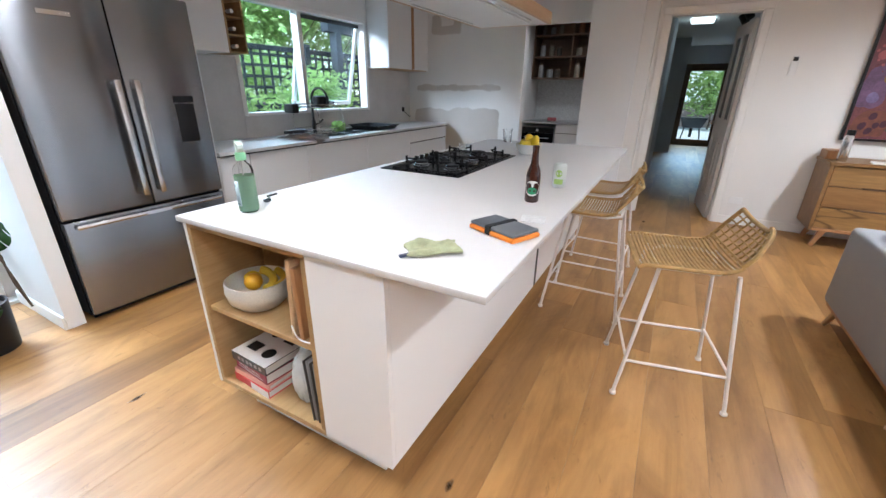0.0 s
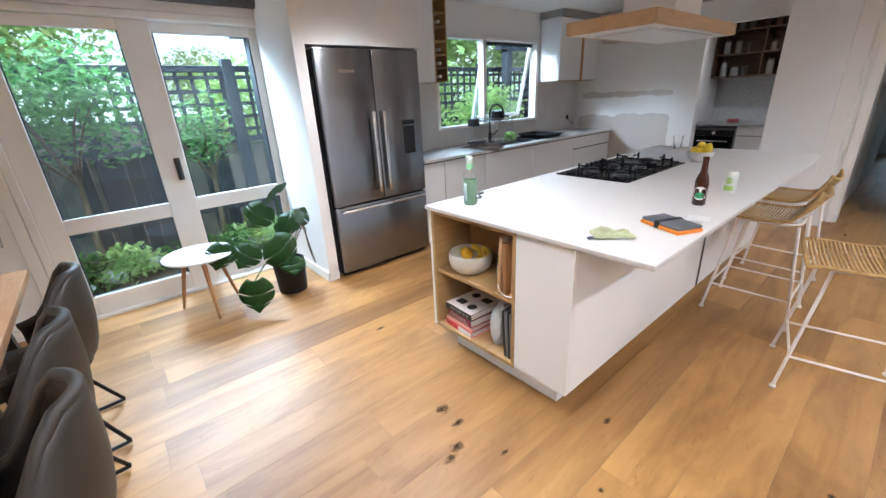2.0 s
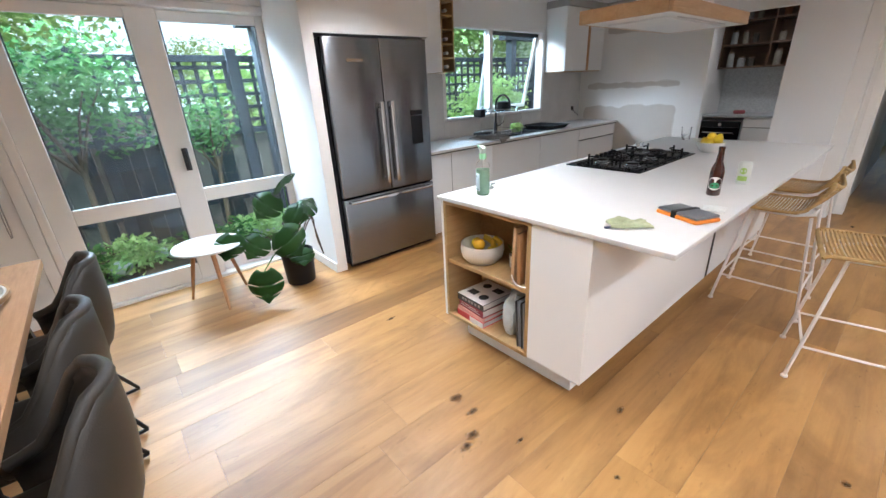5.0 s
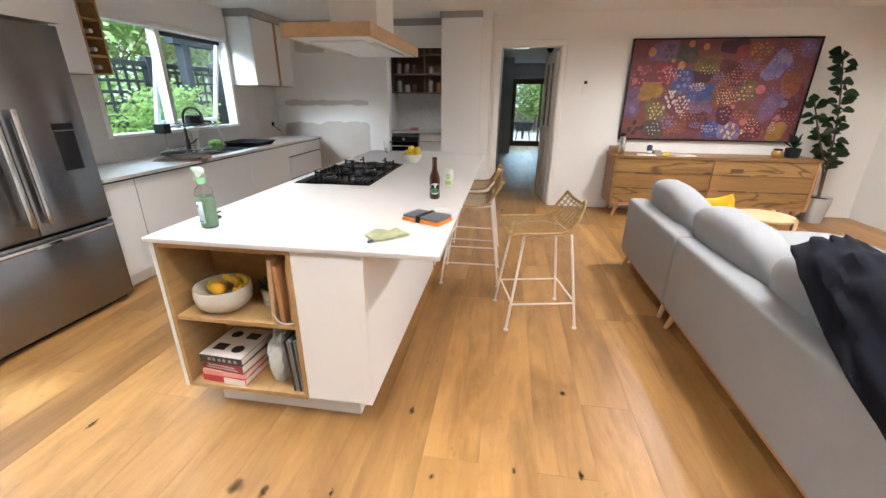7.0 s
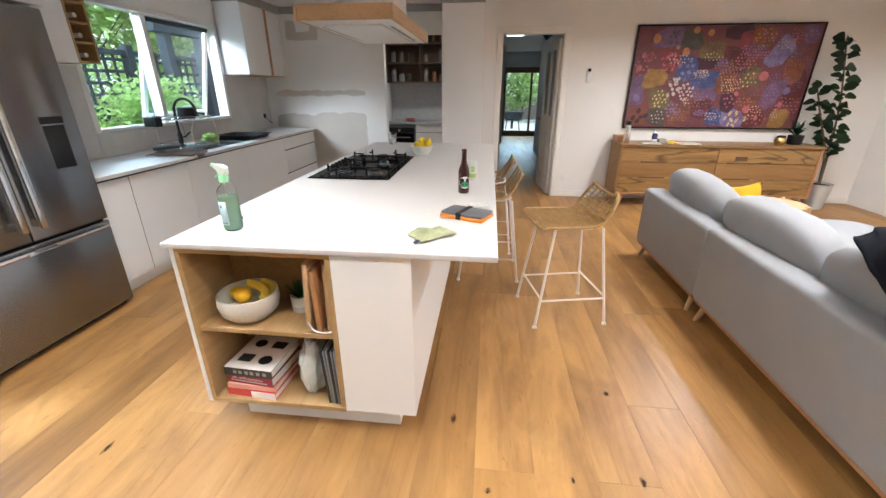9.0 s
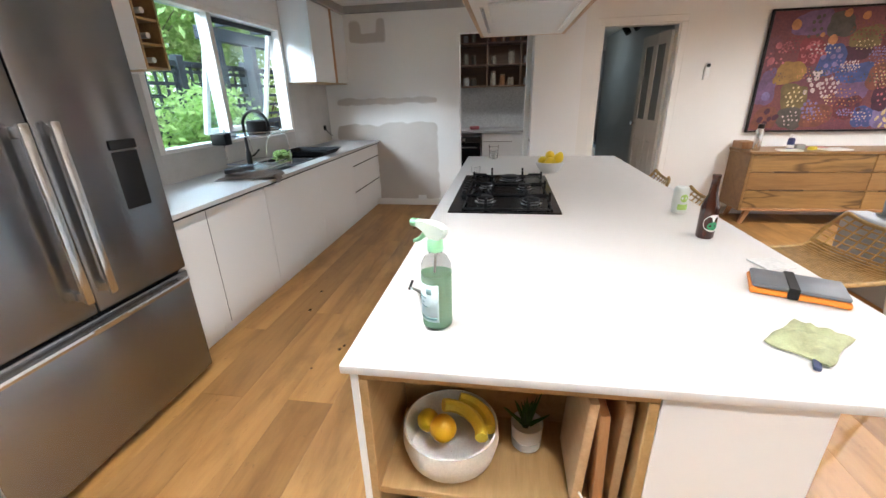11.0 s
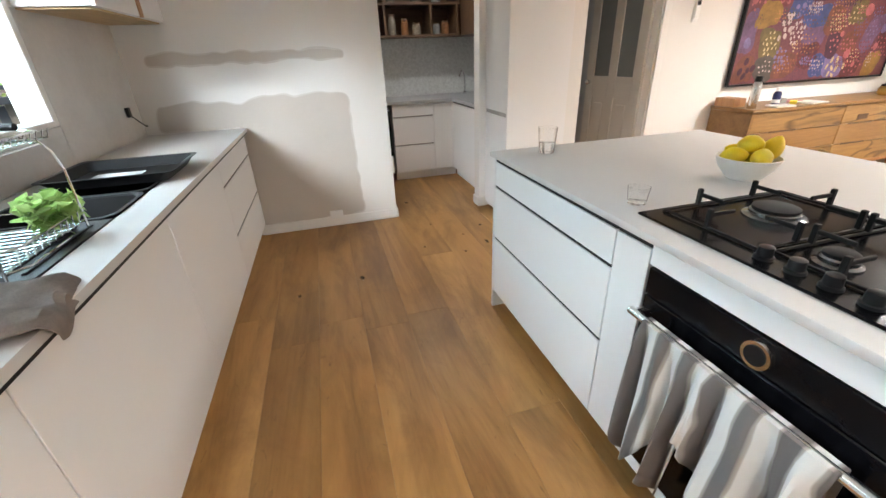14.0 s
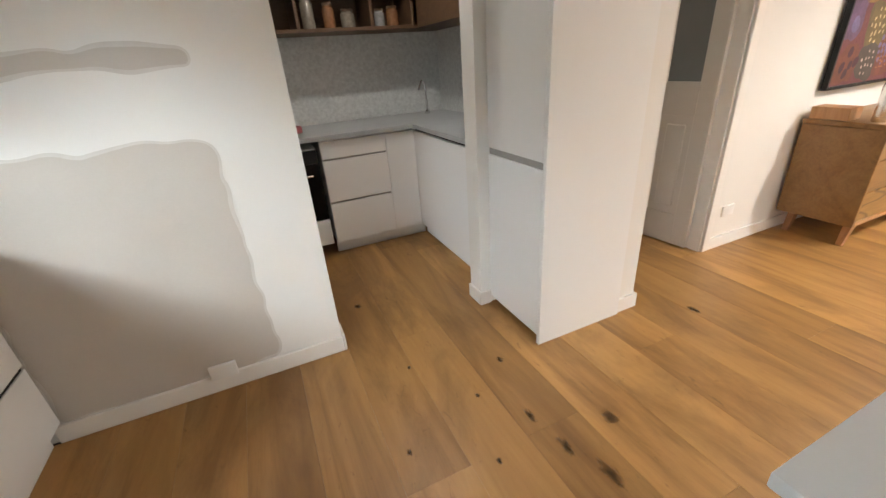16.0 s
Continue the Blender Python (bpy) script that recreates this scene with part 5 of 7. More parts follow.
part("knife_body", bx(B(), -0.03, -0.007, -0.005, 0.03, 0.007, 0.004, 0.003, 2), surface("navy_plastic", (0.03, 0.04, 0.09), 0.4), pk)

# fruit bowl with lemons
def ellipsoid(bm, c, r, tip=0.0, seg=14):
    prof = []
    for i in range(9):
        a = -math.pi / 2 + math.pi * i / 8
        prof.append((max(0.0006, math.cos(a)), math.sin(a) * (1 + tip * abs(math.sin(a)) ** 6)))
    q = Euler((c[0] * 91 % 3, c[1] * 57 % 3, c[2] * 31 % 3)).to_matrix()
    loops = [[Vector(c) + q @ Vector((r[0] * p * math.cos(2 * math.pi * k / seg), r[1] * p * math.sin(2 * math.pi * k / seg), r[2] * z)) for k in range(seg)] for p, z in prof]
    rings(bm, loops)
    return bm
FRUIT = (-0.566, 3.25)
bw = thing("fruit_bowl", pose(*FRUIT, 0.8805), "white ceramic bowl full of lemons on the island", "bowl")
part("bowl_shell", lathe(B(), [(0.05, 0), (0.056, 0.004), (0.085, 0.04), (0.098, 0.075), (0.094, 0.076), (0.08, 0.042), (0.05, 0.012), (0.001, 0.01)], 32, cap=False), CERAMIC, bw)
for i, (x, y, z) in enumerate(((0.045, 0.01, 0.075), (-0.045, 0.02, 0.076), (0.0, -0.045, 0.078), (0.01, 0.05, 0.075), (0.0, 0.005, 0.115), (0.055, -0.03, 0.10))):
    single("lemon", ellipsoid(B(), (0, 0, 0), (0.032, 0.032, 0.039), 0.25), LEMON, "ripe yellow lemon in the white bowl", "fruit", pose(FRUIT[0] + x, FRUIT[1] + y, 0.8805 + z, i * 70, i * 40, 0), "lemons in the bowl")

def tumbler(x, y, h, k, fill, label):
    bm = lathe(B(), [(0.026 * k, 0), (0.027 * k, 0.002), (0.033 * k, h), (0.0315 * k, h), (0.0255 * k, 0.010), (0.001, 0.009)], 32, cap=False)
    bm.faces.new([v for v in bm.verts if v.co.z < 0.0005])
    t = single("drinking_glass", bm, TUMBLER, label, "glass", pose(x, y, 0.8805), "drinking glasses")
    if fill:
        part("water", lathe(B(), [(0.0248 * k, 0.0105), ((0.0250 + 0.006 * fill / h) * k, fill)], 32), WATER, t, "clear water")
    return t


tumbler(-0.975, 3.90, 0.115, 1.32, 0.05, "clear tumbler with water on the island corner")
tumbler(-1.075, 3.17, 0.052, 1.0, 0, "small clear glass beside the cooktop")

# ---- things on the open shelves ----
sh1, sh2 = 0.5005, 0.1385
fb = thing("fruit_bowl", pose(-0.99, 1.15, sh1), "large speckled white stoneware bowl with fruit", "bowl")
part("bowl_shell", lathe(B(), [(0.07, 0), (0.085, 0.004), (0.115, 0.035), (0.125, 0.075), (0.122, 0.115), (0.117, 0.116), (0.118, 0.075), (0.105, 0.035), (0.07, 0.012), (0.001, 0.01)], 36, cap=False), surface("speckled_stoneware", (0.72, 0.69, 0.62), 0.5, vary=0.12, scale=160, fine=300), fb)
single("orange", ellipsoid(B(), (0, 0, 0), (0.036, 0.036, 0.035)), ORANGE, "ripe orange in the stoneware bowl", "fruit", pose(-1.01, 1.145, sh1 + 0.095))
single("lemon", ellipsoid(B(), (0, 0, 0), (0.03, 0.03, 0.037), 0.25), LEMON, "yellow lemon in the stoneware bowl", "fruit", pose(-1.055, 1.175, sh1 + 0.088, 60, 20, 0))
single("banana", tube(B(), [(0.075 * math.cos(radians(a)), 0.075 * math.sin(radians(a)), 0) for a in range(-60, 61, 12)], 0.017, 8), BANANA, "short yellow banana leaning in the bowl", "fruit", pose(-0.98, 1.125, sh1 + 0.118, 15, 8, 60))
single("banana", tube(B(), [(0.075 * math.cos(radians(a)), 0.075 * math.sin(radians(a)), 0) for a in range(-55, 61, 12)], 0.016, 8), BANANA, "short yellow banana leaning in the bowl", "fruit", pose(-0.96, 1.16, sh1 + 0.118, 10, 12, 50))
cp = thing("succulent", pose(-0.79, 1.215, sh1), "small green succulent in a two-tone pot", "plant")
pot = part("pot", lathe(B(), [(0.032, 0), (0.038, 0.004), (0.043, 0.075), (0.039, 0.075), (0.036, 0.06), (0.001, 0.06)], 22, cap=False), CERAMIC, cp, "white pot with a raw base")
part("pot_base", lathe(B(), [(0.0345, -0.0005), (0.0395, 0.004), (0.0415, 0.03), (0.0408, 0.03)], 22), CONCRETE, pot)
bm = B()
rs = random.Random(9)
for i in range(26):
    a, tilt = rs.uniform(0, 6.28), rs.uniform(0.1, 0.9)
    d = Vector((math.cos(a) * math.sin(tilt), math.sin(a) * math.sin(tilt), math.cos(tilt)))
    tube(bm, [Vector((0, 0, 0.06)) + d * 0.01, Vector((0, 0, 0.06)) + d * 0.05, Vector((0, 0, 0.062)) + d * rs.uniform(0.07, 0.10)], 0.007, 5, False, 0.001)
part("leaves", bm, FERN, cp, "spiky green leaves")
for i, (x, h, d, t) in enumerate(((-0.685, 0.30, 0.20, 3), (-0.637, 0.275, 0.21, -2), (-0.600, 0.30, 0.18, 1))):
    single("chopping_board", bx(B(), -0.012, -d / 2, 0, 0.012, d / 2, h, 0.008, 2), [OAK_BAND, LEG_WOOD, OAK_BAND][i], "upright timber chopping board in the shelf", "chopping board", pose(x, 1.145, sh1 + 0.001, 0, t, 0), "boards in the shelf")
single("paper_strap", tube(B(), bend([(-0.68, 1.04, sh1 + 0.05), (-0.66, 1.036, sh1 + 0.012), (-0.62, 1.034, sh1 + 0.005), (-0.585, 1.036, sh1 + 0.012)], 2), 0.003, 6), WHITE_PLASTIC, "thin white cord looped round the boards", "cord")

def book(w, d, h, cover, m, label, name="book"):
    b = thing(name, m, label, "book", "stacked books on the lower shelf")
    part("page_block", bx(B(), -w / 2 + 0.004, -d / 2 + 0.004, 0.003, w / 2 - 0.004, d / 2 - 0.003, h - 0.003), PAPER, b, "cream page edges", False)
    c = part("cover", bx(bx(B(), -w / 2, -d / 2, 0, w / 2, d / 2, 0.003), -w / 2, -d / 2, h - 0.003, w / 2, d / 2, h), cover, b, "", False)
    part("spine", bx(B(), -w / 2, -d / 2, 0.003, w / 2, -d / 2 + 0.004, h - 0.003), cover, b, "", False)
    return b
def cov(n, c):
    return surface(n, c, 0.4, vary=0.06)
RED, PINK, MAROON, DKGREY, CREAM = cov("red_cover", (0.55, 0.05, 0.05)), cov("pink_cover", (0.72, 0.36, 0.30)), cov("maroon_cover", (0.26, 0.02, 0.04)), cov("black_cover", (0.03, 0.03, 0.03)), cov("cream_cover", (0.75, 0.71, 0.68))
bxp, byp = -0.985, 1.17
b1 = book(0.235, 0.26, 0.035, RED, pose(bxp, byp, sh2, 0, 0, -4), "thick red cookbook with a white spine panel")
part("spine_panel", bx(B(), 0.0, -0.1312, 0.001, 0.1176, -0.1302, 0.034), CREAM, b1, "white panel on the spine", False)
b2 = book(0.23, 0.25, 0.024, PINK, pose(bxp - 0.002, byp, sh2 + 0.036, 0, 0, -2), "salmon pink hardback cookbook")
b3 = book(0.22, 0.24, 0.045, MAROON, pose(bxp + 0.002, byp, sh2 + 0.061, 0, 0, -6), "dark red cookbook with pale title lettering")
b4 = book(0.225, 0.25, 0.04, DKGREY, pose(bxp - 0.003, byp, sh2 + 0.107, 0, 0, -3), "cream cookbook with black shapes on its cover")
part("front_cover", bx(B(), -0.1115, -0.1245, 0.0402, 0.1125, 0.125, 0.041), CREAM, b4, "cream cover", False)
for x, y, r in ((-0.045, 0.06, 0.028), (0.045, -0.055, 0.03)):
    part("black_disc", lathe(B(), [(r, 0.0412), (r, 0.0417)], 28, (x, y, 0)), BLACK, b4, "black disc printed on the cover")
for x, y in ((-0.05, -0.05), (0.05, 0.06)):
    part("black_square", bx(B(), x - 0.032, y - 0.026, 0.0412, x + 0.032, y + 0.026, 0.0417), BLACK, b4, "black square printed on the cover", False)
def words(txt, size, mat, parent, m, label=""):
    c = bpy.data.curves.new("lettering", "FONT")
    c.body, c.size, c.extrude, c.align_x = txt, size, 0.0002, "CENTER"
    tmp = new("lettering", c)
    me = bpy.data.meshes.new_from_object(tmp.evaluated_get(bpy.context.evaluated_depsgraph_get()))
    bpy.data.objects.remove(tmp)
    me.materials.append(mat)
    ob = new("title", me)
    ob.parent, ob.matrix_basis = parent, m
    if label:
        ob["label"] = label
    return ob
words("the cook's companion", 0.017, PAPER, b3, pose(-0.01, -0.1206, 0.024, 90, 0, 0), "pale title lettering")
box = bx(B(), -0.095, -0.1208, 0.011, 0.085, -0.1203, 0.017)
part("author_bar", box, surface("grey_print", (0.5, 0.42, 0.42), 0.5), b3, "pale bar of small print", False)
for i, x in enumerate((-0.07, -0.045, -0.015, 0.01, 0.04, 0.07)):
    part("spine_print", bx(B(), x, -0.1258, 0.012, x + 0.016, -0.1252, 0.028), surface("grey_letters", (0.3, 0.3, 0.3), 0.5), b4, "grey bar of print", False)
# plastic bag and magazines
bag = bmesh.new()
bmesh.ops.create_icosphere(bag, subdivisions=4, radius=1.0)
for v in bag.verts:
    n = noise.noise(v.co * 2.2) + 0.5 * noise.noise(v.co * 5)
    k = 1 + 0.22 * n
    v.co = Vector((v.co.x * 0.062 * k, v.co.y * 0.10 * k, max(-0.115, v.co.z * 0.165 * k)))
single("plastic_bag", bag, surface("crumpled_plastic", (0.62, 0.66, 0.66), 0.25, vary=0.12, scale=20), "crumpled pale plastic bag on the lower shelf", "bag", pose(-0.735, 1.17, sh2 + 0.116))
for i in range(6):
    single("magazine", bx(B(), -0.0035, -0.105, 0, 0.0035, 0.105, 0.27, 0.001), [DKGREY, cov("grey_cover", (0.25, 0.26, 0.28)), cov("blue_grey_cover", (0.3, 0.34, 0.4))][i % 3], "thin magazine standing in the lower shelf", "magazine", pose(-0.632 + i * 0.0095, 1.145 + 0.004 * (i % 3), sh2 + 0.001, 0, -4 + i * 0.4, 0), "magazines in the shelf")


# ---- stools ----
def bar_stool(m, label):
    s = thing("bar_stool", m, label, "stool", "stools along the island")
    feet = ((-0.235, -0.205), (0.225, -0.205), (-0.235, 0.205), (0.225, 0.205))
    tops = ((-0.145, -0.15), (0.15, -0.15), (-0.145, 0.15), (0.15, 0.15))
    for (fx, fy), (tx, ty) in zip(feet, tops):
        leg = part("leg", tube(B(), [(fx, fy, 0.012), (tx, ty, 0.642)], 0.0085, 10), WHITE_STEEL, s)
        part("foot", lathe(B(), [(0.012, 0), (0.015, 0.003), (0.015, 0.012), (0.009, 0.018)], 14, (fx, fy, 0)), WHITE_STEEL, leg)
    def at(i, z):
        k = (z - 0.012) / 0.63
        return (feet[i][0] + (tops[i][0] - feet[i][0]) * k, feet[i][1] + (tops[i][1] - feet[i][1]) * k, z)
    for a, b, z in ((0, 1, 0.185), (2, 3, 0.185), (0, 2, 0.20), (1, 3, 0.20)):
        part("foot_rail", tube(B(), [at(a, z), at(b, z)], 0.0065, 8), WHITE_STEEL, s)
    part("seat_frame", tube(B(), bend([tops[0] + (0.642,), tops[1] + (0.642,), tops[3] + (0.642,), tops[2] + (0.642,), tops[0] + (0.642,)], 1), 0.007, 8), WHITE_STEEL, s)
    # the profile of seat and low back, front to back
    prof = [(-0.235, 0.648), (-0.22, 0.660), (-0.15, 0.660), (-0.05, 0.657), (0.04, 0.658), (0.09, 0.664), (0.135, 0.685), (0.17, 0.72), (0.20, 0.762), (0.225, 0.80), (0.232, 0.815)]
    fine = bend([(x, 0, z) for x, z in prof], 2)
    def half(i):
        k = i / (len(fine) - 1)
        return 0.215 - 0.02 * k - 0.05 * max(0, k - 0.72) / 0.28
    def cross(i):
        p, h = fine[i], half(i)
        k = i / (len(fine) - 1)
        curl = 0.012 + 0.05 * max(0, k - 0.55)
        return [(p.x - curl * 0.8 * (abs(t) ** 2) * (1 if k > 0.6 else 0), h * t, p.z + curl * abs(t) ** 2.5) for t in (-1, -0.75, -0.5, -0.25, 0, 0.25, 0.5, 0.75, 1)]
    shell = B()
    tube(shell, [cross(i)[0] for i in range(len(fine))], 0.009, 8)
    tube(shell, [cross(i)[-1] for i in range(len(fine))], 0.009, 8)
    tube(shell, cross(0), 0.009, 8)
    tube(shell, cross(len(fine) - 1), 0.010, 8)
    seat = part("seat", shell, RATTAN, s, "woven rattan seat")
    # cane rods across the seat, wider apart on the back
    length = [0]
    for a, b in zip(fine, fine[1:]):
        length.append(length[-1] + (b - a).length)
    seat_end = 0.40
    spots = [0.008 + i * 0.0160 for i in range(25)] + [0.425, 0.455, 0.485, 0.515]
    for sp_ in spots:
        if sp_ > length[-1] - 0.01:
            continue
        i = next(k for k in range(len(length) - 1) if length[k + 1] >= sp_)
        f = (sp_ - length[i]) / max(1e-6, length[i + 1] - length[i])
        pts = [Vector(a).lerp(Vector(b), f) for a, b in zip(cross(i), cross(i + 1))]
        part("cane_rod", tube(B(), pts, 0.0058 if sp_ < seat_end else 0.004, 5), RATTAN, seat)
    for t in (1, 2, 3, 4, 5, 6, 7):
        i0 = next(k for k in range(len(length)) if length[k] > 0.37)
        part("back_cane", tube(B(), [cross(i)[t] for i in range(i0, len(fine))], 0.0045, 5), RATTAN, seat)
    return s
st = bar_stool(pose(0.535, 2.205, 0, 0, 0, 12), "woven rattan bar stool on white steel legs, pulled out")
s2 = copy_thing(st, pose(0.045, 2.80, 0, 0, 0, 1))
s2["label"] = "woven rattan bar stool on white steel legs, pushed in"
s3 = copy_thing(st, pose(0.02, 3.38, 0, 0, 0, -2))
s3["label"] = "woven rattan bar stool on white steel legs, pushed in"


# ---- living room ----
def cushion(bm, c, size, puff=1.0, power=3.2, seg=18):
    """A stuffed box with swollen faces and soft corners."""
    made = bmesh.ops.create_cube(bm, size=2.0)["verts"]
    edges = list({e for v in made for e in v.link_edges})
    made = bmesh.ops.subdivide_edges(bm, edges=edges, cuts=9, use_grid_fill=True)
    for v in bm.verts:
        if v.tag:
            continue
        p = v.co
        l = (abs(p.x) ** power + abs(p.y) ** power + abs(p.z) ** power) ** (1 / power)
        d = p / l
        n = 1 + 0.02 * noise.noise(Vector(c) + d * 2.3)
        v.co = Vector(c) + Vector((d.x * size[0] / 2, d.y * size[1] / 2, d.z * size[2] / 2)) * n
        v.tag = True
    return bm

# a long sofa in two modules, its back to the kitchen, with a chaise at the far end
SX = 1.38
def sofa_module(ya, yb, far_arm, label, cushions, depth):
    s = thing("sofa", pose(SX, 0, 0), label, "sofa", "sofa modules")
    part("back_panel", bx(B(), 0.0, ya, 0.135, 0.16, yb, 0.62, 0.03, 3), SOFA, s)
    part("seat_base", bx(B(), 0.155, ya + 0.01, 0.135, depth, yb - 0.01, 0.29, 0.02, 2), SOFA, s)
    if far_arm:
        part("arm", bx(B(), 0.155, yb - 0.15, 0.135, 0.88, yb, 0.58, 0.05, 3), SOFA, s)
    part("base_rail", bx(B(), 0.02, ya + 0.02, 0.115, depth - 0.03, yb - 0.02, 0.134), LEG_WOOD, s, "", False)
    yi = yb - 0.16 if far_arm else yb
    part("seat_cushion", cushion(B(), ((0.17 + depth) / 2, (ya + yi) / 2, 0.365), (depth - 0.16, yi - ya, 0.17), power=7), SOFA, s, "pale grey seat cushion")
    for a, b in cushions:
        bm = cushion(B(), (0, 0, 0), (0.23, b - a, 0.47), power=3.6)
        for v in bm.verts:
            k = v.co.y / (b - a)
            v.co.z += max(0.0, v.co.z) * (0.22 * k - 0.25 * k * k) + 0.012 * noise.noise(Vector((v.co.y * 7, v.co.z * 7, a)))
            v.co.x += 0.012 * noise.noise(Vector((v.co.y * 5, v.co.z * 6, a + 4)))
            v.co = Matrix.Rotation(radians(-10), 4, "Y") @ v.co + Vector((0.24, (a + b) / 2, 0.595))
        part("back_cushion", bm, SOFA, s, "plump grey back cushion")
    for x, y in ((0.06, ya + 0.07), (0.06, yb - 0.10), (depth - 0.1, ya + 0.07), (depth - 0.1, yb - 0.10)):
        dx = -0.035 if x < 0.3 else 0.03
        dy = -0.02 if y < (ya + yb) / 2 else 0.02
        part("leg", tube(B(), [(x, y, 0.118), (x + dx, y + dy, 0.0)], 0.022, 12, False, 0.013), BEECH, s, "tapered pale timber leg")
    return s
sofa_module(2.25, 3.33, True, "pale grey fabric sofa module with a long chaise", [(2.41, 3.26)], 1.62)
sofa_module(0.42, 2.245, False, "pale grey fabric sofa module with plump back cushions", [(1.57, 2.42), (0.66, 1.58)], 0.92)
# yellow cushion and a dark throw
def pillow(w, h, t, n=16):
    bm = B()
    for side in (-1, 1):
        g_ = [[None] * (n + 1) for _ in range(n + 1)]
        for i in range(n + 1):
            for j in range(n + 1):
                u, v = 2 * i / n - 1, 2 * j / n - 1
                pinch = 1 - 0.09 * (1 - u * u) * abs(v) ** 2 - 0.09 * (1 - v * v) * abs(u) ** 2
                d = t / 2 * ((1 - u ** 4) * (1 - v ** 4)) ** 0.6
                g_[i][j] = bm.verts.new((side * d, u * w / 2 * pinch, v * h / 2 * pinch))
        for i in range(n):
            for j in range(n):
                bm.faces.new((g_[i][j], g_[i + 1][j], g_[i + 1][j + 1], g_[i][j + 1]))
    bmesh.ops.remove_doubles(bm, verts=bm.verts, dist=0.0005)
    return bm
bm = pillow(0.34, 0.34, 0.13)
single("scatter_cushion", bm, YELLOW, "bright yellow scatter cushion on the sofa", "cushion", pose(1.80, 2.706, 0.626, -20, 10, 0))
def throw(seed):
    bm = B()
    nu, nv = 40, 22
    line = bend([(-0.03, 0.50), (-0.035, 0.58), (-0.03, 0.67), (0.03, 0.74), (0.09, 0.86), (0.24, 0.91), (0.42, 0.86), (0.5, 0.62)], 2)
    length = len(line) - 1
    rows = []
    for i in range(nu + 1):
        k0 = i / nu
        row = []
        for j in range(nv + 1):
            u = j / nv
            lo_ = 0.02 + 0.55 * u ** 0.8
            k = (lo_ + (1 - lo_) * k0) * length
            a = int(min(k, length - 1))
            p = line[a].lerp(line[a + 1], k - a)
            n = noise.noise(Vector((i * 0.16, u * 4.5, seed))) * 0.045 + noise.noise(Vector((i * 0.4, u * 11, seed))) * 0.015
            y = 0.46 + u * 0.93 + 0.05 * noise.noise(Vector((i * 0.11, 3.0, seed)))
            row.append(bm.verts.new((p.x - abs(n) - 0.015, y, p.y + abs(n) + 0.01)))
        rows.append(row)
    for a, b in zip(rows, rows[1:]):
        for j in range(nv):
            bm.faces.new((a[j], a[j + 1], b[j + 1], b[j]))
    return bm
th = single("throw_blanket", throw(2.0), NAVY, "dark charcoal jumper thrown over the sofa back", "throw", pose(SX, 0, 0))
th.modifiers.new("thickness", "SOLIDIFY").thickness = 0.012

ct = thing("side_table", pose(2.72, 3.70, 0), "round pale timber side table behind the chaise", "table")
part("tabletop", lathe(B(), [(0.235, 0.395), (0.24, 0.40), (0.24, 0.415), (0.235, 0.42)], 40), BEECH, ct)
for i in range(4):
    a = radians(45 + 90 * i)
    part("leg", bx(B(), 0.235 * math.cos(a) - 0.02, 0.235 * math.sin(a) - 0.02, 0.0, 0.235 * math.cos(a) + 0.02, 0.235 * math.sin(a) + 0.02, 0.43, 0.008, 2), BEECH, ct)

# sideboard in feature timber
sdb = thing("sideboard", pose(0, 0, 0), "low sideboard in streaked gum timber on splayed legs", "sideboard")
ax0, ax1, ay0, ay1, az0, az1 = 1.63, 3.93, 4.97, 5.395, 0.155, 0.78
box_part("top_board", (ax0 - 0.01, ay0 - 0.012, az1 - 0.03), (ax1 + 0.01, ay1, az1), GUM_PLAIN, sdb, "", 0.004)
box_part("side_board", (ax0, ay0, az0), (ax0 + 0.028, ay1, az1 - 0.031), GUM_PLAIN, sdb, "", 0.003)
box_part("side_board", (ax1 - 0.028, ay0, az0), (ax1, ay1, az1 - 0.031), LEG_WOOD, sdb, "", 0.003)
box_part("base_board", (ax0 + 0.029, ay0, az0), (ax1 - 0.029, ay1, az0 + 0.028), LEG_WOOD, sdb, "", 0.003)
box_part("carcass", (ax0 + 0.03, ay0 + 0.03, az0 + 0.03), (ax1 - 0.03, ay1 - 0.003, az1 - 0.032), LEG_WOOD, sdb, "", 0)
mid = (ax0 + ax1) / 2
for xa, xb in ((ax0 + 0.031, mid - 0.003), (mid + 0.003, ax1 - 0.031)):
    for za, zb in ((az0 + 0.031, 0.375), (0.381, 0.567), (0.573, az1 - 0.034)):
        box_part("drawer_front", (xa, ay0 + 0.004, za), (xb, ay0 + 0.028, zb), GUM_PLAIN if 0.38 < za < 0.5 else MARRI, sdb, "", 0.003)
for x in (2.05, 3.05):
    for z in (0.375, 0.567):
        bm = bx(B(), x - 0.16, ay0 + 0.001, z - 0.006, x + 0.16, ay0 + 0.006, z + 0.010, 0.002)
        part("finger_pull", bm, WALNUT, sdb, "dark cut finger pull")
part("gum_vein", bx(B(), 2.98, ay0 + 0.001, 0.60, 3.12, ay0 + 0.006, 0.65, 0.002), WALNUT, sdb, "dark gum vein in the timber")
for x, dx in ((ax0 + 0.12, -0.05), (ax1 - 0.12, 0.05)):
    for y in (ay0 + 0.05, ay1 - 0.06):
        part("leg", tube(B(), [(x, y, az0), (x + dx, y, 0.0)], 0.034, 4, False, 0.022), LEG_WOOD, sdb, "splayed timber leg")

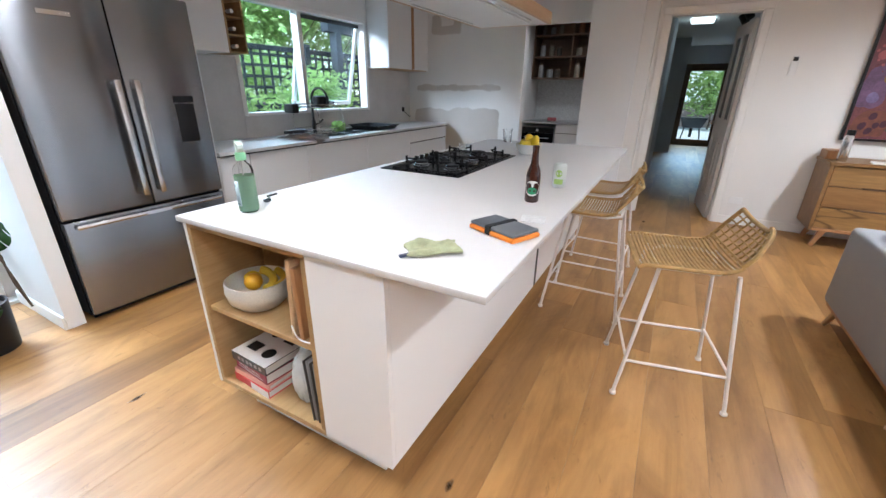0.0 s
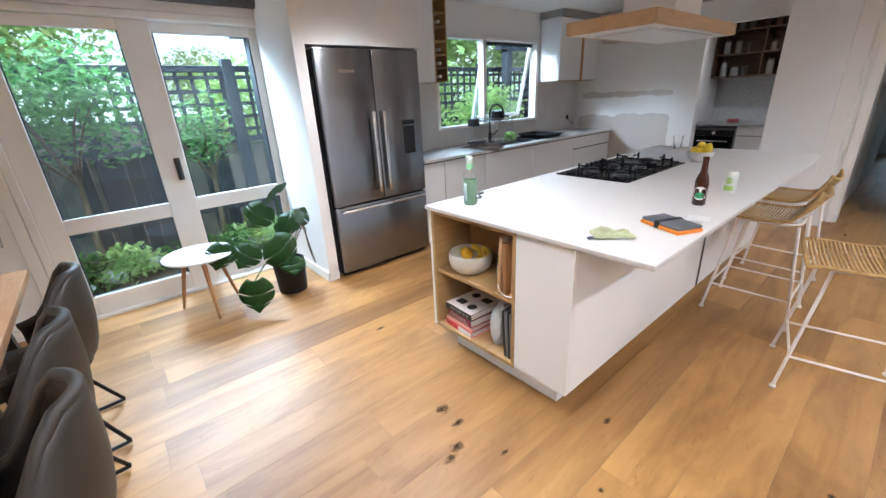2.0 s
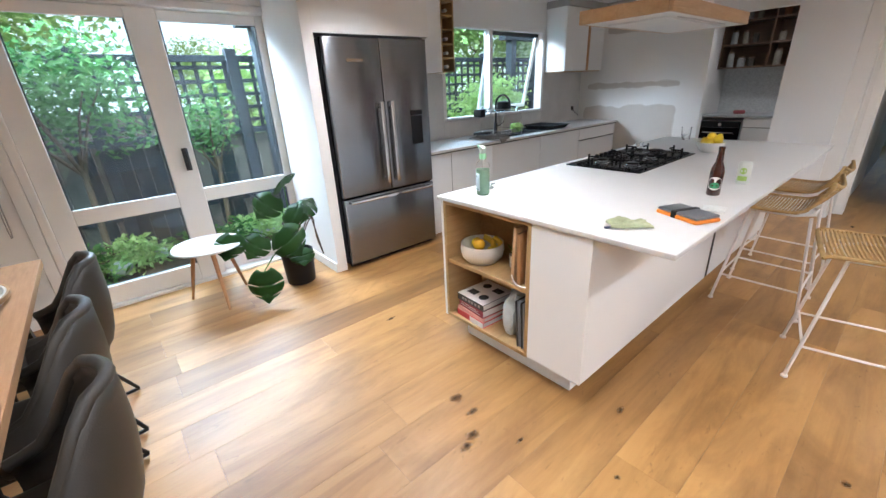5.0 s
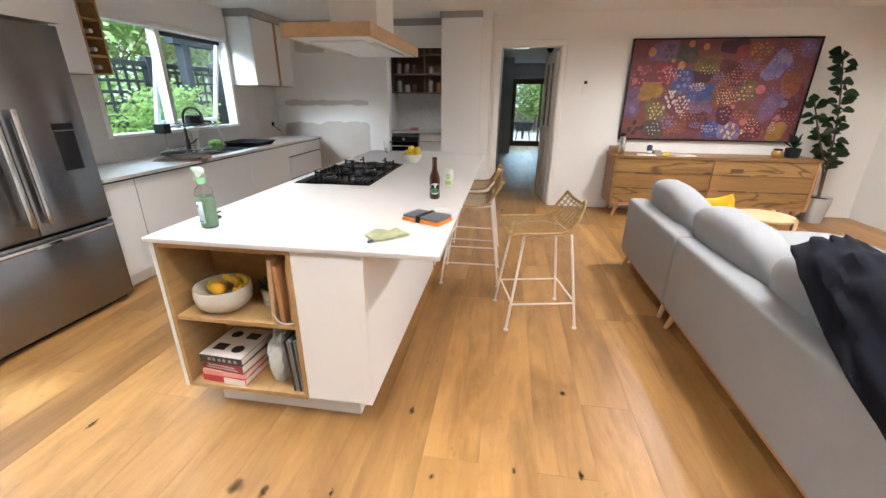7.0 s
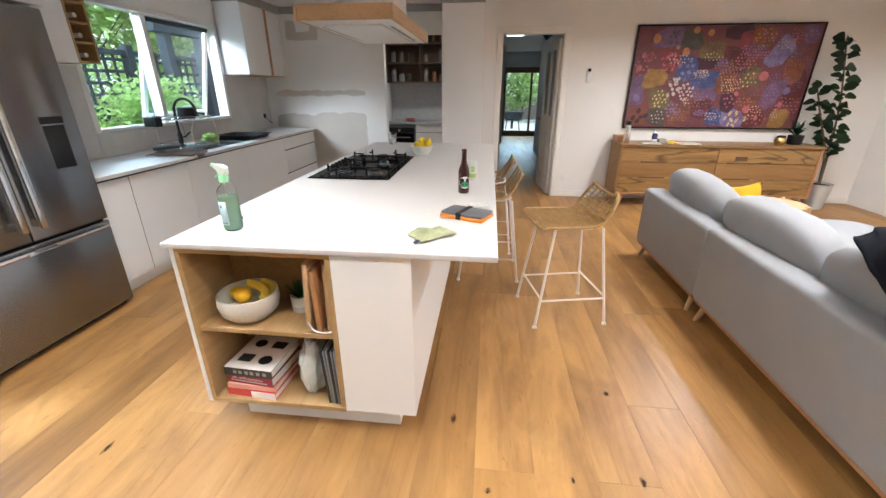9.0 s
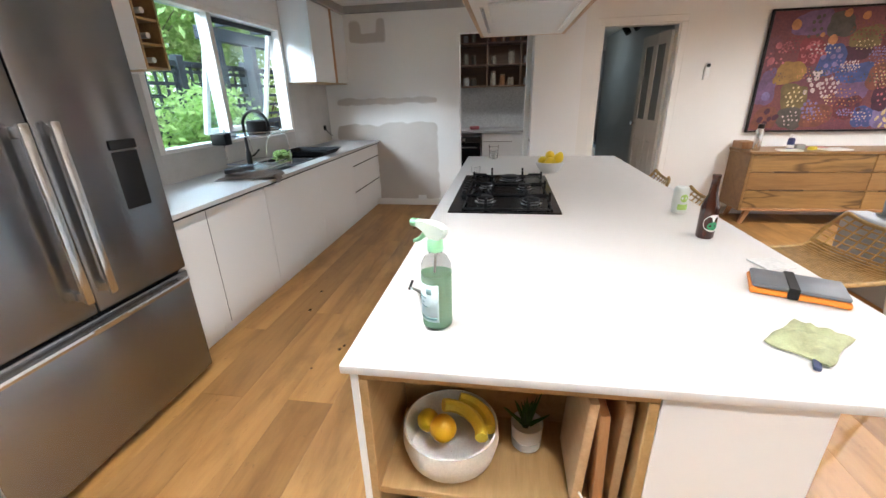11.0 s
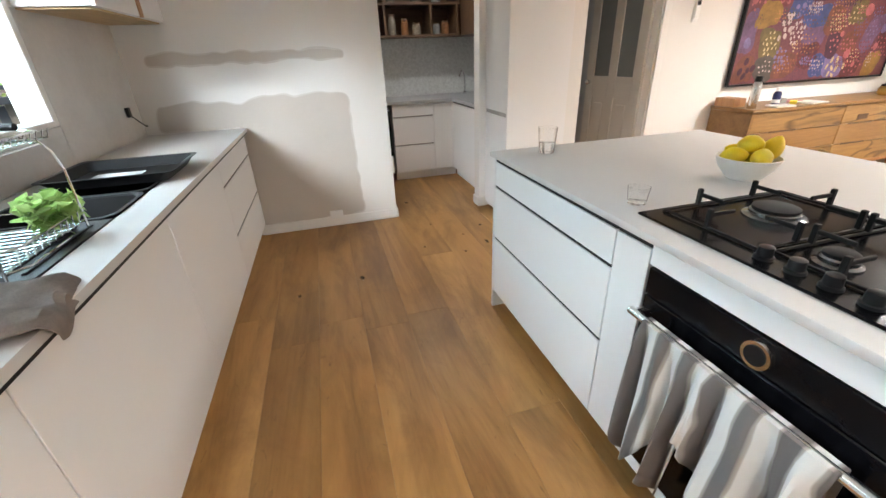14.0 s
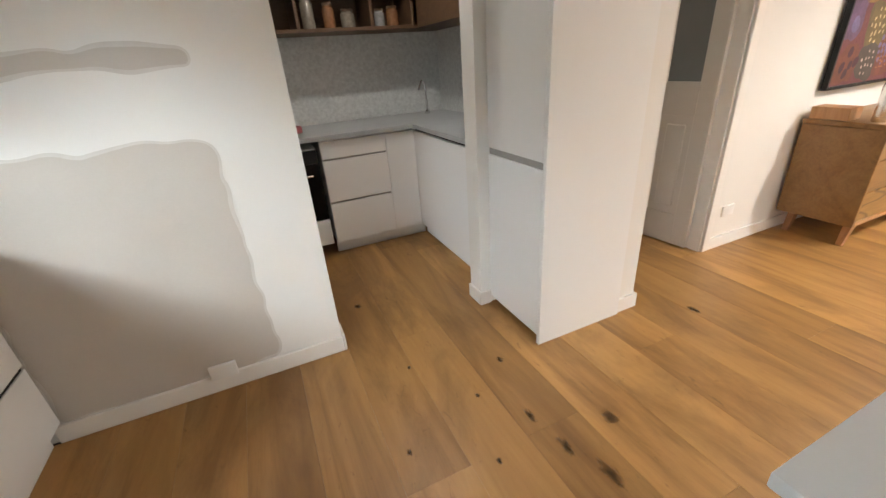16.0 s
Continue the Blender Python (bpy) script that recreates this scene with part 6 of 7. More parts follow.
# the painting
ART, ant, ap = nodes_of("dot_painting", 0.6)
v = coords(ant)
big = ant.nodes.new("ShaderNodeTexVoronoi")
big.inputs["Scale"].default_value = 4.2
warp = ant.nodes.new("ShaderNodeVectorMath")
warp.operation = "ADD"
wob = ant.nodes.new("ShaderNodeTexNoise")
wob.inputs["Scale"].default_value = 5.0
ant.links.new(v, wob.inputs["Vector"])
sc = ant.nodes.new("ShaderNodeVectorMath")
sc.operation = "SCALE"
sc.inputs["Scale"].default_value = 0.22
ant.links.new(wob.outputs["Color"], sc.inputs[0])
ant.links.new(v, warp.inputs[0])
ant.links.new(sc.outputs[0], warp.inputs[1])
ant.links.new(warp.outputs[0], big.inputs["Vector"])
sep = ant.nodes.new("ShaderNodeSeparateColor")
ant.links.new(big.outputs["Color"], sep.inputs[0])
field = ramp(ant, sep.outputs[0], [(0.0, (0.09, 0.02, 0.045)), (0.3, (0.13, 0.025, 0.035)), (0.5, (0.11, 0.035, 0.07)), (0.7, (0.16, 0.04, 0.03)), (0.9, (0.10, 0.02, 0.04))])
field = mix(ant, 0.35, field, ramp(ant, noise_node(ant, v, 3.0, 3), [(0.3, (0.09, 0.02, 0.05)), (0.7, (0.25, 0.07, 0.05))]))
nt_ = noise_node(ant, v, 60, 3)
field = mix(ant, 0.25, field, ramp(ant, nt_, [(0.3, (0.04, 0.012, 0.025)), (0.75, (0.25, 0.09, 0.07))]))
ant.links.new(field, ap.inputs["Base Color"])
bump(ant, ap, nt_, 0.4, 0.002)
art = thing("painting", pose(1.735, 5.405, 0.935), "large dark red dot painting in a thin black frame", "painting")
AW, AH = 2.07, 1.185
canvas = part("canvas", bx(B(), 0.02, -0.028, 0.02, AW - 0.02, -0.004, AH - 0.02), ART, art, "canvas of red, blue and ochre fields", False)
for lo, hi in (((0, -0.036, 0), (0.018, 0, AH)), ((AW - 0.018, -0.036, 0), (AW, 0, AH)), ((0.0185, -0.036, 0), (AW - 0.0185, 0, 0.018)), ((0.0185, -0.036, AH - 0.018), (AW - 0.0185, 0, AH))):
    box_part("frame_side", lo, hi, BLACK, art, "thin black frame", 0.002)
# patches and dots of paint
PAINTS = {}
for n, c in (("pink", (0.40, 0.11, 0.12)), ("white", (0.46, 0.36, 0.34)), ("blue", (0.045, 0.065, 0.19)), ("ochre", (0.26, 0.14, 0.03)), ("orange", (0.20, 0.06, 0.02)), ("rose", (0.19, 0.03, 0.04)), ("mauve", (0.14, 0.075, 0.15)), ("olive", (0.14, 0.10, 0.035)), ("plum", (0.055, 0.013, 0.03)), ("cream", (0.55, 0.42, 0.22)), ("rust", (0.16, 0.05, 0.03)), ("slate", (0.07, 0.06, 0.05)), ("lilac", (0.17, 0.13, 0.27)), ("peach", (0.42, 0.17, 0.06)), ("maroon", (0.10, 0.018, 0.022))):
    PAINTS[n] = surface("paint_" + n, c, 0.6, vary=0.45, scale=14, fine=90, relief=0.3)
ra = random.Random(21)
depth = [0.0286]
def blob(bm, x, z, rx, rz, n=14, jag=0.06, turn=0.0, square=2.0):
    depth[0] += 0.0000015
    p1, p2 = ra.uniform(0, 6), ra.uniform(0, 6)
    vs = []
    for i in range(n):
        a = 2 * math.pi * i / n
        c_, s_ = math.cos(a), math.sin(a)
        k = (1 + jag * math.sin(2 * a + p1) + jag * math.sin(3 * a + p2) + 0.5 * jag * math.sin(7 * a + p1)) / (abs(c_) ** square + abs(s_) ** square) ** (1 / square)
        px, pz = rx * k * c_, rz * k * s_
        vs.append(bm.verts.new((x + px * math.cos(turn) - pz * math.sin(turn), -depth[0], z + px * math.sin(turn) + pz * math.cos(turn))))
    bm.faces.new(vs)
def field(paint, u, v, hw, hh, turn=0.0):
    bm = B()
    blob(bm, u * AW, v * AH, hw * AW, hh * AH, 36, 0.08, turn, 3.5)
    part("paint_field", bm, PAINTS[paint], canvas, paint + " painted field", False)
for row_ in (("mauve", 0.19, 0.88, 0.08, 0.10), ("slate", 0.31, 0.86, 0.06, 0.09), ("plum", 0.56, 0.92, 0.07, 0.07), ("rose", 0.61, 0.83, 0.05, 0.09), ("maroon", 0.56, 0.70, 0.06, 0.09), ("maroon", 0.93, 0.42, 0.05, 0.16), ("mauve", 0.94, 0.90, 0.045, 0.08),
             ("rose", 0.21, 0.66, 0.06, 0.10), ("plum", 0.40, 0.64, 0.07, 0.06), ("olive", 0.435, 0.76, 0.07, 0.08), ("mauve", 0.05, 0.38, 0.045, 0.14), ("ochre", 0.14, 0.50, 0.065, 0.09), ("olive", 0.185, 0.29, 0.06, 0.12), ("blue", 0.31, 0.59, 0.06, 0.12), ("mauve", 0.445, 0.36, 0.07, 0.09),
             ("blue", 0.426, 0.485, 0.078, 0.08), ("rust", 0.55, 0.44, 0.06, 0.11), ("olive", 0.68, 0.51, 0.052, 0.10), ("orange", 0.694, 0.87, 0.055, 0.10), ("lilac", 0.80, 0.74, 0.055, 0.14, -0.5), ("orange", 0.895, 0.56, 0.055, 0.11), ("mauve", 0.817, 0.35, 0.05, 0.14, -0.3), ("rust", 0.69, 0.29, 0.05, 0.08),
             ("slate", 0.19, 0.12, 0.06, 0.09), ("rust", 0.075, 0.12, 0.055, 0.10), ("rust", 0.31, 0.14, 0.075, 0.09), ("maroon", 0.44, 0.20, 0.06, 0.09), ("blue", 0.526, 0.12, 0.05, 0.09), ("lilac", 0.628, 0.11, 0.065, 0.09), ("maroon", 0.75, 0.11, 0.055, 0.09), ("ochre", 0.886, 0.11, 0.05, 0.10), ("plum", 0.58, 0.27, 0.045, 0.09)):
    field(*row_)
def dots(paint, u, v, nx, nz, step, r, long=1.0):
    bm = B()
    for i in range(nx):
        for j in range(nz):
            if (i in (0, nx - 1)) and (j in (0, nz - 1)) and nx > 2 and nz > 2:
                continue
            px = u * AW + (i - (nx - 1) / 2 + 0.5 * (j % 2)) * step + ra.uniform(-0.2, 0.2) * step
            pz = v * AH + (j - (nz - 1) / 2) * step * 0.92 + ra.uniform(-0.2, 0.2) * step
            if 0.04 < px < AW - 0.05 and 0.04 < pz < AH - 0.05:
                q = r * ra.uniform(0.75, 1.1)
                blob(bm, px, pz, q, q * long, 12, 0.04, ra.uniform(-0.9, 0.9))
    tagged(part("paint_dots", bm, PAINTS[paint], canvas, paint + " painted dots", False), kind="stuff")
dots("pink", 0.21, 0.66, 4, 4, 0.062, 0.024)
dots("rose", 0.21, 0.66, 4, 4, 0.062, 0.015)
dots("lilac", 0.31, 0.58, 3, 4, 0.075, 0.024)
dots("white", 0.325, 0.37, 4, 5, 0.045, 0.015, 1.3)
dots("white", 0.25, 0.42, 2, 4, 0.062, 0.022, 1.25)
dots("lilac", 0.26, 0.20, 3, 5, 0.046, 0.017)
dots("cream", 0.185, 0.30, 4, 5, 0.048, 0.010, 1.6)
dots("cream", 0.628, 0.10, 4, 3, 0.075, 0.017, 2.2)
dots("white", 0.19, 0.12, 4, 4, 0.045, 0.010)
dots("plum", 0.075, 0.12, 3, 3, 0.07, 0.026, 1.3)
dots("plum", 0.44, 0.20, 4, 4, 0.055, 0.022)
dots("mauve", 0.05, 0.38, 3, 5, 0.045, 0.010)
dots("pink", 0.05, 0.62, 3, 5, 0.06, 0.013)
dots("cream", 0.435, 0.70, 6, 3, 0.04, 0.007)
dots("pink", 0.57, 0.44, 5, 5, 0.05, 0.010)
dots("cream", 0.66, 0.48, 4, 4, 0.05, 0.011)
dots("peach", 0.694, 0.87, 5, 5, 0.045, 0.011)
dots("lilac", 0.81, 0.37, 4, 5, 0.045, 0.009)
dots("lilac", 0.94, 0.91, 3, 2, 0.055, 0.014)
dots("pink", 0.75, 0.12, 5, 4, 0.05, 0.011)
dots("lilac", 0.525, 0.12, 4, 5, 0.045, 0.009)
dots("pink", 0.58, 0.28, 3, 4, 0.05, 0.012)
dots("slate", 0.20, 0.86, 2, 4, 0.06, 0.018)
dots("peach", 0.31, 0.13, 8, 4, 0.035, 0.006)
dots("lilac", 0.80, 0.74, 6, 8, 0.035, 0.005)
fine_work = random.Random(77)
for k in range(46):
    tone_ = fine_work.choice(("pink", "lilac", "peach", "rose", "cream", "mauve", "white", "slate", "rust", "plum"))
    dots(tone_, fine_work.uniform(0.05, 0.94), fine_work.uniform(0.07, 0.92), fine_work.randint(3, 7), fine_work.randint(3, 5), fine_work.uniform(0.026, 0.042), fine_work.uniform(0.005, 0.010), fine_work.uniform(1.0, 1.5))
bm = B()
for u, v_, r in ((0.115, 0.875, 0.045), (0.29, 0.75, 0.042), (0.325, 0.945, 0.035), (0.405, 0.92, 0.035), (0.24, 0.79, 0.02)):
    blob(bm, u * AW, v_ * AH, r, r * 1.1, 22, 0.04)
for k, (pn, u_, v_) in enumerate((("rose", 0.50, 0.80), ("pink", 0.62, 0.66), ("rust", 0.36, 0.46), ("mauve", 0.72, 0.40), ("peach", 0.55, 0.55), ("rose", 0.83, 0.56), ("pink", 0.86, 0.88), ("orange", 0.95, 0.70), ("mauve", 0.66, 0.76), ("rose", 0.12, 0.72), ("peach", 0.40, 0.29), ("pink", 0.92, 0.24), ("lilac", 0.50, 0.62), ("rose", 0.79, 0.22))):
    dots(pn, u_, v_, 5 + k % 3, 5, 0.036 + 0.004 * (k % 3), 0.008 + 0.002 * (k % 2))
tagged(part("paint_disc", bm, PAINTS["peach"], canvas, "large peach discs", False), kind="stuff")
bm = B()
for u, v_, r in ((0.745, 0.52, 0.052), (0.695, 0.20, 0.042), (0.875, 0.245, 0.032), (0.62, 0.35, 0.025), (0.06, 0.72, 0.03), (0.76, 0.115, 0.025), (0.04, 0.60, 0.035)):
    blob(bm, u * AW, v_ * AH, r, r * 1.05, 22, 0.04)
tagged(part("paint_disc", bm, PAINTS["pink"], canvas, "large pale pink discs", False), kind="stuff")
bm = B()
for u, v_, r in ((0.055, 0.31, 0.042), (0.89, 0.38, 0.04)):
    blob(bm, u * AW, v_ * AH, r, r * 1.1, 22, 0.04)
tagged(part("paint_disc", bm, PAINTS["lilac"], canvas, "lilac discs", False), kind="stuff")

# thermostat
tm = thing("thermostat", pose(1.235, 5.405, 1.57), "small white air conditioner remote in a wall holder", "remote")
part("holder", bx(B(), -0.03, 0.0, -0.085, 0.03, 0.014, 0.03, 0.004, 2), WHITE_PLASTIC, tm)
part("remote", bx(B(), -0.026, -0.012, -0.06, 0.026, -0.0005, 0.085, 0.005, 2), WHITE_PLASTIC, tm)
part("display", bx(B(), -0.019, -0.0135, 0.04, 0.019, -0.0122, 0.075), BLACK, tm, "dark display", False)
ou = thing("power_outlet", pose(1.09, 5.405, 0.26), "white double power outlet on the wall", "socket")
part("outlet_plate", bx(B(), -0.058, 0.0, -0.036, 0.058, 0.013, 0.036, 0.004, 2), WHITE_PLASTIC, ou)

# things on the sideboard
single("timber_box", bx(B(), -0.07, -0.1, 0, 0.07, 0.1, 0.075, 0.004), LEG_WOOD, "small plain timber box on the sideboard", "box", pose(1.70, 5.27, az1 + 0.0005))
tp = az1 + 0.0005
tf = thing("thermos", pose(1.71, 5.06, tp), "brushed steel thermos flask on the sideboard", "flask")
part("flask_body", lathe(B(), [(0.034, 0), (0.036, 0.004), (0.036, 0.20), (0.028, 0.22)], 24), STEEL_BRIGHT, tf)
part("flask_cap", lathe(B(), [(0.029, 0.221), (0.029, 0.26), (0.025, 0.265)], 20), BLACK, tf, "dark cap")
vb = thing("supplement_bottle", pose(2.06, 5.12, tp), "small navy bottle with a white cap", "bottle")
part("bottle_body", lathe(B(), [(0.03, 0), (0.032, 0.004), (0.032, 0.10), (0.02, 0.12)], 20), surface("navy_bottle", (0.015, 0.02, 0.09), 0.3), vb)
part("cap", lathe(B(), [(0.02, 0.1205), (0.02, 0.15), (0.017, 0.153)], 18), WHITE_PLASTIC, vb)
part("label", lathe(B(), [(0.0325, 0.02), (0.0325, 0.05)], 20, cap=False), PAPER, vb, "pale label band")
for i, (x, y, w, d, h, c, rot) in enumerate(((2.16, 5.15, 0.09, 0.06, 0.05, (0.3, 0.28, 0.26), 10), (2.26, 5.1, 0.07, 0.05, 0.03, (0.75, 0.6, 0.05), 30), (2.0, 5.02, 0.2, 0.12, 0.015, (0.7, 0.68, 0.64), -8), (2.45, 5.08, 0.24, 0.17, 0.012, (0.72, 0.7, 0.66), 6), (2.36, 5.2, 0.16, 0.1, 0.02, (0.45, 0.2, 0.2), -15))):
    single("paper_clutter" if h < 0.02 else "small_box", bx(B(), -w / 2, -d / 2, 0, w / 2, d / 2, h, 0.002), surface("clutter_card_%s" % "abcde"[i], c, 0.6, vary=0.1), "small %s lying on the sideboard" % ("loose paper" if h < 0.02 else "coloured carton"), "paper" if h < 0.02 else "carton", pose(x, y, tp, 0, 0, rot))
kd = thing("candle_jar", pose(3.52, 5.13, tp), "brass and black candle jar on the sideboard", "candle")
part("jar_body", lathe(B(), [(0.045, 0), (0.06, 0.02), (0.06, 0.06), (0.045, 0.085)], 24), surface("brass", (0.55, 0.38, 0.14), 0.3, 1.0), kd)
part("jar_lid", lathe(B(), [(0.046, 0.0855), (0.046, 0.10), (0.03, 0.105)], 24), BLACK, kd)
pp = thing("potted_plant", pose(3.70, 5.16, tp), "small dark pot with a leafy green plant", "plant")
part("pot", lathe(B(), [(0.06, 0), (0.075, 0.01), (0.08, 0.11), (0.072, 0.11), (0.068, 0.09), (0.001, 0.09)], 24, cap=False), BLACK, pp, "black pot")
def leaf_blade(bm, base, tip, width, sag=0.0, n=6, normal=(0, 0, 1)):
    base, tip = Vector(base), Vector(tip)
    d = tip - base
    side = d.cross(Vector(normal))
    if side.length < 1e-5:
        side = Vector((1, 0, 0))
    side.normalize()
    up = side.cross(d).normalized()
    prev = None
    for i in range(n + 1):
        k = i / n
        w = width * math.sin(math.pi * min(1, k * 0.92 + 0.06)) ** 0.8 * (0.75 + 0.5 * k if k < 0.75 else 1.1 - 0.9 * (k - 0.75))
        p = base + d * k - Vector((0, 0, sag * k * k))
        row = [bm.verts.new(p - side * w * 0.5 + up * w * 0.12), bm.verts.new(p), bm.verts.new(p + side * w * 0.5 + up * w * 0.12)]
        if prev:
            bm.faces.new((prev[0], prev[1], row[1], row[0]))
            bm.faces.new((prev[1], prev[2], row[2], row[1]))
        prev = row
rp = random.Random(31)
bm = B()
for i in range(16):
    a, t = rp.uniform(0, 6.28), rp.uniform(0.2, 1.0)
    d = Vector((math.cos(a) * math.sin(t), math.sin(a) * math.sin(t) * 0.7, math.cos(t)))
    leaf_blade(bm, Vector((0, 0, 0.09)) + d * 0.03, Vector((0, 0, 0.09)) + d * rp.uniform(0.14, 0.26), 0.05, 0.03)
part("leaves", bm, FIDDLE, pp, "dark green leaves")

# fiddle-leaf fig in the corner
PX, PY = 4.13, 5.15
fig = thing("fiddle_leaf_fig", pose(PX, PY, 0), "tall fiddle-leaf fig in a pale concrete pot", "plant")
part("pot", lathe(B(), [(0.095, 0), (0.105, 0.005), (0.142, 0.315), (0.13, 0.315), (0.126, 0.29), (0.001, 0.29)], 32, cap=False), CONCRETE, fig, "pale concrete pot")
part("soil", lathe(B(), [(0.124, 0.282), (0.124, 0.294)], 24), SOIL, fig)
stems = [bend([(0.0, 0, 0.3), (-0.03, 0.02, 0.7), (-0.22, 0.0, 1.05), (-0.36, 0.02, 1.42)], 2), bend([(0.02, 0.02, 0.3), (0.0, 0.03, 0.8), (-0.08, 0.0, 1.3), (-0.24, 0.0, 1.93)], 2)]
for s_ in stems:
    part("stem", tube(B(), s_, 0.014, 8, False, 0.007), BARK, fig)
bm = B()
rp = random.Random(5)
for s_, z0, n in ((stems[0], 0.62, 34), (stems[1], 0.66, 52)):
    for i in range(n):
        k = (i + rp.random()) / n
        z = z0 + (s_[-1].z - z0) * k
        p = min(s_, key=lambda q: abs(q.z - z))
        a = i * 2.4 + rp.uniform(-0.4, 0.4)
        t = rp.uniform(0.15, 0.85)
        d = Vector((math.cos(a) * math.cos(t), math.sin(a) * math.cos(t) * 0.8, math.sin(t)))
        base = Vector((p.x, p.y, z)) + d * 0.03
        leaf_blade(bm, base, base + d * rp.uniform(0.10, 0.17), rp.uniform(0.075, 0.115), rp.uniform(0.02, 0.07), 8, (rp.uniform(-0.8, 0.3), -0.9, rp.uniform(0.1, 0.9)))
part("leaves", bm, FIDDLE, fig, "dark green fiddle-shaped leaves")

# white architrave of an opening in the east wall
de = tagged(new("door_3"), "white painted door and frame in the side wall", "door", "", "structure")
for lo, hi in (((XE - 0.018, 4.80, 0), (XE - 0.001, 4.87, 2.1)), ((XE - 0.018, 3.93, 0), (XE - 0.001, 4.0, 2.1)), ((XE - 0.018, 4.0, 2.04), (XE - 0.001, 4.80, 2.1))):
    box_part("architrave", lo, hi, TRIM, de, "", 0.003)
box_part("door_leaf", (XE - 0.012, 4.0, 0.01), (XE - 0.001, 4.80, 2.04), TRIM, de, "", 0.002)

# frame of the unseen east opening, added with its fill lamp
we = tagged(new("window_2"), "wide white framed window, unseen, added for fill daylight", "window", "", "structure")
for lo, hi in (((XE, -2.399, 0.401), (XE + 0.1, -2.34, 2.099)), ((XE, 2.34, 0.401), (XE + 0.1, 2.399, 2.099)), ((XE, -2.34, 0.401), (XE + 0.1, 2.34, 0.46)), ((XE, -2.34, 2.04), (XE + 0.1, 2.34, 2.099))):
    box_part("window_frame", lo, hi, TRIM, we, "", 0.003)
# ---- dining place ----
dt = thing("dining_table", pose(0, 0, 0), "long knotty timber dining table", "table")
TX0, TX1, TY0, TY1 = -2.23, -0.05, -1.69, -0.735
for i in range(4):
    a = TY0 + (TY1 - TY0) * i / 4
    b = TY0 + (TY1 - TY0) * (i + 1) / 4
    box_part("tabletop_board", (TX0, a + 0.0006, 0.705), (TX1, b - 0.0006, 0.74), TABLE_WOOD, dt, "", 0.002)
for x in (TX0 + 0.18, TX1 - 0.18):
    for s in (-1, 1):
        part("leg", tube(B(), [(x, (TY0 + TY1) / 2 + s * 0.32, 0.70), (x, (TY0 + TY1) / 2 + s * 0.37, 0.0)], 0.035, 4, False, 0.028), BLACK, dt, "black steel leg")
    box_part("cross_rail", (x - 0.02, TY0 + 0.14, 0.66), (x + 0.02, TY1 - 0.14, 0.70), BLACK, dt, "black steel rail", 0.002)

def shell_chair(m):
    c = thing("dining_chair", m, "grey-brown leather tub chair on a black sled base", "chair", "chairs along the dining table")
    # rows go up from the seat's middle to the back's rim
    def row(k):
        pts = []
        for i in range(19):
            t = -1 + 2 * i / 18
            a = t * radians(98)
            rx, ry = 0.212, 0.21
            if k <= 0.45:
                f = k / 0.45
                x = rx * f * math.sin(a)
                y = -0.01 - ry * f * math.cos(a)
                z = 0.425 + 0.035 * f ** 3
            else:
                f = (k - 0.45) / 0.55
                fall = min(1.0, max(0.0, (abs(a) - radians(30)) / radians(54)))
                rim = 0.125 + 0.245 * (1 - fall * fall * (3 - 2 * fall)) - 0.04 * max(0.0, abs(a) - radians(80))
                belly = 0.022 * math.sin(math.pi * f)
                x = (rx + belly - 0.03 * f * f) * math.sin(a)
                y = -0.01 - (ry + belly + 0.035 * f * f * max(0, math.cos(a))) * math.cos(a)
                z = 0.46 + rim * f
            pts.append((x, y, z))
        return pts
    bm = B()
    rings(bm, [row(k / 16) for k in range(1, 17)], False)
    sh_ = part("shell", bm, LEATHER, c, "wrapped leather shell")
    md = sh_.modifiers.new("thickness", "SOLIDIFY")
    md.thickness, md.offset = 0.03, 0.0
    part("seat_pad", cushion(B(), (0, 0.01, 0.445), (0.40, 0.43, 0.075), power=4), LEATHER, c)
    part("piped_rim", tube(B(), row(1.0), 0.0175, 10), LEATHER, sh_)
    for s in (-1, 1):
        x = 0.19 * s
        part("sled_leg", tube(B(), bend([(0.12 * s, 0.15, 0.415), (x, 0.19, 0.30), (x, 0.22, 0.012), (x, -0.225, 0.012), (x, -0.215, 0.03), (0.13 * s, -0.04, 0.40), (0.12 * s, -0.02, 0.415)], 2), 0.009, 8), BLACK, c, "black steel sled leg")
    part("cross_bar", tube(B(), [(-0.14, -0.14, 0.405), (0.14, -0.14, 0.405)], 0.008, 8), BLACK, c)
    part("cross_bar", tube(B(), [(-0.14, 0.14, 0.405), (0.14, 0.14, 0.405)], 0.008, 8), BLACK, c)
    return c
# seats face the table (towards -y), backs to the kitchen
c1 = shell_chair(pose(-1.72, -0.775, 0, 0, 0, 180))
copy_thing(c1, pose(-1.18, -0.80, 0, 0, 0, 177))
copy_thing(c1, pose(-0.67, -0.765, 0, 0, 0, 182))

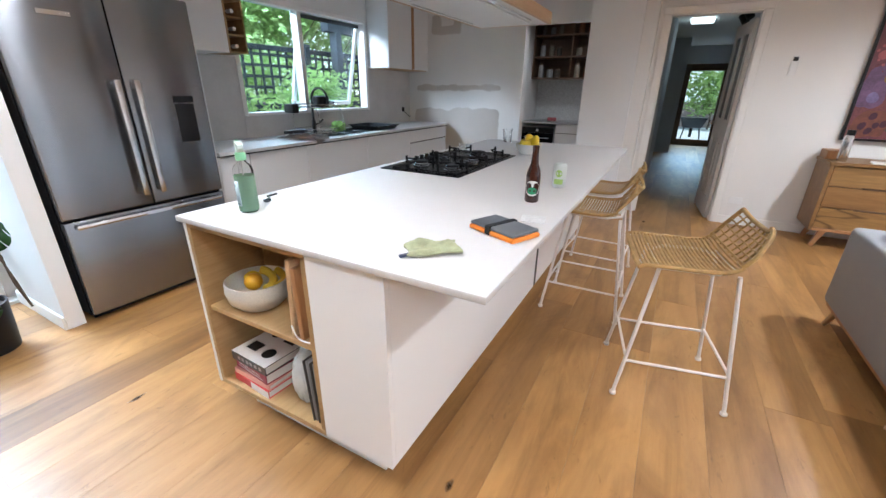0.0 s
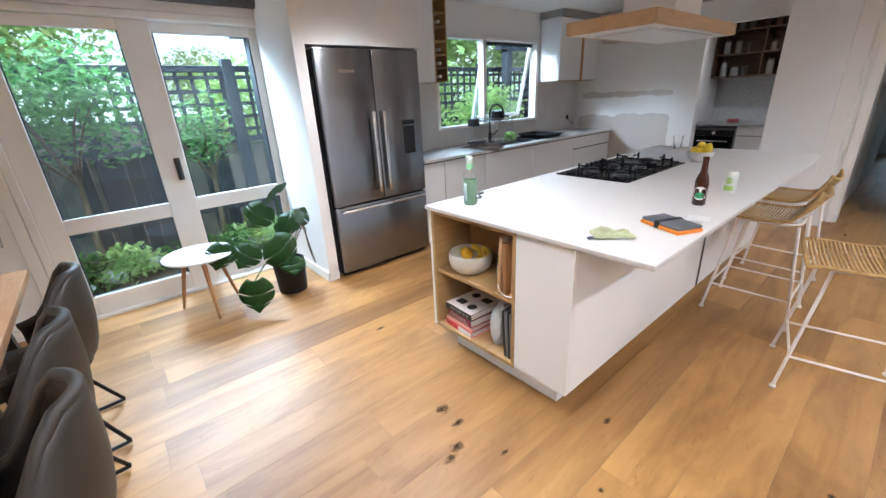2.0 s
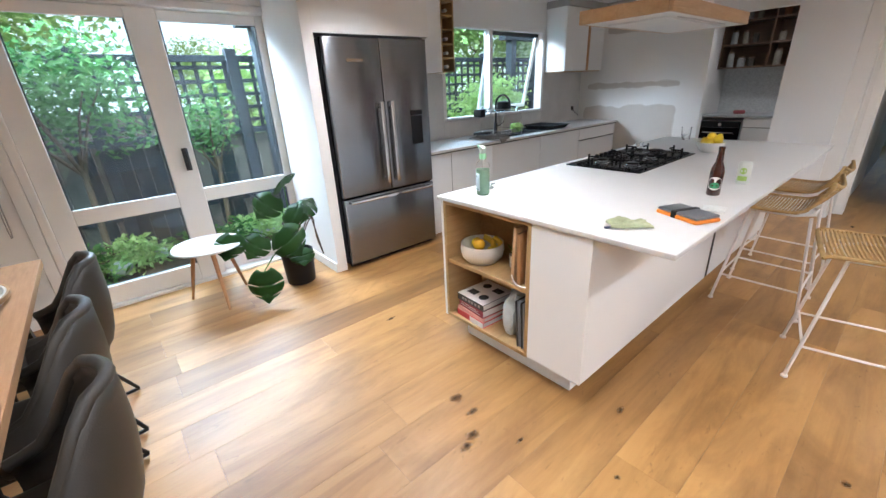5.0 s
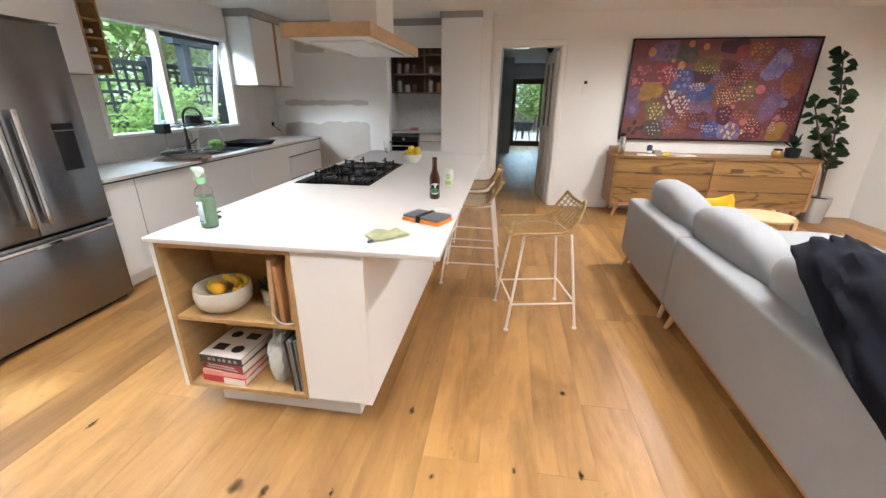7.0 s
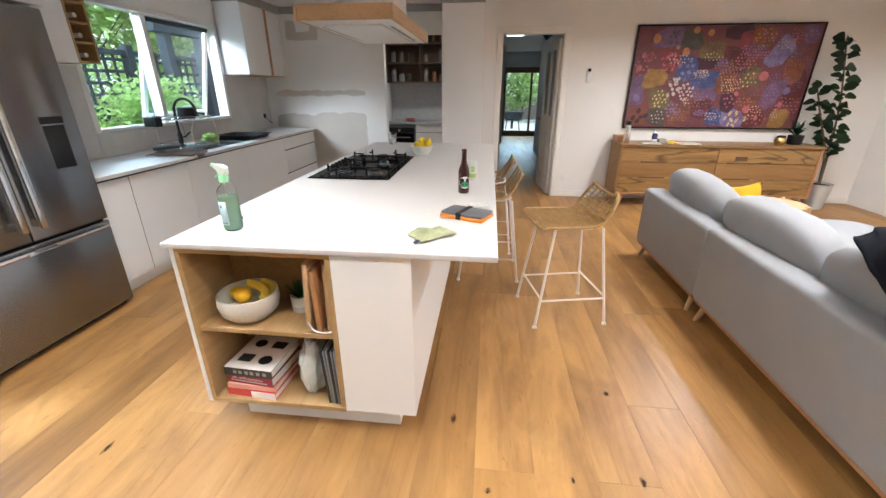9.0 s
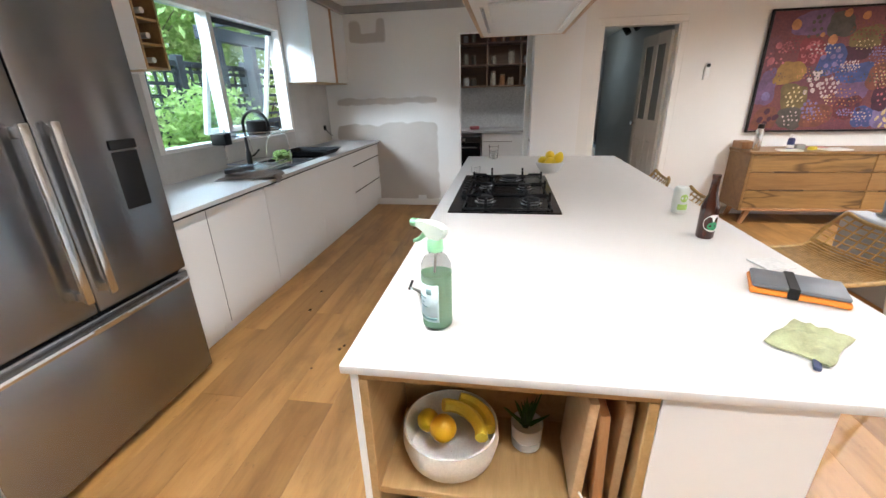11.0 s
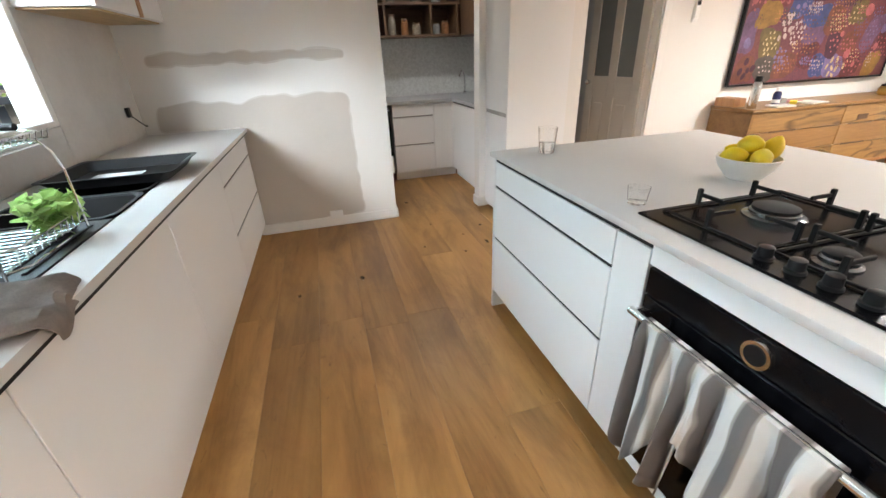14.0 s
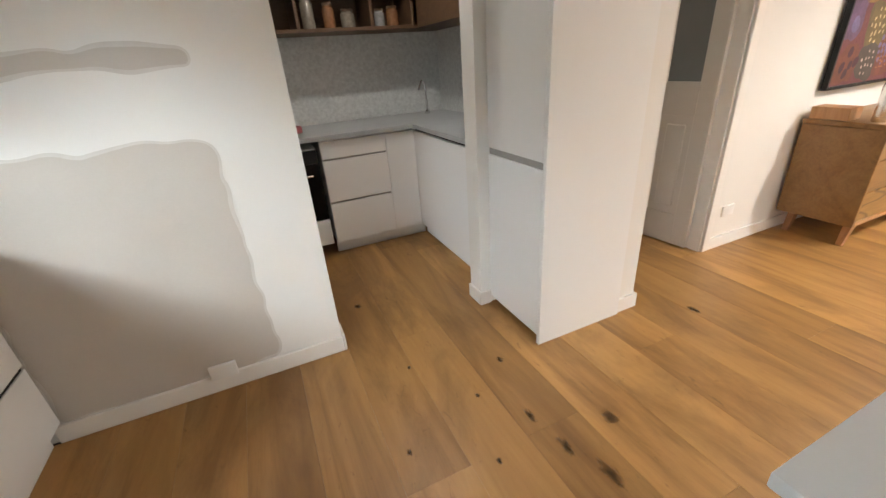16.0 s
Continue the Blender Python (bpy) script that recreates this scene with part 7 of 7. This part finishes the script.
# tray with glasses on the table
tr = thing("serving_tray", pose(-1.72, -1.03, 0.741), "round white tray with a timber rim", "tray")
part("tray_base", lathe(B(), [(0.001, 0.004), (0.21, 0.004), (0.22, 0.03), (0.228, 0.03), (0.218, 0.0), (0.001, 0.0)], 44, cap=False), CERAMIC, tr)
part("tray_rim", lathe(B(), [(0.2285, 0.012), (0.236, 0.014), (0.236, 0.031), (0.2285, 0.032)], 44, cap=False), OAK_BAND, tr, "timber rim")
for x, y, h in ((-1.72, -0.95, 0.12), (-1.80, -1.03, 0.10), (-1.64, -1.02, 0.11)):
    single("drinking_glass", lathe(B(), [(0.028, 0.0), (0.03, 0.002), (0.035, h), (0.033, h), (0.027, 0.01), (0.001, 0.009)], 20, cap=False), TUMBLER, "clear glass standing on the tray", "glass", pose(x, y, 0.7465), "glasses on the tray")
single("black_stopper", lathe(B(), [(0.03, 0), (0.036, 0.008), (0.034, 0.025), (0.02, 0.03)], 20), BLACK, "small round black puck on the table", "puck", pose(-1.32, -0.85, 0.7405))

# white side table by the sliding doors
wt = thing("side_table", pose(-2.74, 0.06, 0), "white round side table on three timber legs", "table")
part("tabletop", lathe(B(), [(0.225, 0.435), (0.238, 0.44), (0.24, 0.448), (0.235, 0.455)], 44), JOINERY, wt, "white round top")
for a in (229, -2, 118):
    a = radians(a)
    part("leg", tube(B(), [(0.12 * math.cos(a), 0.12 * math.sin(a), 0.436), (0.235 * math.cos(a), 0.235 * math.sin(a), 0.0)], 0.018, 12, False, 0.010), LEG_WOOD, wt, "turned timber leg")

# monstera
mo = thing("monstera", pose(-2.60, 0.64, 0), "monstera with split leaves in a black pot", "plant")
part("pot", lathe(B(), [(0.105, 0), (0.112, 0.005), (0.128, 0.27), (0.117, 0.27), (0.113, 0.24), (0.001, 0.24)], 32, cap=False), BLACK, mo, "matt black pot")
part("soil", lathe(B(), [(0.112, 0.232), (0.112, 0.243)], 22), SOIL, mo)
def split_leaf(bm, at, aim, normal, size):
    """A heart-shaped leaf cut by deep notches from its edge."""
    at, aim, normal = Vector(at), Vector(aim).normalized(), Vector(normal)
    side = aim.cross(normal).normalized()
    up = side.cross(aim).normalized()
    mids = [at + aim * size * (k / 8) + up * (-0.10 * size * (k / 8) ** 2) for k in range(-1, 9)]
    for s in (-1, 1):
        for k in range(9):
            t0, t1 = k / 9, (k + 1) / 9
            def edge(t):
                return 0.52 * size * math.sin(math.pi * (t * 0.93 + 0.07)) ** 0.6
            for sub in range(2):
                ta, tb = (t0, t0 + 0.066) if sub == 0 else (t0 + 0.066, t1)
                wa, wb = (edge(ta), edge(tb)) if sub == 0 or k not in (3, 6) else (edge(ta) * 0.8, edge(tb) * 0.8)
                def mid_at(t):
                    f = t * 8 + 1
                    i = min(int(f), 8)
                    return mids[i].lerp(mids[min(i + 1, 9)], f - i)
                pa, pb = mid_at(ta), mid_at(tb)
                sweep = aim * (-0.10 * size)
                q1 = pa + side * s * wa * 0.5 + up * 0.06 * wa + sweep * 0.2
                q2 = pb + side * s * wb * 0.5 + up * 0.06 * wb + sweep * 0.2
                r1 = pa + side * s * wa - up * 0.10 * wa + sweep
                r2 = pb + side * s * wb - up * 0.10 * wb + sweep
                v_ = [bm.verts.new(p) for p in (pa, pb, q2, q1, r2, r1)]
                bm.faces.new((v_[0], v_[1], v_[2], v_[3]))
                bm.faces.new((v_[3], v_[2], v_[4], v_[5]))
LEAVES = [((0.0, 0.0, 0.80), (0.5, -0.2, 0.3), (0.8, -0.4, 0.6), 0.22), ((-0.05, -0.07, 0.72), (0.2, -0.6, -0.4), (0.8, -0.2, 0.5), 0.22), ((0.12, -0.13, 0.50), (0.6, 0.1, -0.4), (0.7, -0.6, 0.5), 0.27),
          ((0.02, -0.03, 0.60), (0.5, 0.3, -0.1), (0.8, -0.3, 0.5), 0.20), ((0.02, -0.24, 0.45), (0.3, -0.7, -0.5), (0.7, -0.3, 0.5), 0.2),
          ((-0.05, -0.42, 0.50), (0.35, -0.35, -0.4), (0.7, -0.3, 0.6), 0.21), ((0.22, -0.33, 0.26), (0.3, -0.15, -0.8), (0.8, -0.4, 0.3), 0.24), ((0.02, 0.10, 0.56), (-0.2, 0.5, 0.4), (0.7, 0, 0.7), 0.17), ((0.16, -0.02, 0.33), (0.7, -0.2, -0.3), (0.6, -0.2, 0.8), 0.18)]
for at_, aim_, nrm_, size_ in LEAVES:
    bm = B()
    split_leaf(bm, at_, aim_, nrm_, size_)
    bmesh.ops.remove_doubles(bm, verts=bm.verts, dist=0.0008)
    lf = part("leaf", bm, MONSTERA, mo, "glossy split leaf")
    md = lf.modifiers.new("thickness", "SOLIDIFY")
    md.thickness = 0.0015
    base = Vector((0.03 * at_[0], 0.03 * at_[1], 0.24))
    part("petiole", tube(B(), bend([base, base.lerp(Vector(at_), 0.5) + Vector((0, 0, 0.12)), Vector(at_)], 2), 0.007, 6, False, 0.004), FERN, lf, "green stalk")
for k in (0, 1):
    part("aerial_root", tube(B(), bend([(0.0, 0.02, 0.28), (0.10, 0.12 + 0.03 * k, 0.6), (0.05, 0.16, 0.46 - 0.1 * k), (0.08, 0.19, 0.2)], 2), 0.005, 6), BARK, mo, "pale brown aerial root")

# ---- hall ----
# unseen fixture, built alike for inferred downlights and added fill beams
def downlight(x, y, z):
    d = thing("downlight", pose(x, y, z), "small round recessed downlight, unseen, of the inferred and added lamps", "downlight", "ceiling downlights")
    part("trim_ring", lathe(B(), [(0.036, -0.001), (0.045, -0.006), (0.046, -0.0005)], 24, cap=False), WHITE_PLASTIC, d)
    part("diffuser", lathe(B(), [(0.035, -0.003), (0.035, -0.001)], 24), GLOW, d, "glowing diffuser")
for dx, dy, _ in DOWNLIGHTS_AND_FILL:
    downlight(dx, dy, CEIL)
downlight(-0.9, 6.2, CEIL)
hl = thing("hall_light", pose(0.45, 8.6, 2.42), "square flush ceiling light in the hall", "ceiling light")
part("diffuser", bx(B(), -0.16, -0.16, -0.05, 0.16, 0.16, -0.001, 0.01, 2), lit("hall_diffuser", (0.85, 1.0, 0.95), 4), hl)
tl = thing("track_light", pose(0.90, 7.6, 2.42), "black ceiling track light with two spot heads", "track light")
part("track", bx(B(), -0.015, -0.5, -0.03, 0.015, 0.5, -0.001, 0.002), BLACK, tl)
for yy in (-0.35, 0.15):
    hdp = part("spot_head", tube(B(), [(0, yy, -0.10), (0.06, yy - 0.05, -0.2)], 0.045, 16), BLACK, tl, "black spot head")
    part("arm", tube(B(), [(0, yy, -0.03), (0, yy, -0.11)], 0.008, 8), BLACK, hdp)
# barrow and chairs out in the back yard
yb_ = thing("wheelbarrow", pose(0.85, 15.2, 0), "dark wheelbarrow standing in the back yard", "wheelbarrow")
bm = B()
rings(bm, [[(-0.25, -0.15, 0.32), (0.25, -0.15, 0.32), (0.25, 0.2, 0.32), (-0.25, 0.2, 0.32)], [(-0.36, -0.3, 0.62), (0.36, -0.3, 0.62), (0.36, 0.4, 0.62), (-0.36, 0.4, 0.62)]])
part("tray", bm, BLACK, yb_)
part("wheel", tube(B(), [(-0.04, 0.35, 0.18), (0.04, 0.35, 0.18)], 0.18, 20), BLACK, yb_)
for s in (-1, 1):
    part("leg", tube(B(), [(0.2 * s, -0.1, 0.33), (0.25 * s, -0.2, 0.0)], 0.02, 8), CHARCOAL, yb_)

# ---- garden ----
GZ = -0.12
g = structure("ground", [((-400, -400, -0.6), (400, 400, GZ - 0.02))], SOIL, "dark garden soil and ground", "ground")
structure("pavement", [((-4.1, -3.5, GZ - 0.02), (XW - T - 0.001, 7.5, GZ))], PAVING, "grey concrete paving beside the house", "paving")
structure("pavement_back", [((-3, 13.25, GZ - 0.02), (6, 22, GZ))], PALE_PAVING, "pale concrete paving of the back yard", "paving")
structure("backdrop", [((-70.5, -90, -1), (-70, 120, 45)), ((-60, 80, -1), (60, 80.5, 30))], PALE_SKY, "pale overcast sky low beyond the trees", "sky")
fn = thing("fence", pose(-5.15, 0, GZ - 0.02), "dark paling fence topped with square trellis", "fence")
for i in range(9):
    y = -2.9 + i * 1.45 - 0.3
    part("post", bx(B(), -0.05, y - 0.06, 0, 0.06, y + 0.06, 2.12, 0.004), FENCE, fn)
for z in (0.35, 1.16, 1.98):
    part("rail", bx(B(), -0.035, -3.6, z, 0.035, 8.6, z + 0.07, 0.003), FENCE, fn)
rf = random.Random(3)
for i in range(80):
    y = -3.6 + i * 0.152
    part("paling", bx(B(), -0.055, y, 0.02, -0.036, y + 0.144, 1.15 + rf.uniform(-0.01, 0.01), 0.001), OLD_FENCE if rf.random() < 0.35 else FENCE, fn)
for i in range(66):
    y = -3.3 + i * 0.155
    part("trellis_slat", bx(B(), 0.0, y, 1.22, 0.012, y + 0.042, 1.98), FENCE, fn, smooth=False)
for j in range(5):
    z = 1.30 + j * 0.15
    part("trellis_slat", bx(B(), 0.0125, -3.4, z, 0.0245, 8.5, z + 0.042), FENCE, fn, smooth=False)
pg = thing("pergola", pose(0, 0, GZ), "charcoal timber pergola over the side path", "pergola")
for y in (1.42, 5.95, 6.75):
    part("post", bx(B(), -4.95, y - 0.07, 0, -4.81, y + 0.07, 2.3, 0.004), FENCE, pg)
for ya, yb in ((1.2, 2.9), (5.7, 8.4)):
    part("beam", bx(B(), -4.96, ya, 2.3, -4.80, yb, 2.46, 0.004), FENCE, pg)
for y in (1.42, 2.42, 5.95, 6.75, 7.8):
    part("rafter", bx(B(), -4.8, y - 0.025, 2.46, XW - T - 0.02, y + 0.025, 2.58, 0.003), FENCE, pg)
part("brace", tube(B(), [(-4.88, 1.42, 1.95), (-4.2, 1.42, 2.5)], 0.045, 4), FENCE, pg)

def shrub(name, x, y, z, r, n, leaf, mat, label, trunk=0.0, seed=1, category="shrub"):
    s = thing(name, pose(x, y, z), label, category, "garden planting")
    rng = random.Random(seed)
    if trunk:
        bm = B()
        tube(bm, bend([(0, 0, 0), (0.03, 0.02, trunk * 0.5), (0.0, 0.05, trunk)], 2), 0.035, 8, False, 0.02)
        for k in range(6):
            a = rng.uniform(0, 6.28)
            tube(bm, bend([(0, 0.04, trunk * 0.8), (r[0] * 0.4 * math.cos(a), r[1] * 0.4 * math.sin(a), trunk + r[2] * 0.4), (r[0] * 0.8 * math.cos(a), r[1] * 0.8 * math.sin(a), trunk + r[2] * 0.9)], 1), 0.016, 6, False, 0.005)
        part("trunk", bm, BARK, s)
    bm = B()
    for k in range(7):
        c = (rng.uniform(-0.5, 0.5) * r[0], rng.uniform(-0.5, 0.5) * r[1], trunk + r[2] * (0.8 + rng.uniform(-0.45, 0.45)))
        leafy(bm, rng, n // 7, c, (r[0] * 0.62, r[1] * 0.62, r[2] * 0.62), leaf)
    part("crown", bm, mat, s, "loose leafy crown", False)
    return s
shrub("small_tree", -4.65, -0.55, GZ, (0.55, 0.85, 0.6), 2600, 0.07, SHRUB, "small garden tree with pale flowers before the fence", 1.15, 2, "tree")
shrub("small_tree", -4.75, 0.62, GZ, (0.4, 0.4, 0.45), 800, 0.065, SHRUB, "slim young garden tree by the trellis", 0.95, 6, "tree")
shrub("small_tree", -4.6, 3.55, GZ, (0.5, 0.9, 0.5), 2000, 0.085, BRIGHT_LEAF, "bushy green shrub outside the kitchen window", 0.55, 3, "tree")
shrub("small_tree", -4.6, 5.0, GZ, (0.42, 1.0, 0.62), 3000, 0.08, BRIGHT_LEAF, "bushy green shrub along the fence", 0.7, 4, "tree")
shrub("small_tree", -4.6, 2.2, GZ, (0.45, 0.6, 0.5), 1000, 0.08, SHRUB, "bushy green shrub along the fence", 0.6, 9, "tree")
for i, (x, y) in enumerate(((-4.5, -1.6), (-4.45, -0.9), (-4.5, -0.25), (-4.4, 0.35), (-4.5, 0.95), (-4.45, 1.6), (-4.5, 2.6), (-4.5, 4.4))):
    shrub("ground_cover", x, y, GZ - 0.02, (0.36, 0.42, 0.20), 620, 0.075, FERN if i % 2 else BRIGHT_LEAF, "low leafy ground cover in the garden bed", 0.0, 20 + i, "plant")
for i, (x, y, z, s_) in enumerate(((-9.0, -1.6, GZ, 0.95), (-24, 4.6, GZ, 1.1), (-8.0, 7.2, GZ, 1.2), (-9.0, 10.0, GZ, 1.6), (-11.5, 13.5, GZ, 1.9), (-7.6, 13.0, GZ, 1.5), (-12.5, -6.5, GZ, 1.2))):
    shrub("tree", x, y, z, (1.9 * s_, 2.1 * s_, 1.6 * s_), 5200, 0.15, BRIGHT_LEAF, "leafy green tree beyond the fence", 1.4 * s_, 40 + i, "tree")
for i, (x, y) in enumerate(((-17, 8.5), (-16, 13.5), (-15, 19), (-12.5, 24))):
    shrub("tree", x, y, GZ, (2.6, 3.4, 3.6), 4200, 0.34, BRIGHT_LEAF, "dense pale green tree far beyond the fence", 1.2, 120 + i, "tree")
for i, y in enumerate((1.6, 3.4, 5.2, 7.0, 8.8)):
    shrub("hedge", -6.1, y, GZ, (0.5, 1.0, 0.75), 1500, 0.10, BRIGHT_LEAF, "leafy green hedge behind the fence", 0.95, 80 + i, "hedge")
for i, (x, y) in enumerate(((-0.8, 20.5), (1.6, 21), (4.0, 20))):
    shrub("tree", x, y, GZ, (1.5, 1.2, 1.5), 1800, 0.2, BRIGHT_LEAF, "leafy green tree at the end of the back yard", 0.7, 60 + i, "tree")
bm = B()
rr = random.Random(8)
for i in range(26):
    x, y, r_ = rr.uniform(-4.75, -4.2), rr.uniform(-2, 2.4), rr.uniform(0.05, 0.13)
    k = bmesh.ops.create_icosphere(bm, subdivisions=2, radius=r_, matrix=Matrix.Translation((x, y, GZ + r_ * 0.4)))["verts"]
    for v in k:
        v.co += v.co.normalized() * 0.0 + Vector((0, 0, -0.3 * (v.co.z - GZ))) + 0.02 * Vector(noise.noise_vector(v.co * 9))
tagged(part("garden_stones", bm, CONCRETE), "rounded grey stones in the garden bed", "stones", "", "stuff")


# ---- floor boards ----
fl = structure("floor", [((XW - T, YS - T, -0.11), (XE + T, 13.25, -0.0125))], CHARCOAL, "wide oak plank floor with knots and mixed tones", "floor")
PITCH = 0.24
rb = random.Random(12)
def plank(x0, x1, y0, y1):
    bm = bx(B(), 0, 0, -0.012, x1 - x0 - 0.0005, y1 - y0 - 0.0005, 0.0)
    top = [e for e in bm.edges if all(v.co.z > -0.001 for v in e.verts)]
    bmesh.ops.bevel(bm, geom=top, offset=0.0007, segments=1, affect="EDGES")
    ob = part("plank", bm, OAK_FLOOR, fl, smooth=False)
    ob.location = (x0, y0, 0)
row = 0
x = -1.675 - PITCH * 7
while x < XE:
    xa, xb = max(x, XW), min(x + PITCH, XE)
    if xb - xa > 0.02:
        y = YS - rb.uniform(0, 1.9)
        end = 13.1 if (xa < 1.3 and xb > -1.95) else 5.61
        while y < end:
            l = rb.choice((1.9, 2.2, 2.2, 1.5))
            ya, yb2 = max(y, YS), min(y + l, end)
            if yb2 - ya > 0.02:
                plank(xa, xb, ya, yb2)
            y += l
    x += PITCH
    row += 1


# dark knots and cracks that stand out in single boards
KNOT, knt, kp = nodes_of("dark_knot", 0.7)
kvec = coords(knt)
klen = knt.nodes.new("ShaderNodeVectorMath")
klen.operation = "LENGTH"
knt.links.new(kvec, klen.inputs[0])
kadd = knt.nodes.new("ShaderNodeMath")
kadd.operation, kadd.inputs[1].default_value = "MULTIPLY_ADD", 1.1
kshift = coords(knt, (1, 1, 1), True)
knt.links.new(noise_node(knt, kshift, 2.4, 4, 0.65), kadd.inputs[0])
knt.links.new(klen.outputs["Value"], kadd.inputs[2])
knt.links.new(ramp(knt, kadd.outputs[0], [(0.45, (0.045, 0.022, 0.010)), (0.8, (0.12, 0.058, 0.021)), (1.1, (0.22, 0.11, 0.038))]), kp.inputs["Base Color"])
kclear = knt.nodes.new("ShaderNodeBsdfTransparent")
kmix = knt.nodes.new("ShaderNodeMixShader")
kfade = knt.nodes.new("ShaderNodeMapRange")
kfade.inputs["From Min"].default_value, kfade.inputs["From Max"].default_value = 0.38, 1.15
kp.inputs["Specular IOR Level"].default_value = 0.2
knt.links.new(kadd.outputs[0], kfade.inputs[0])
knt.links.new(kfade.outputs[0], kmix.inputs[0])
knt.links.new(kp.outputs[0], kmix.inputs[1])
knt.links.new(kclear.outputs[0], kmix.inputs[2])
knt.links.new(kmix.outputs[0], knt.nodes["Material Output"].inputs[0])
for i, (kx, ky, kr, kl) in enumerate(((-0.69, 0.645, 0.045, 1.3), (-0.57, 0.64, 0.025, 2.4), (-0.445, 0.48, 0.028, 1.8), (-0.31, 0.675, 0.014, 2.5), (0.06, 0.81, 0.016, 1.4), (0.645, 1.396, 0.022, 1.2), (0.08, 0.63, 0.024, 2.0), (-1.55, 0.83, 0.02, 2.5),
                                    (-2.216, 2.68, 0.02, 1.5), (-2.26, 2.965, 0.018, 1.5), (-1.875, 4.59, 0.026, 1.6), (-2.27, 4.49, 0.016, 2.0), (-0.63, 4.69, 0.04, 1.2), (-1.02, 5.03, 0.014, 1.3), (-1.3, 5.97, 0.025, 1.6), (-1.215, 5.33, 0.014, 1.3), (0.27, 5.0, 0.025, 2.2), (-1.805, 2.29, 0.016, 1.6), (0.66, 0.91, 0.018, 2.2), (-0.47, 0.545, 0.036, 1.5), (0.39, 0.89, 0.012, 2.0), (-0.10, 1.15, 0.02, 2.0), (-0.82, 5.17, 0.02, 1.6), (-0.89, 4.84, 0.022, 2.6), (-0.86, 4.67, 0.026, 2.4), (-0.80, 4.52, 0.034, 2.2), (-1.37, 4.91, 0.014, 1.6), (-1.10, 4.73, 0.016, 1.4), (-1.82, 2.25, 0.018, 1.5), (-1.91, 2.06, 0.011, 1.4))):
    kr *= 1.2
    bm = B()
    rings(bm, [[(f * math.cos(2 * math.pi * a / 20), f * math.sin(2 * math.pi * a / 20), z) for a in range(20)] for f, z in ((1.0, 0.0002), (0.5, 0.0004), (0.05, 0.0004))])
    ob = part("knot", bm, KNOT, fl)
    ob.matrix_basis = Matrix.Translation((kx, ky, 0)) @ Matrix.Diagonal((kr, kr * kl, 1, 1))
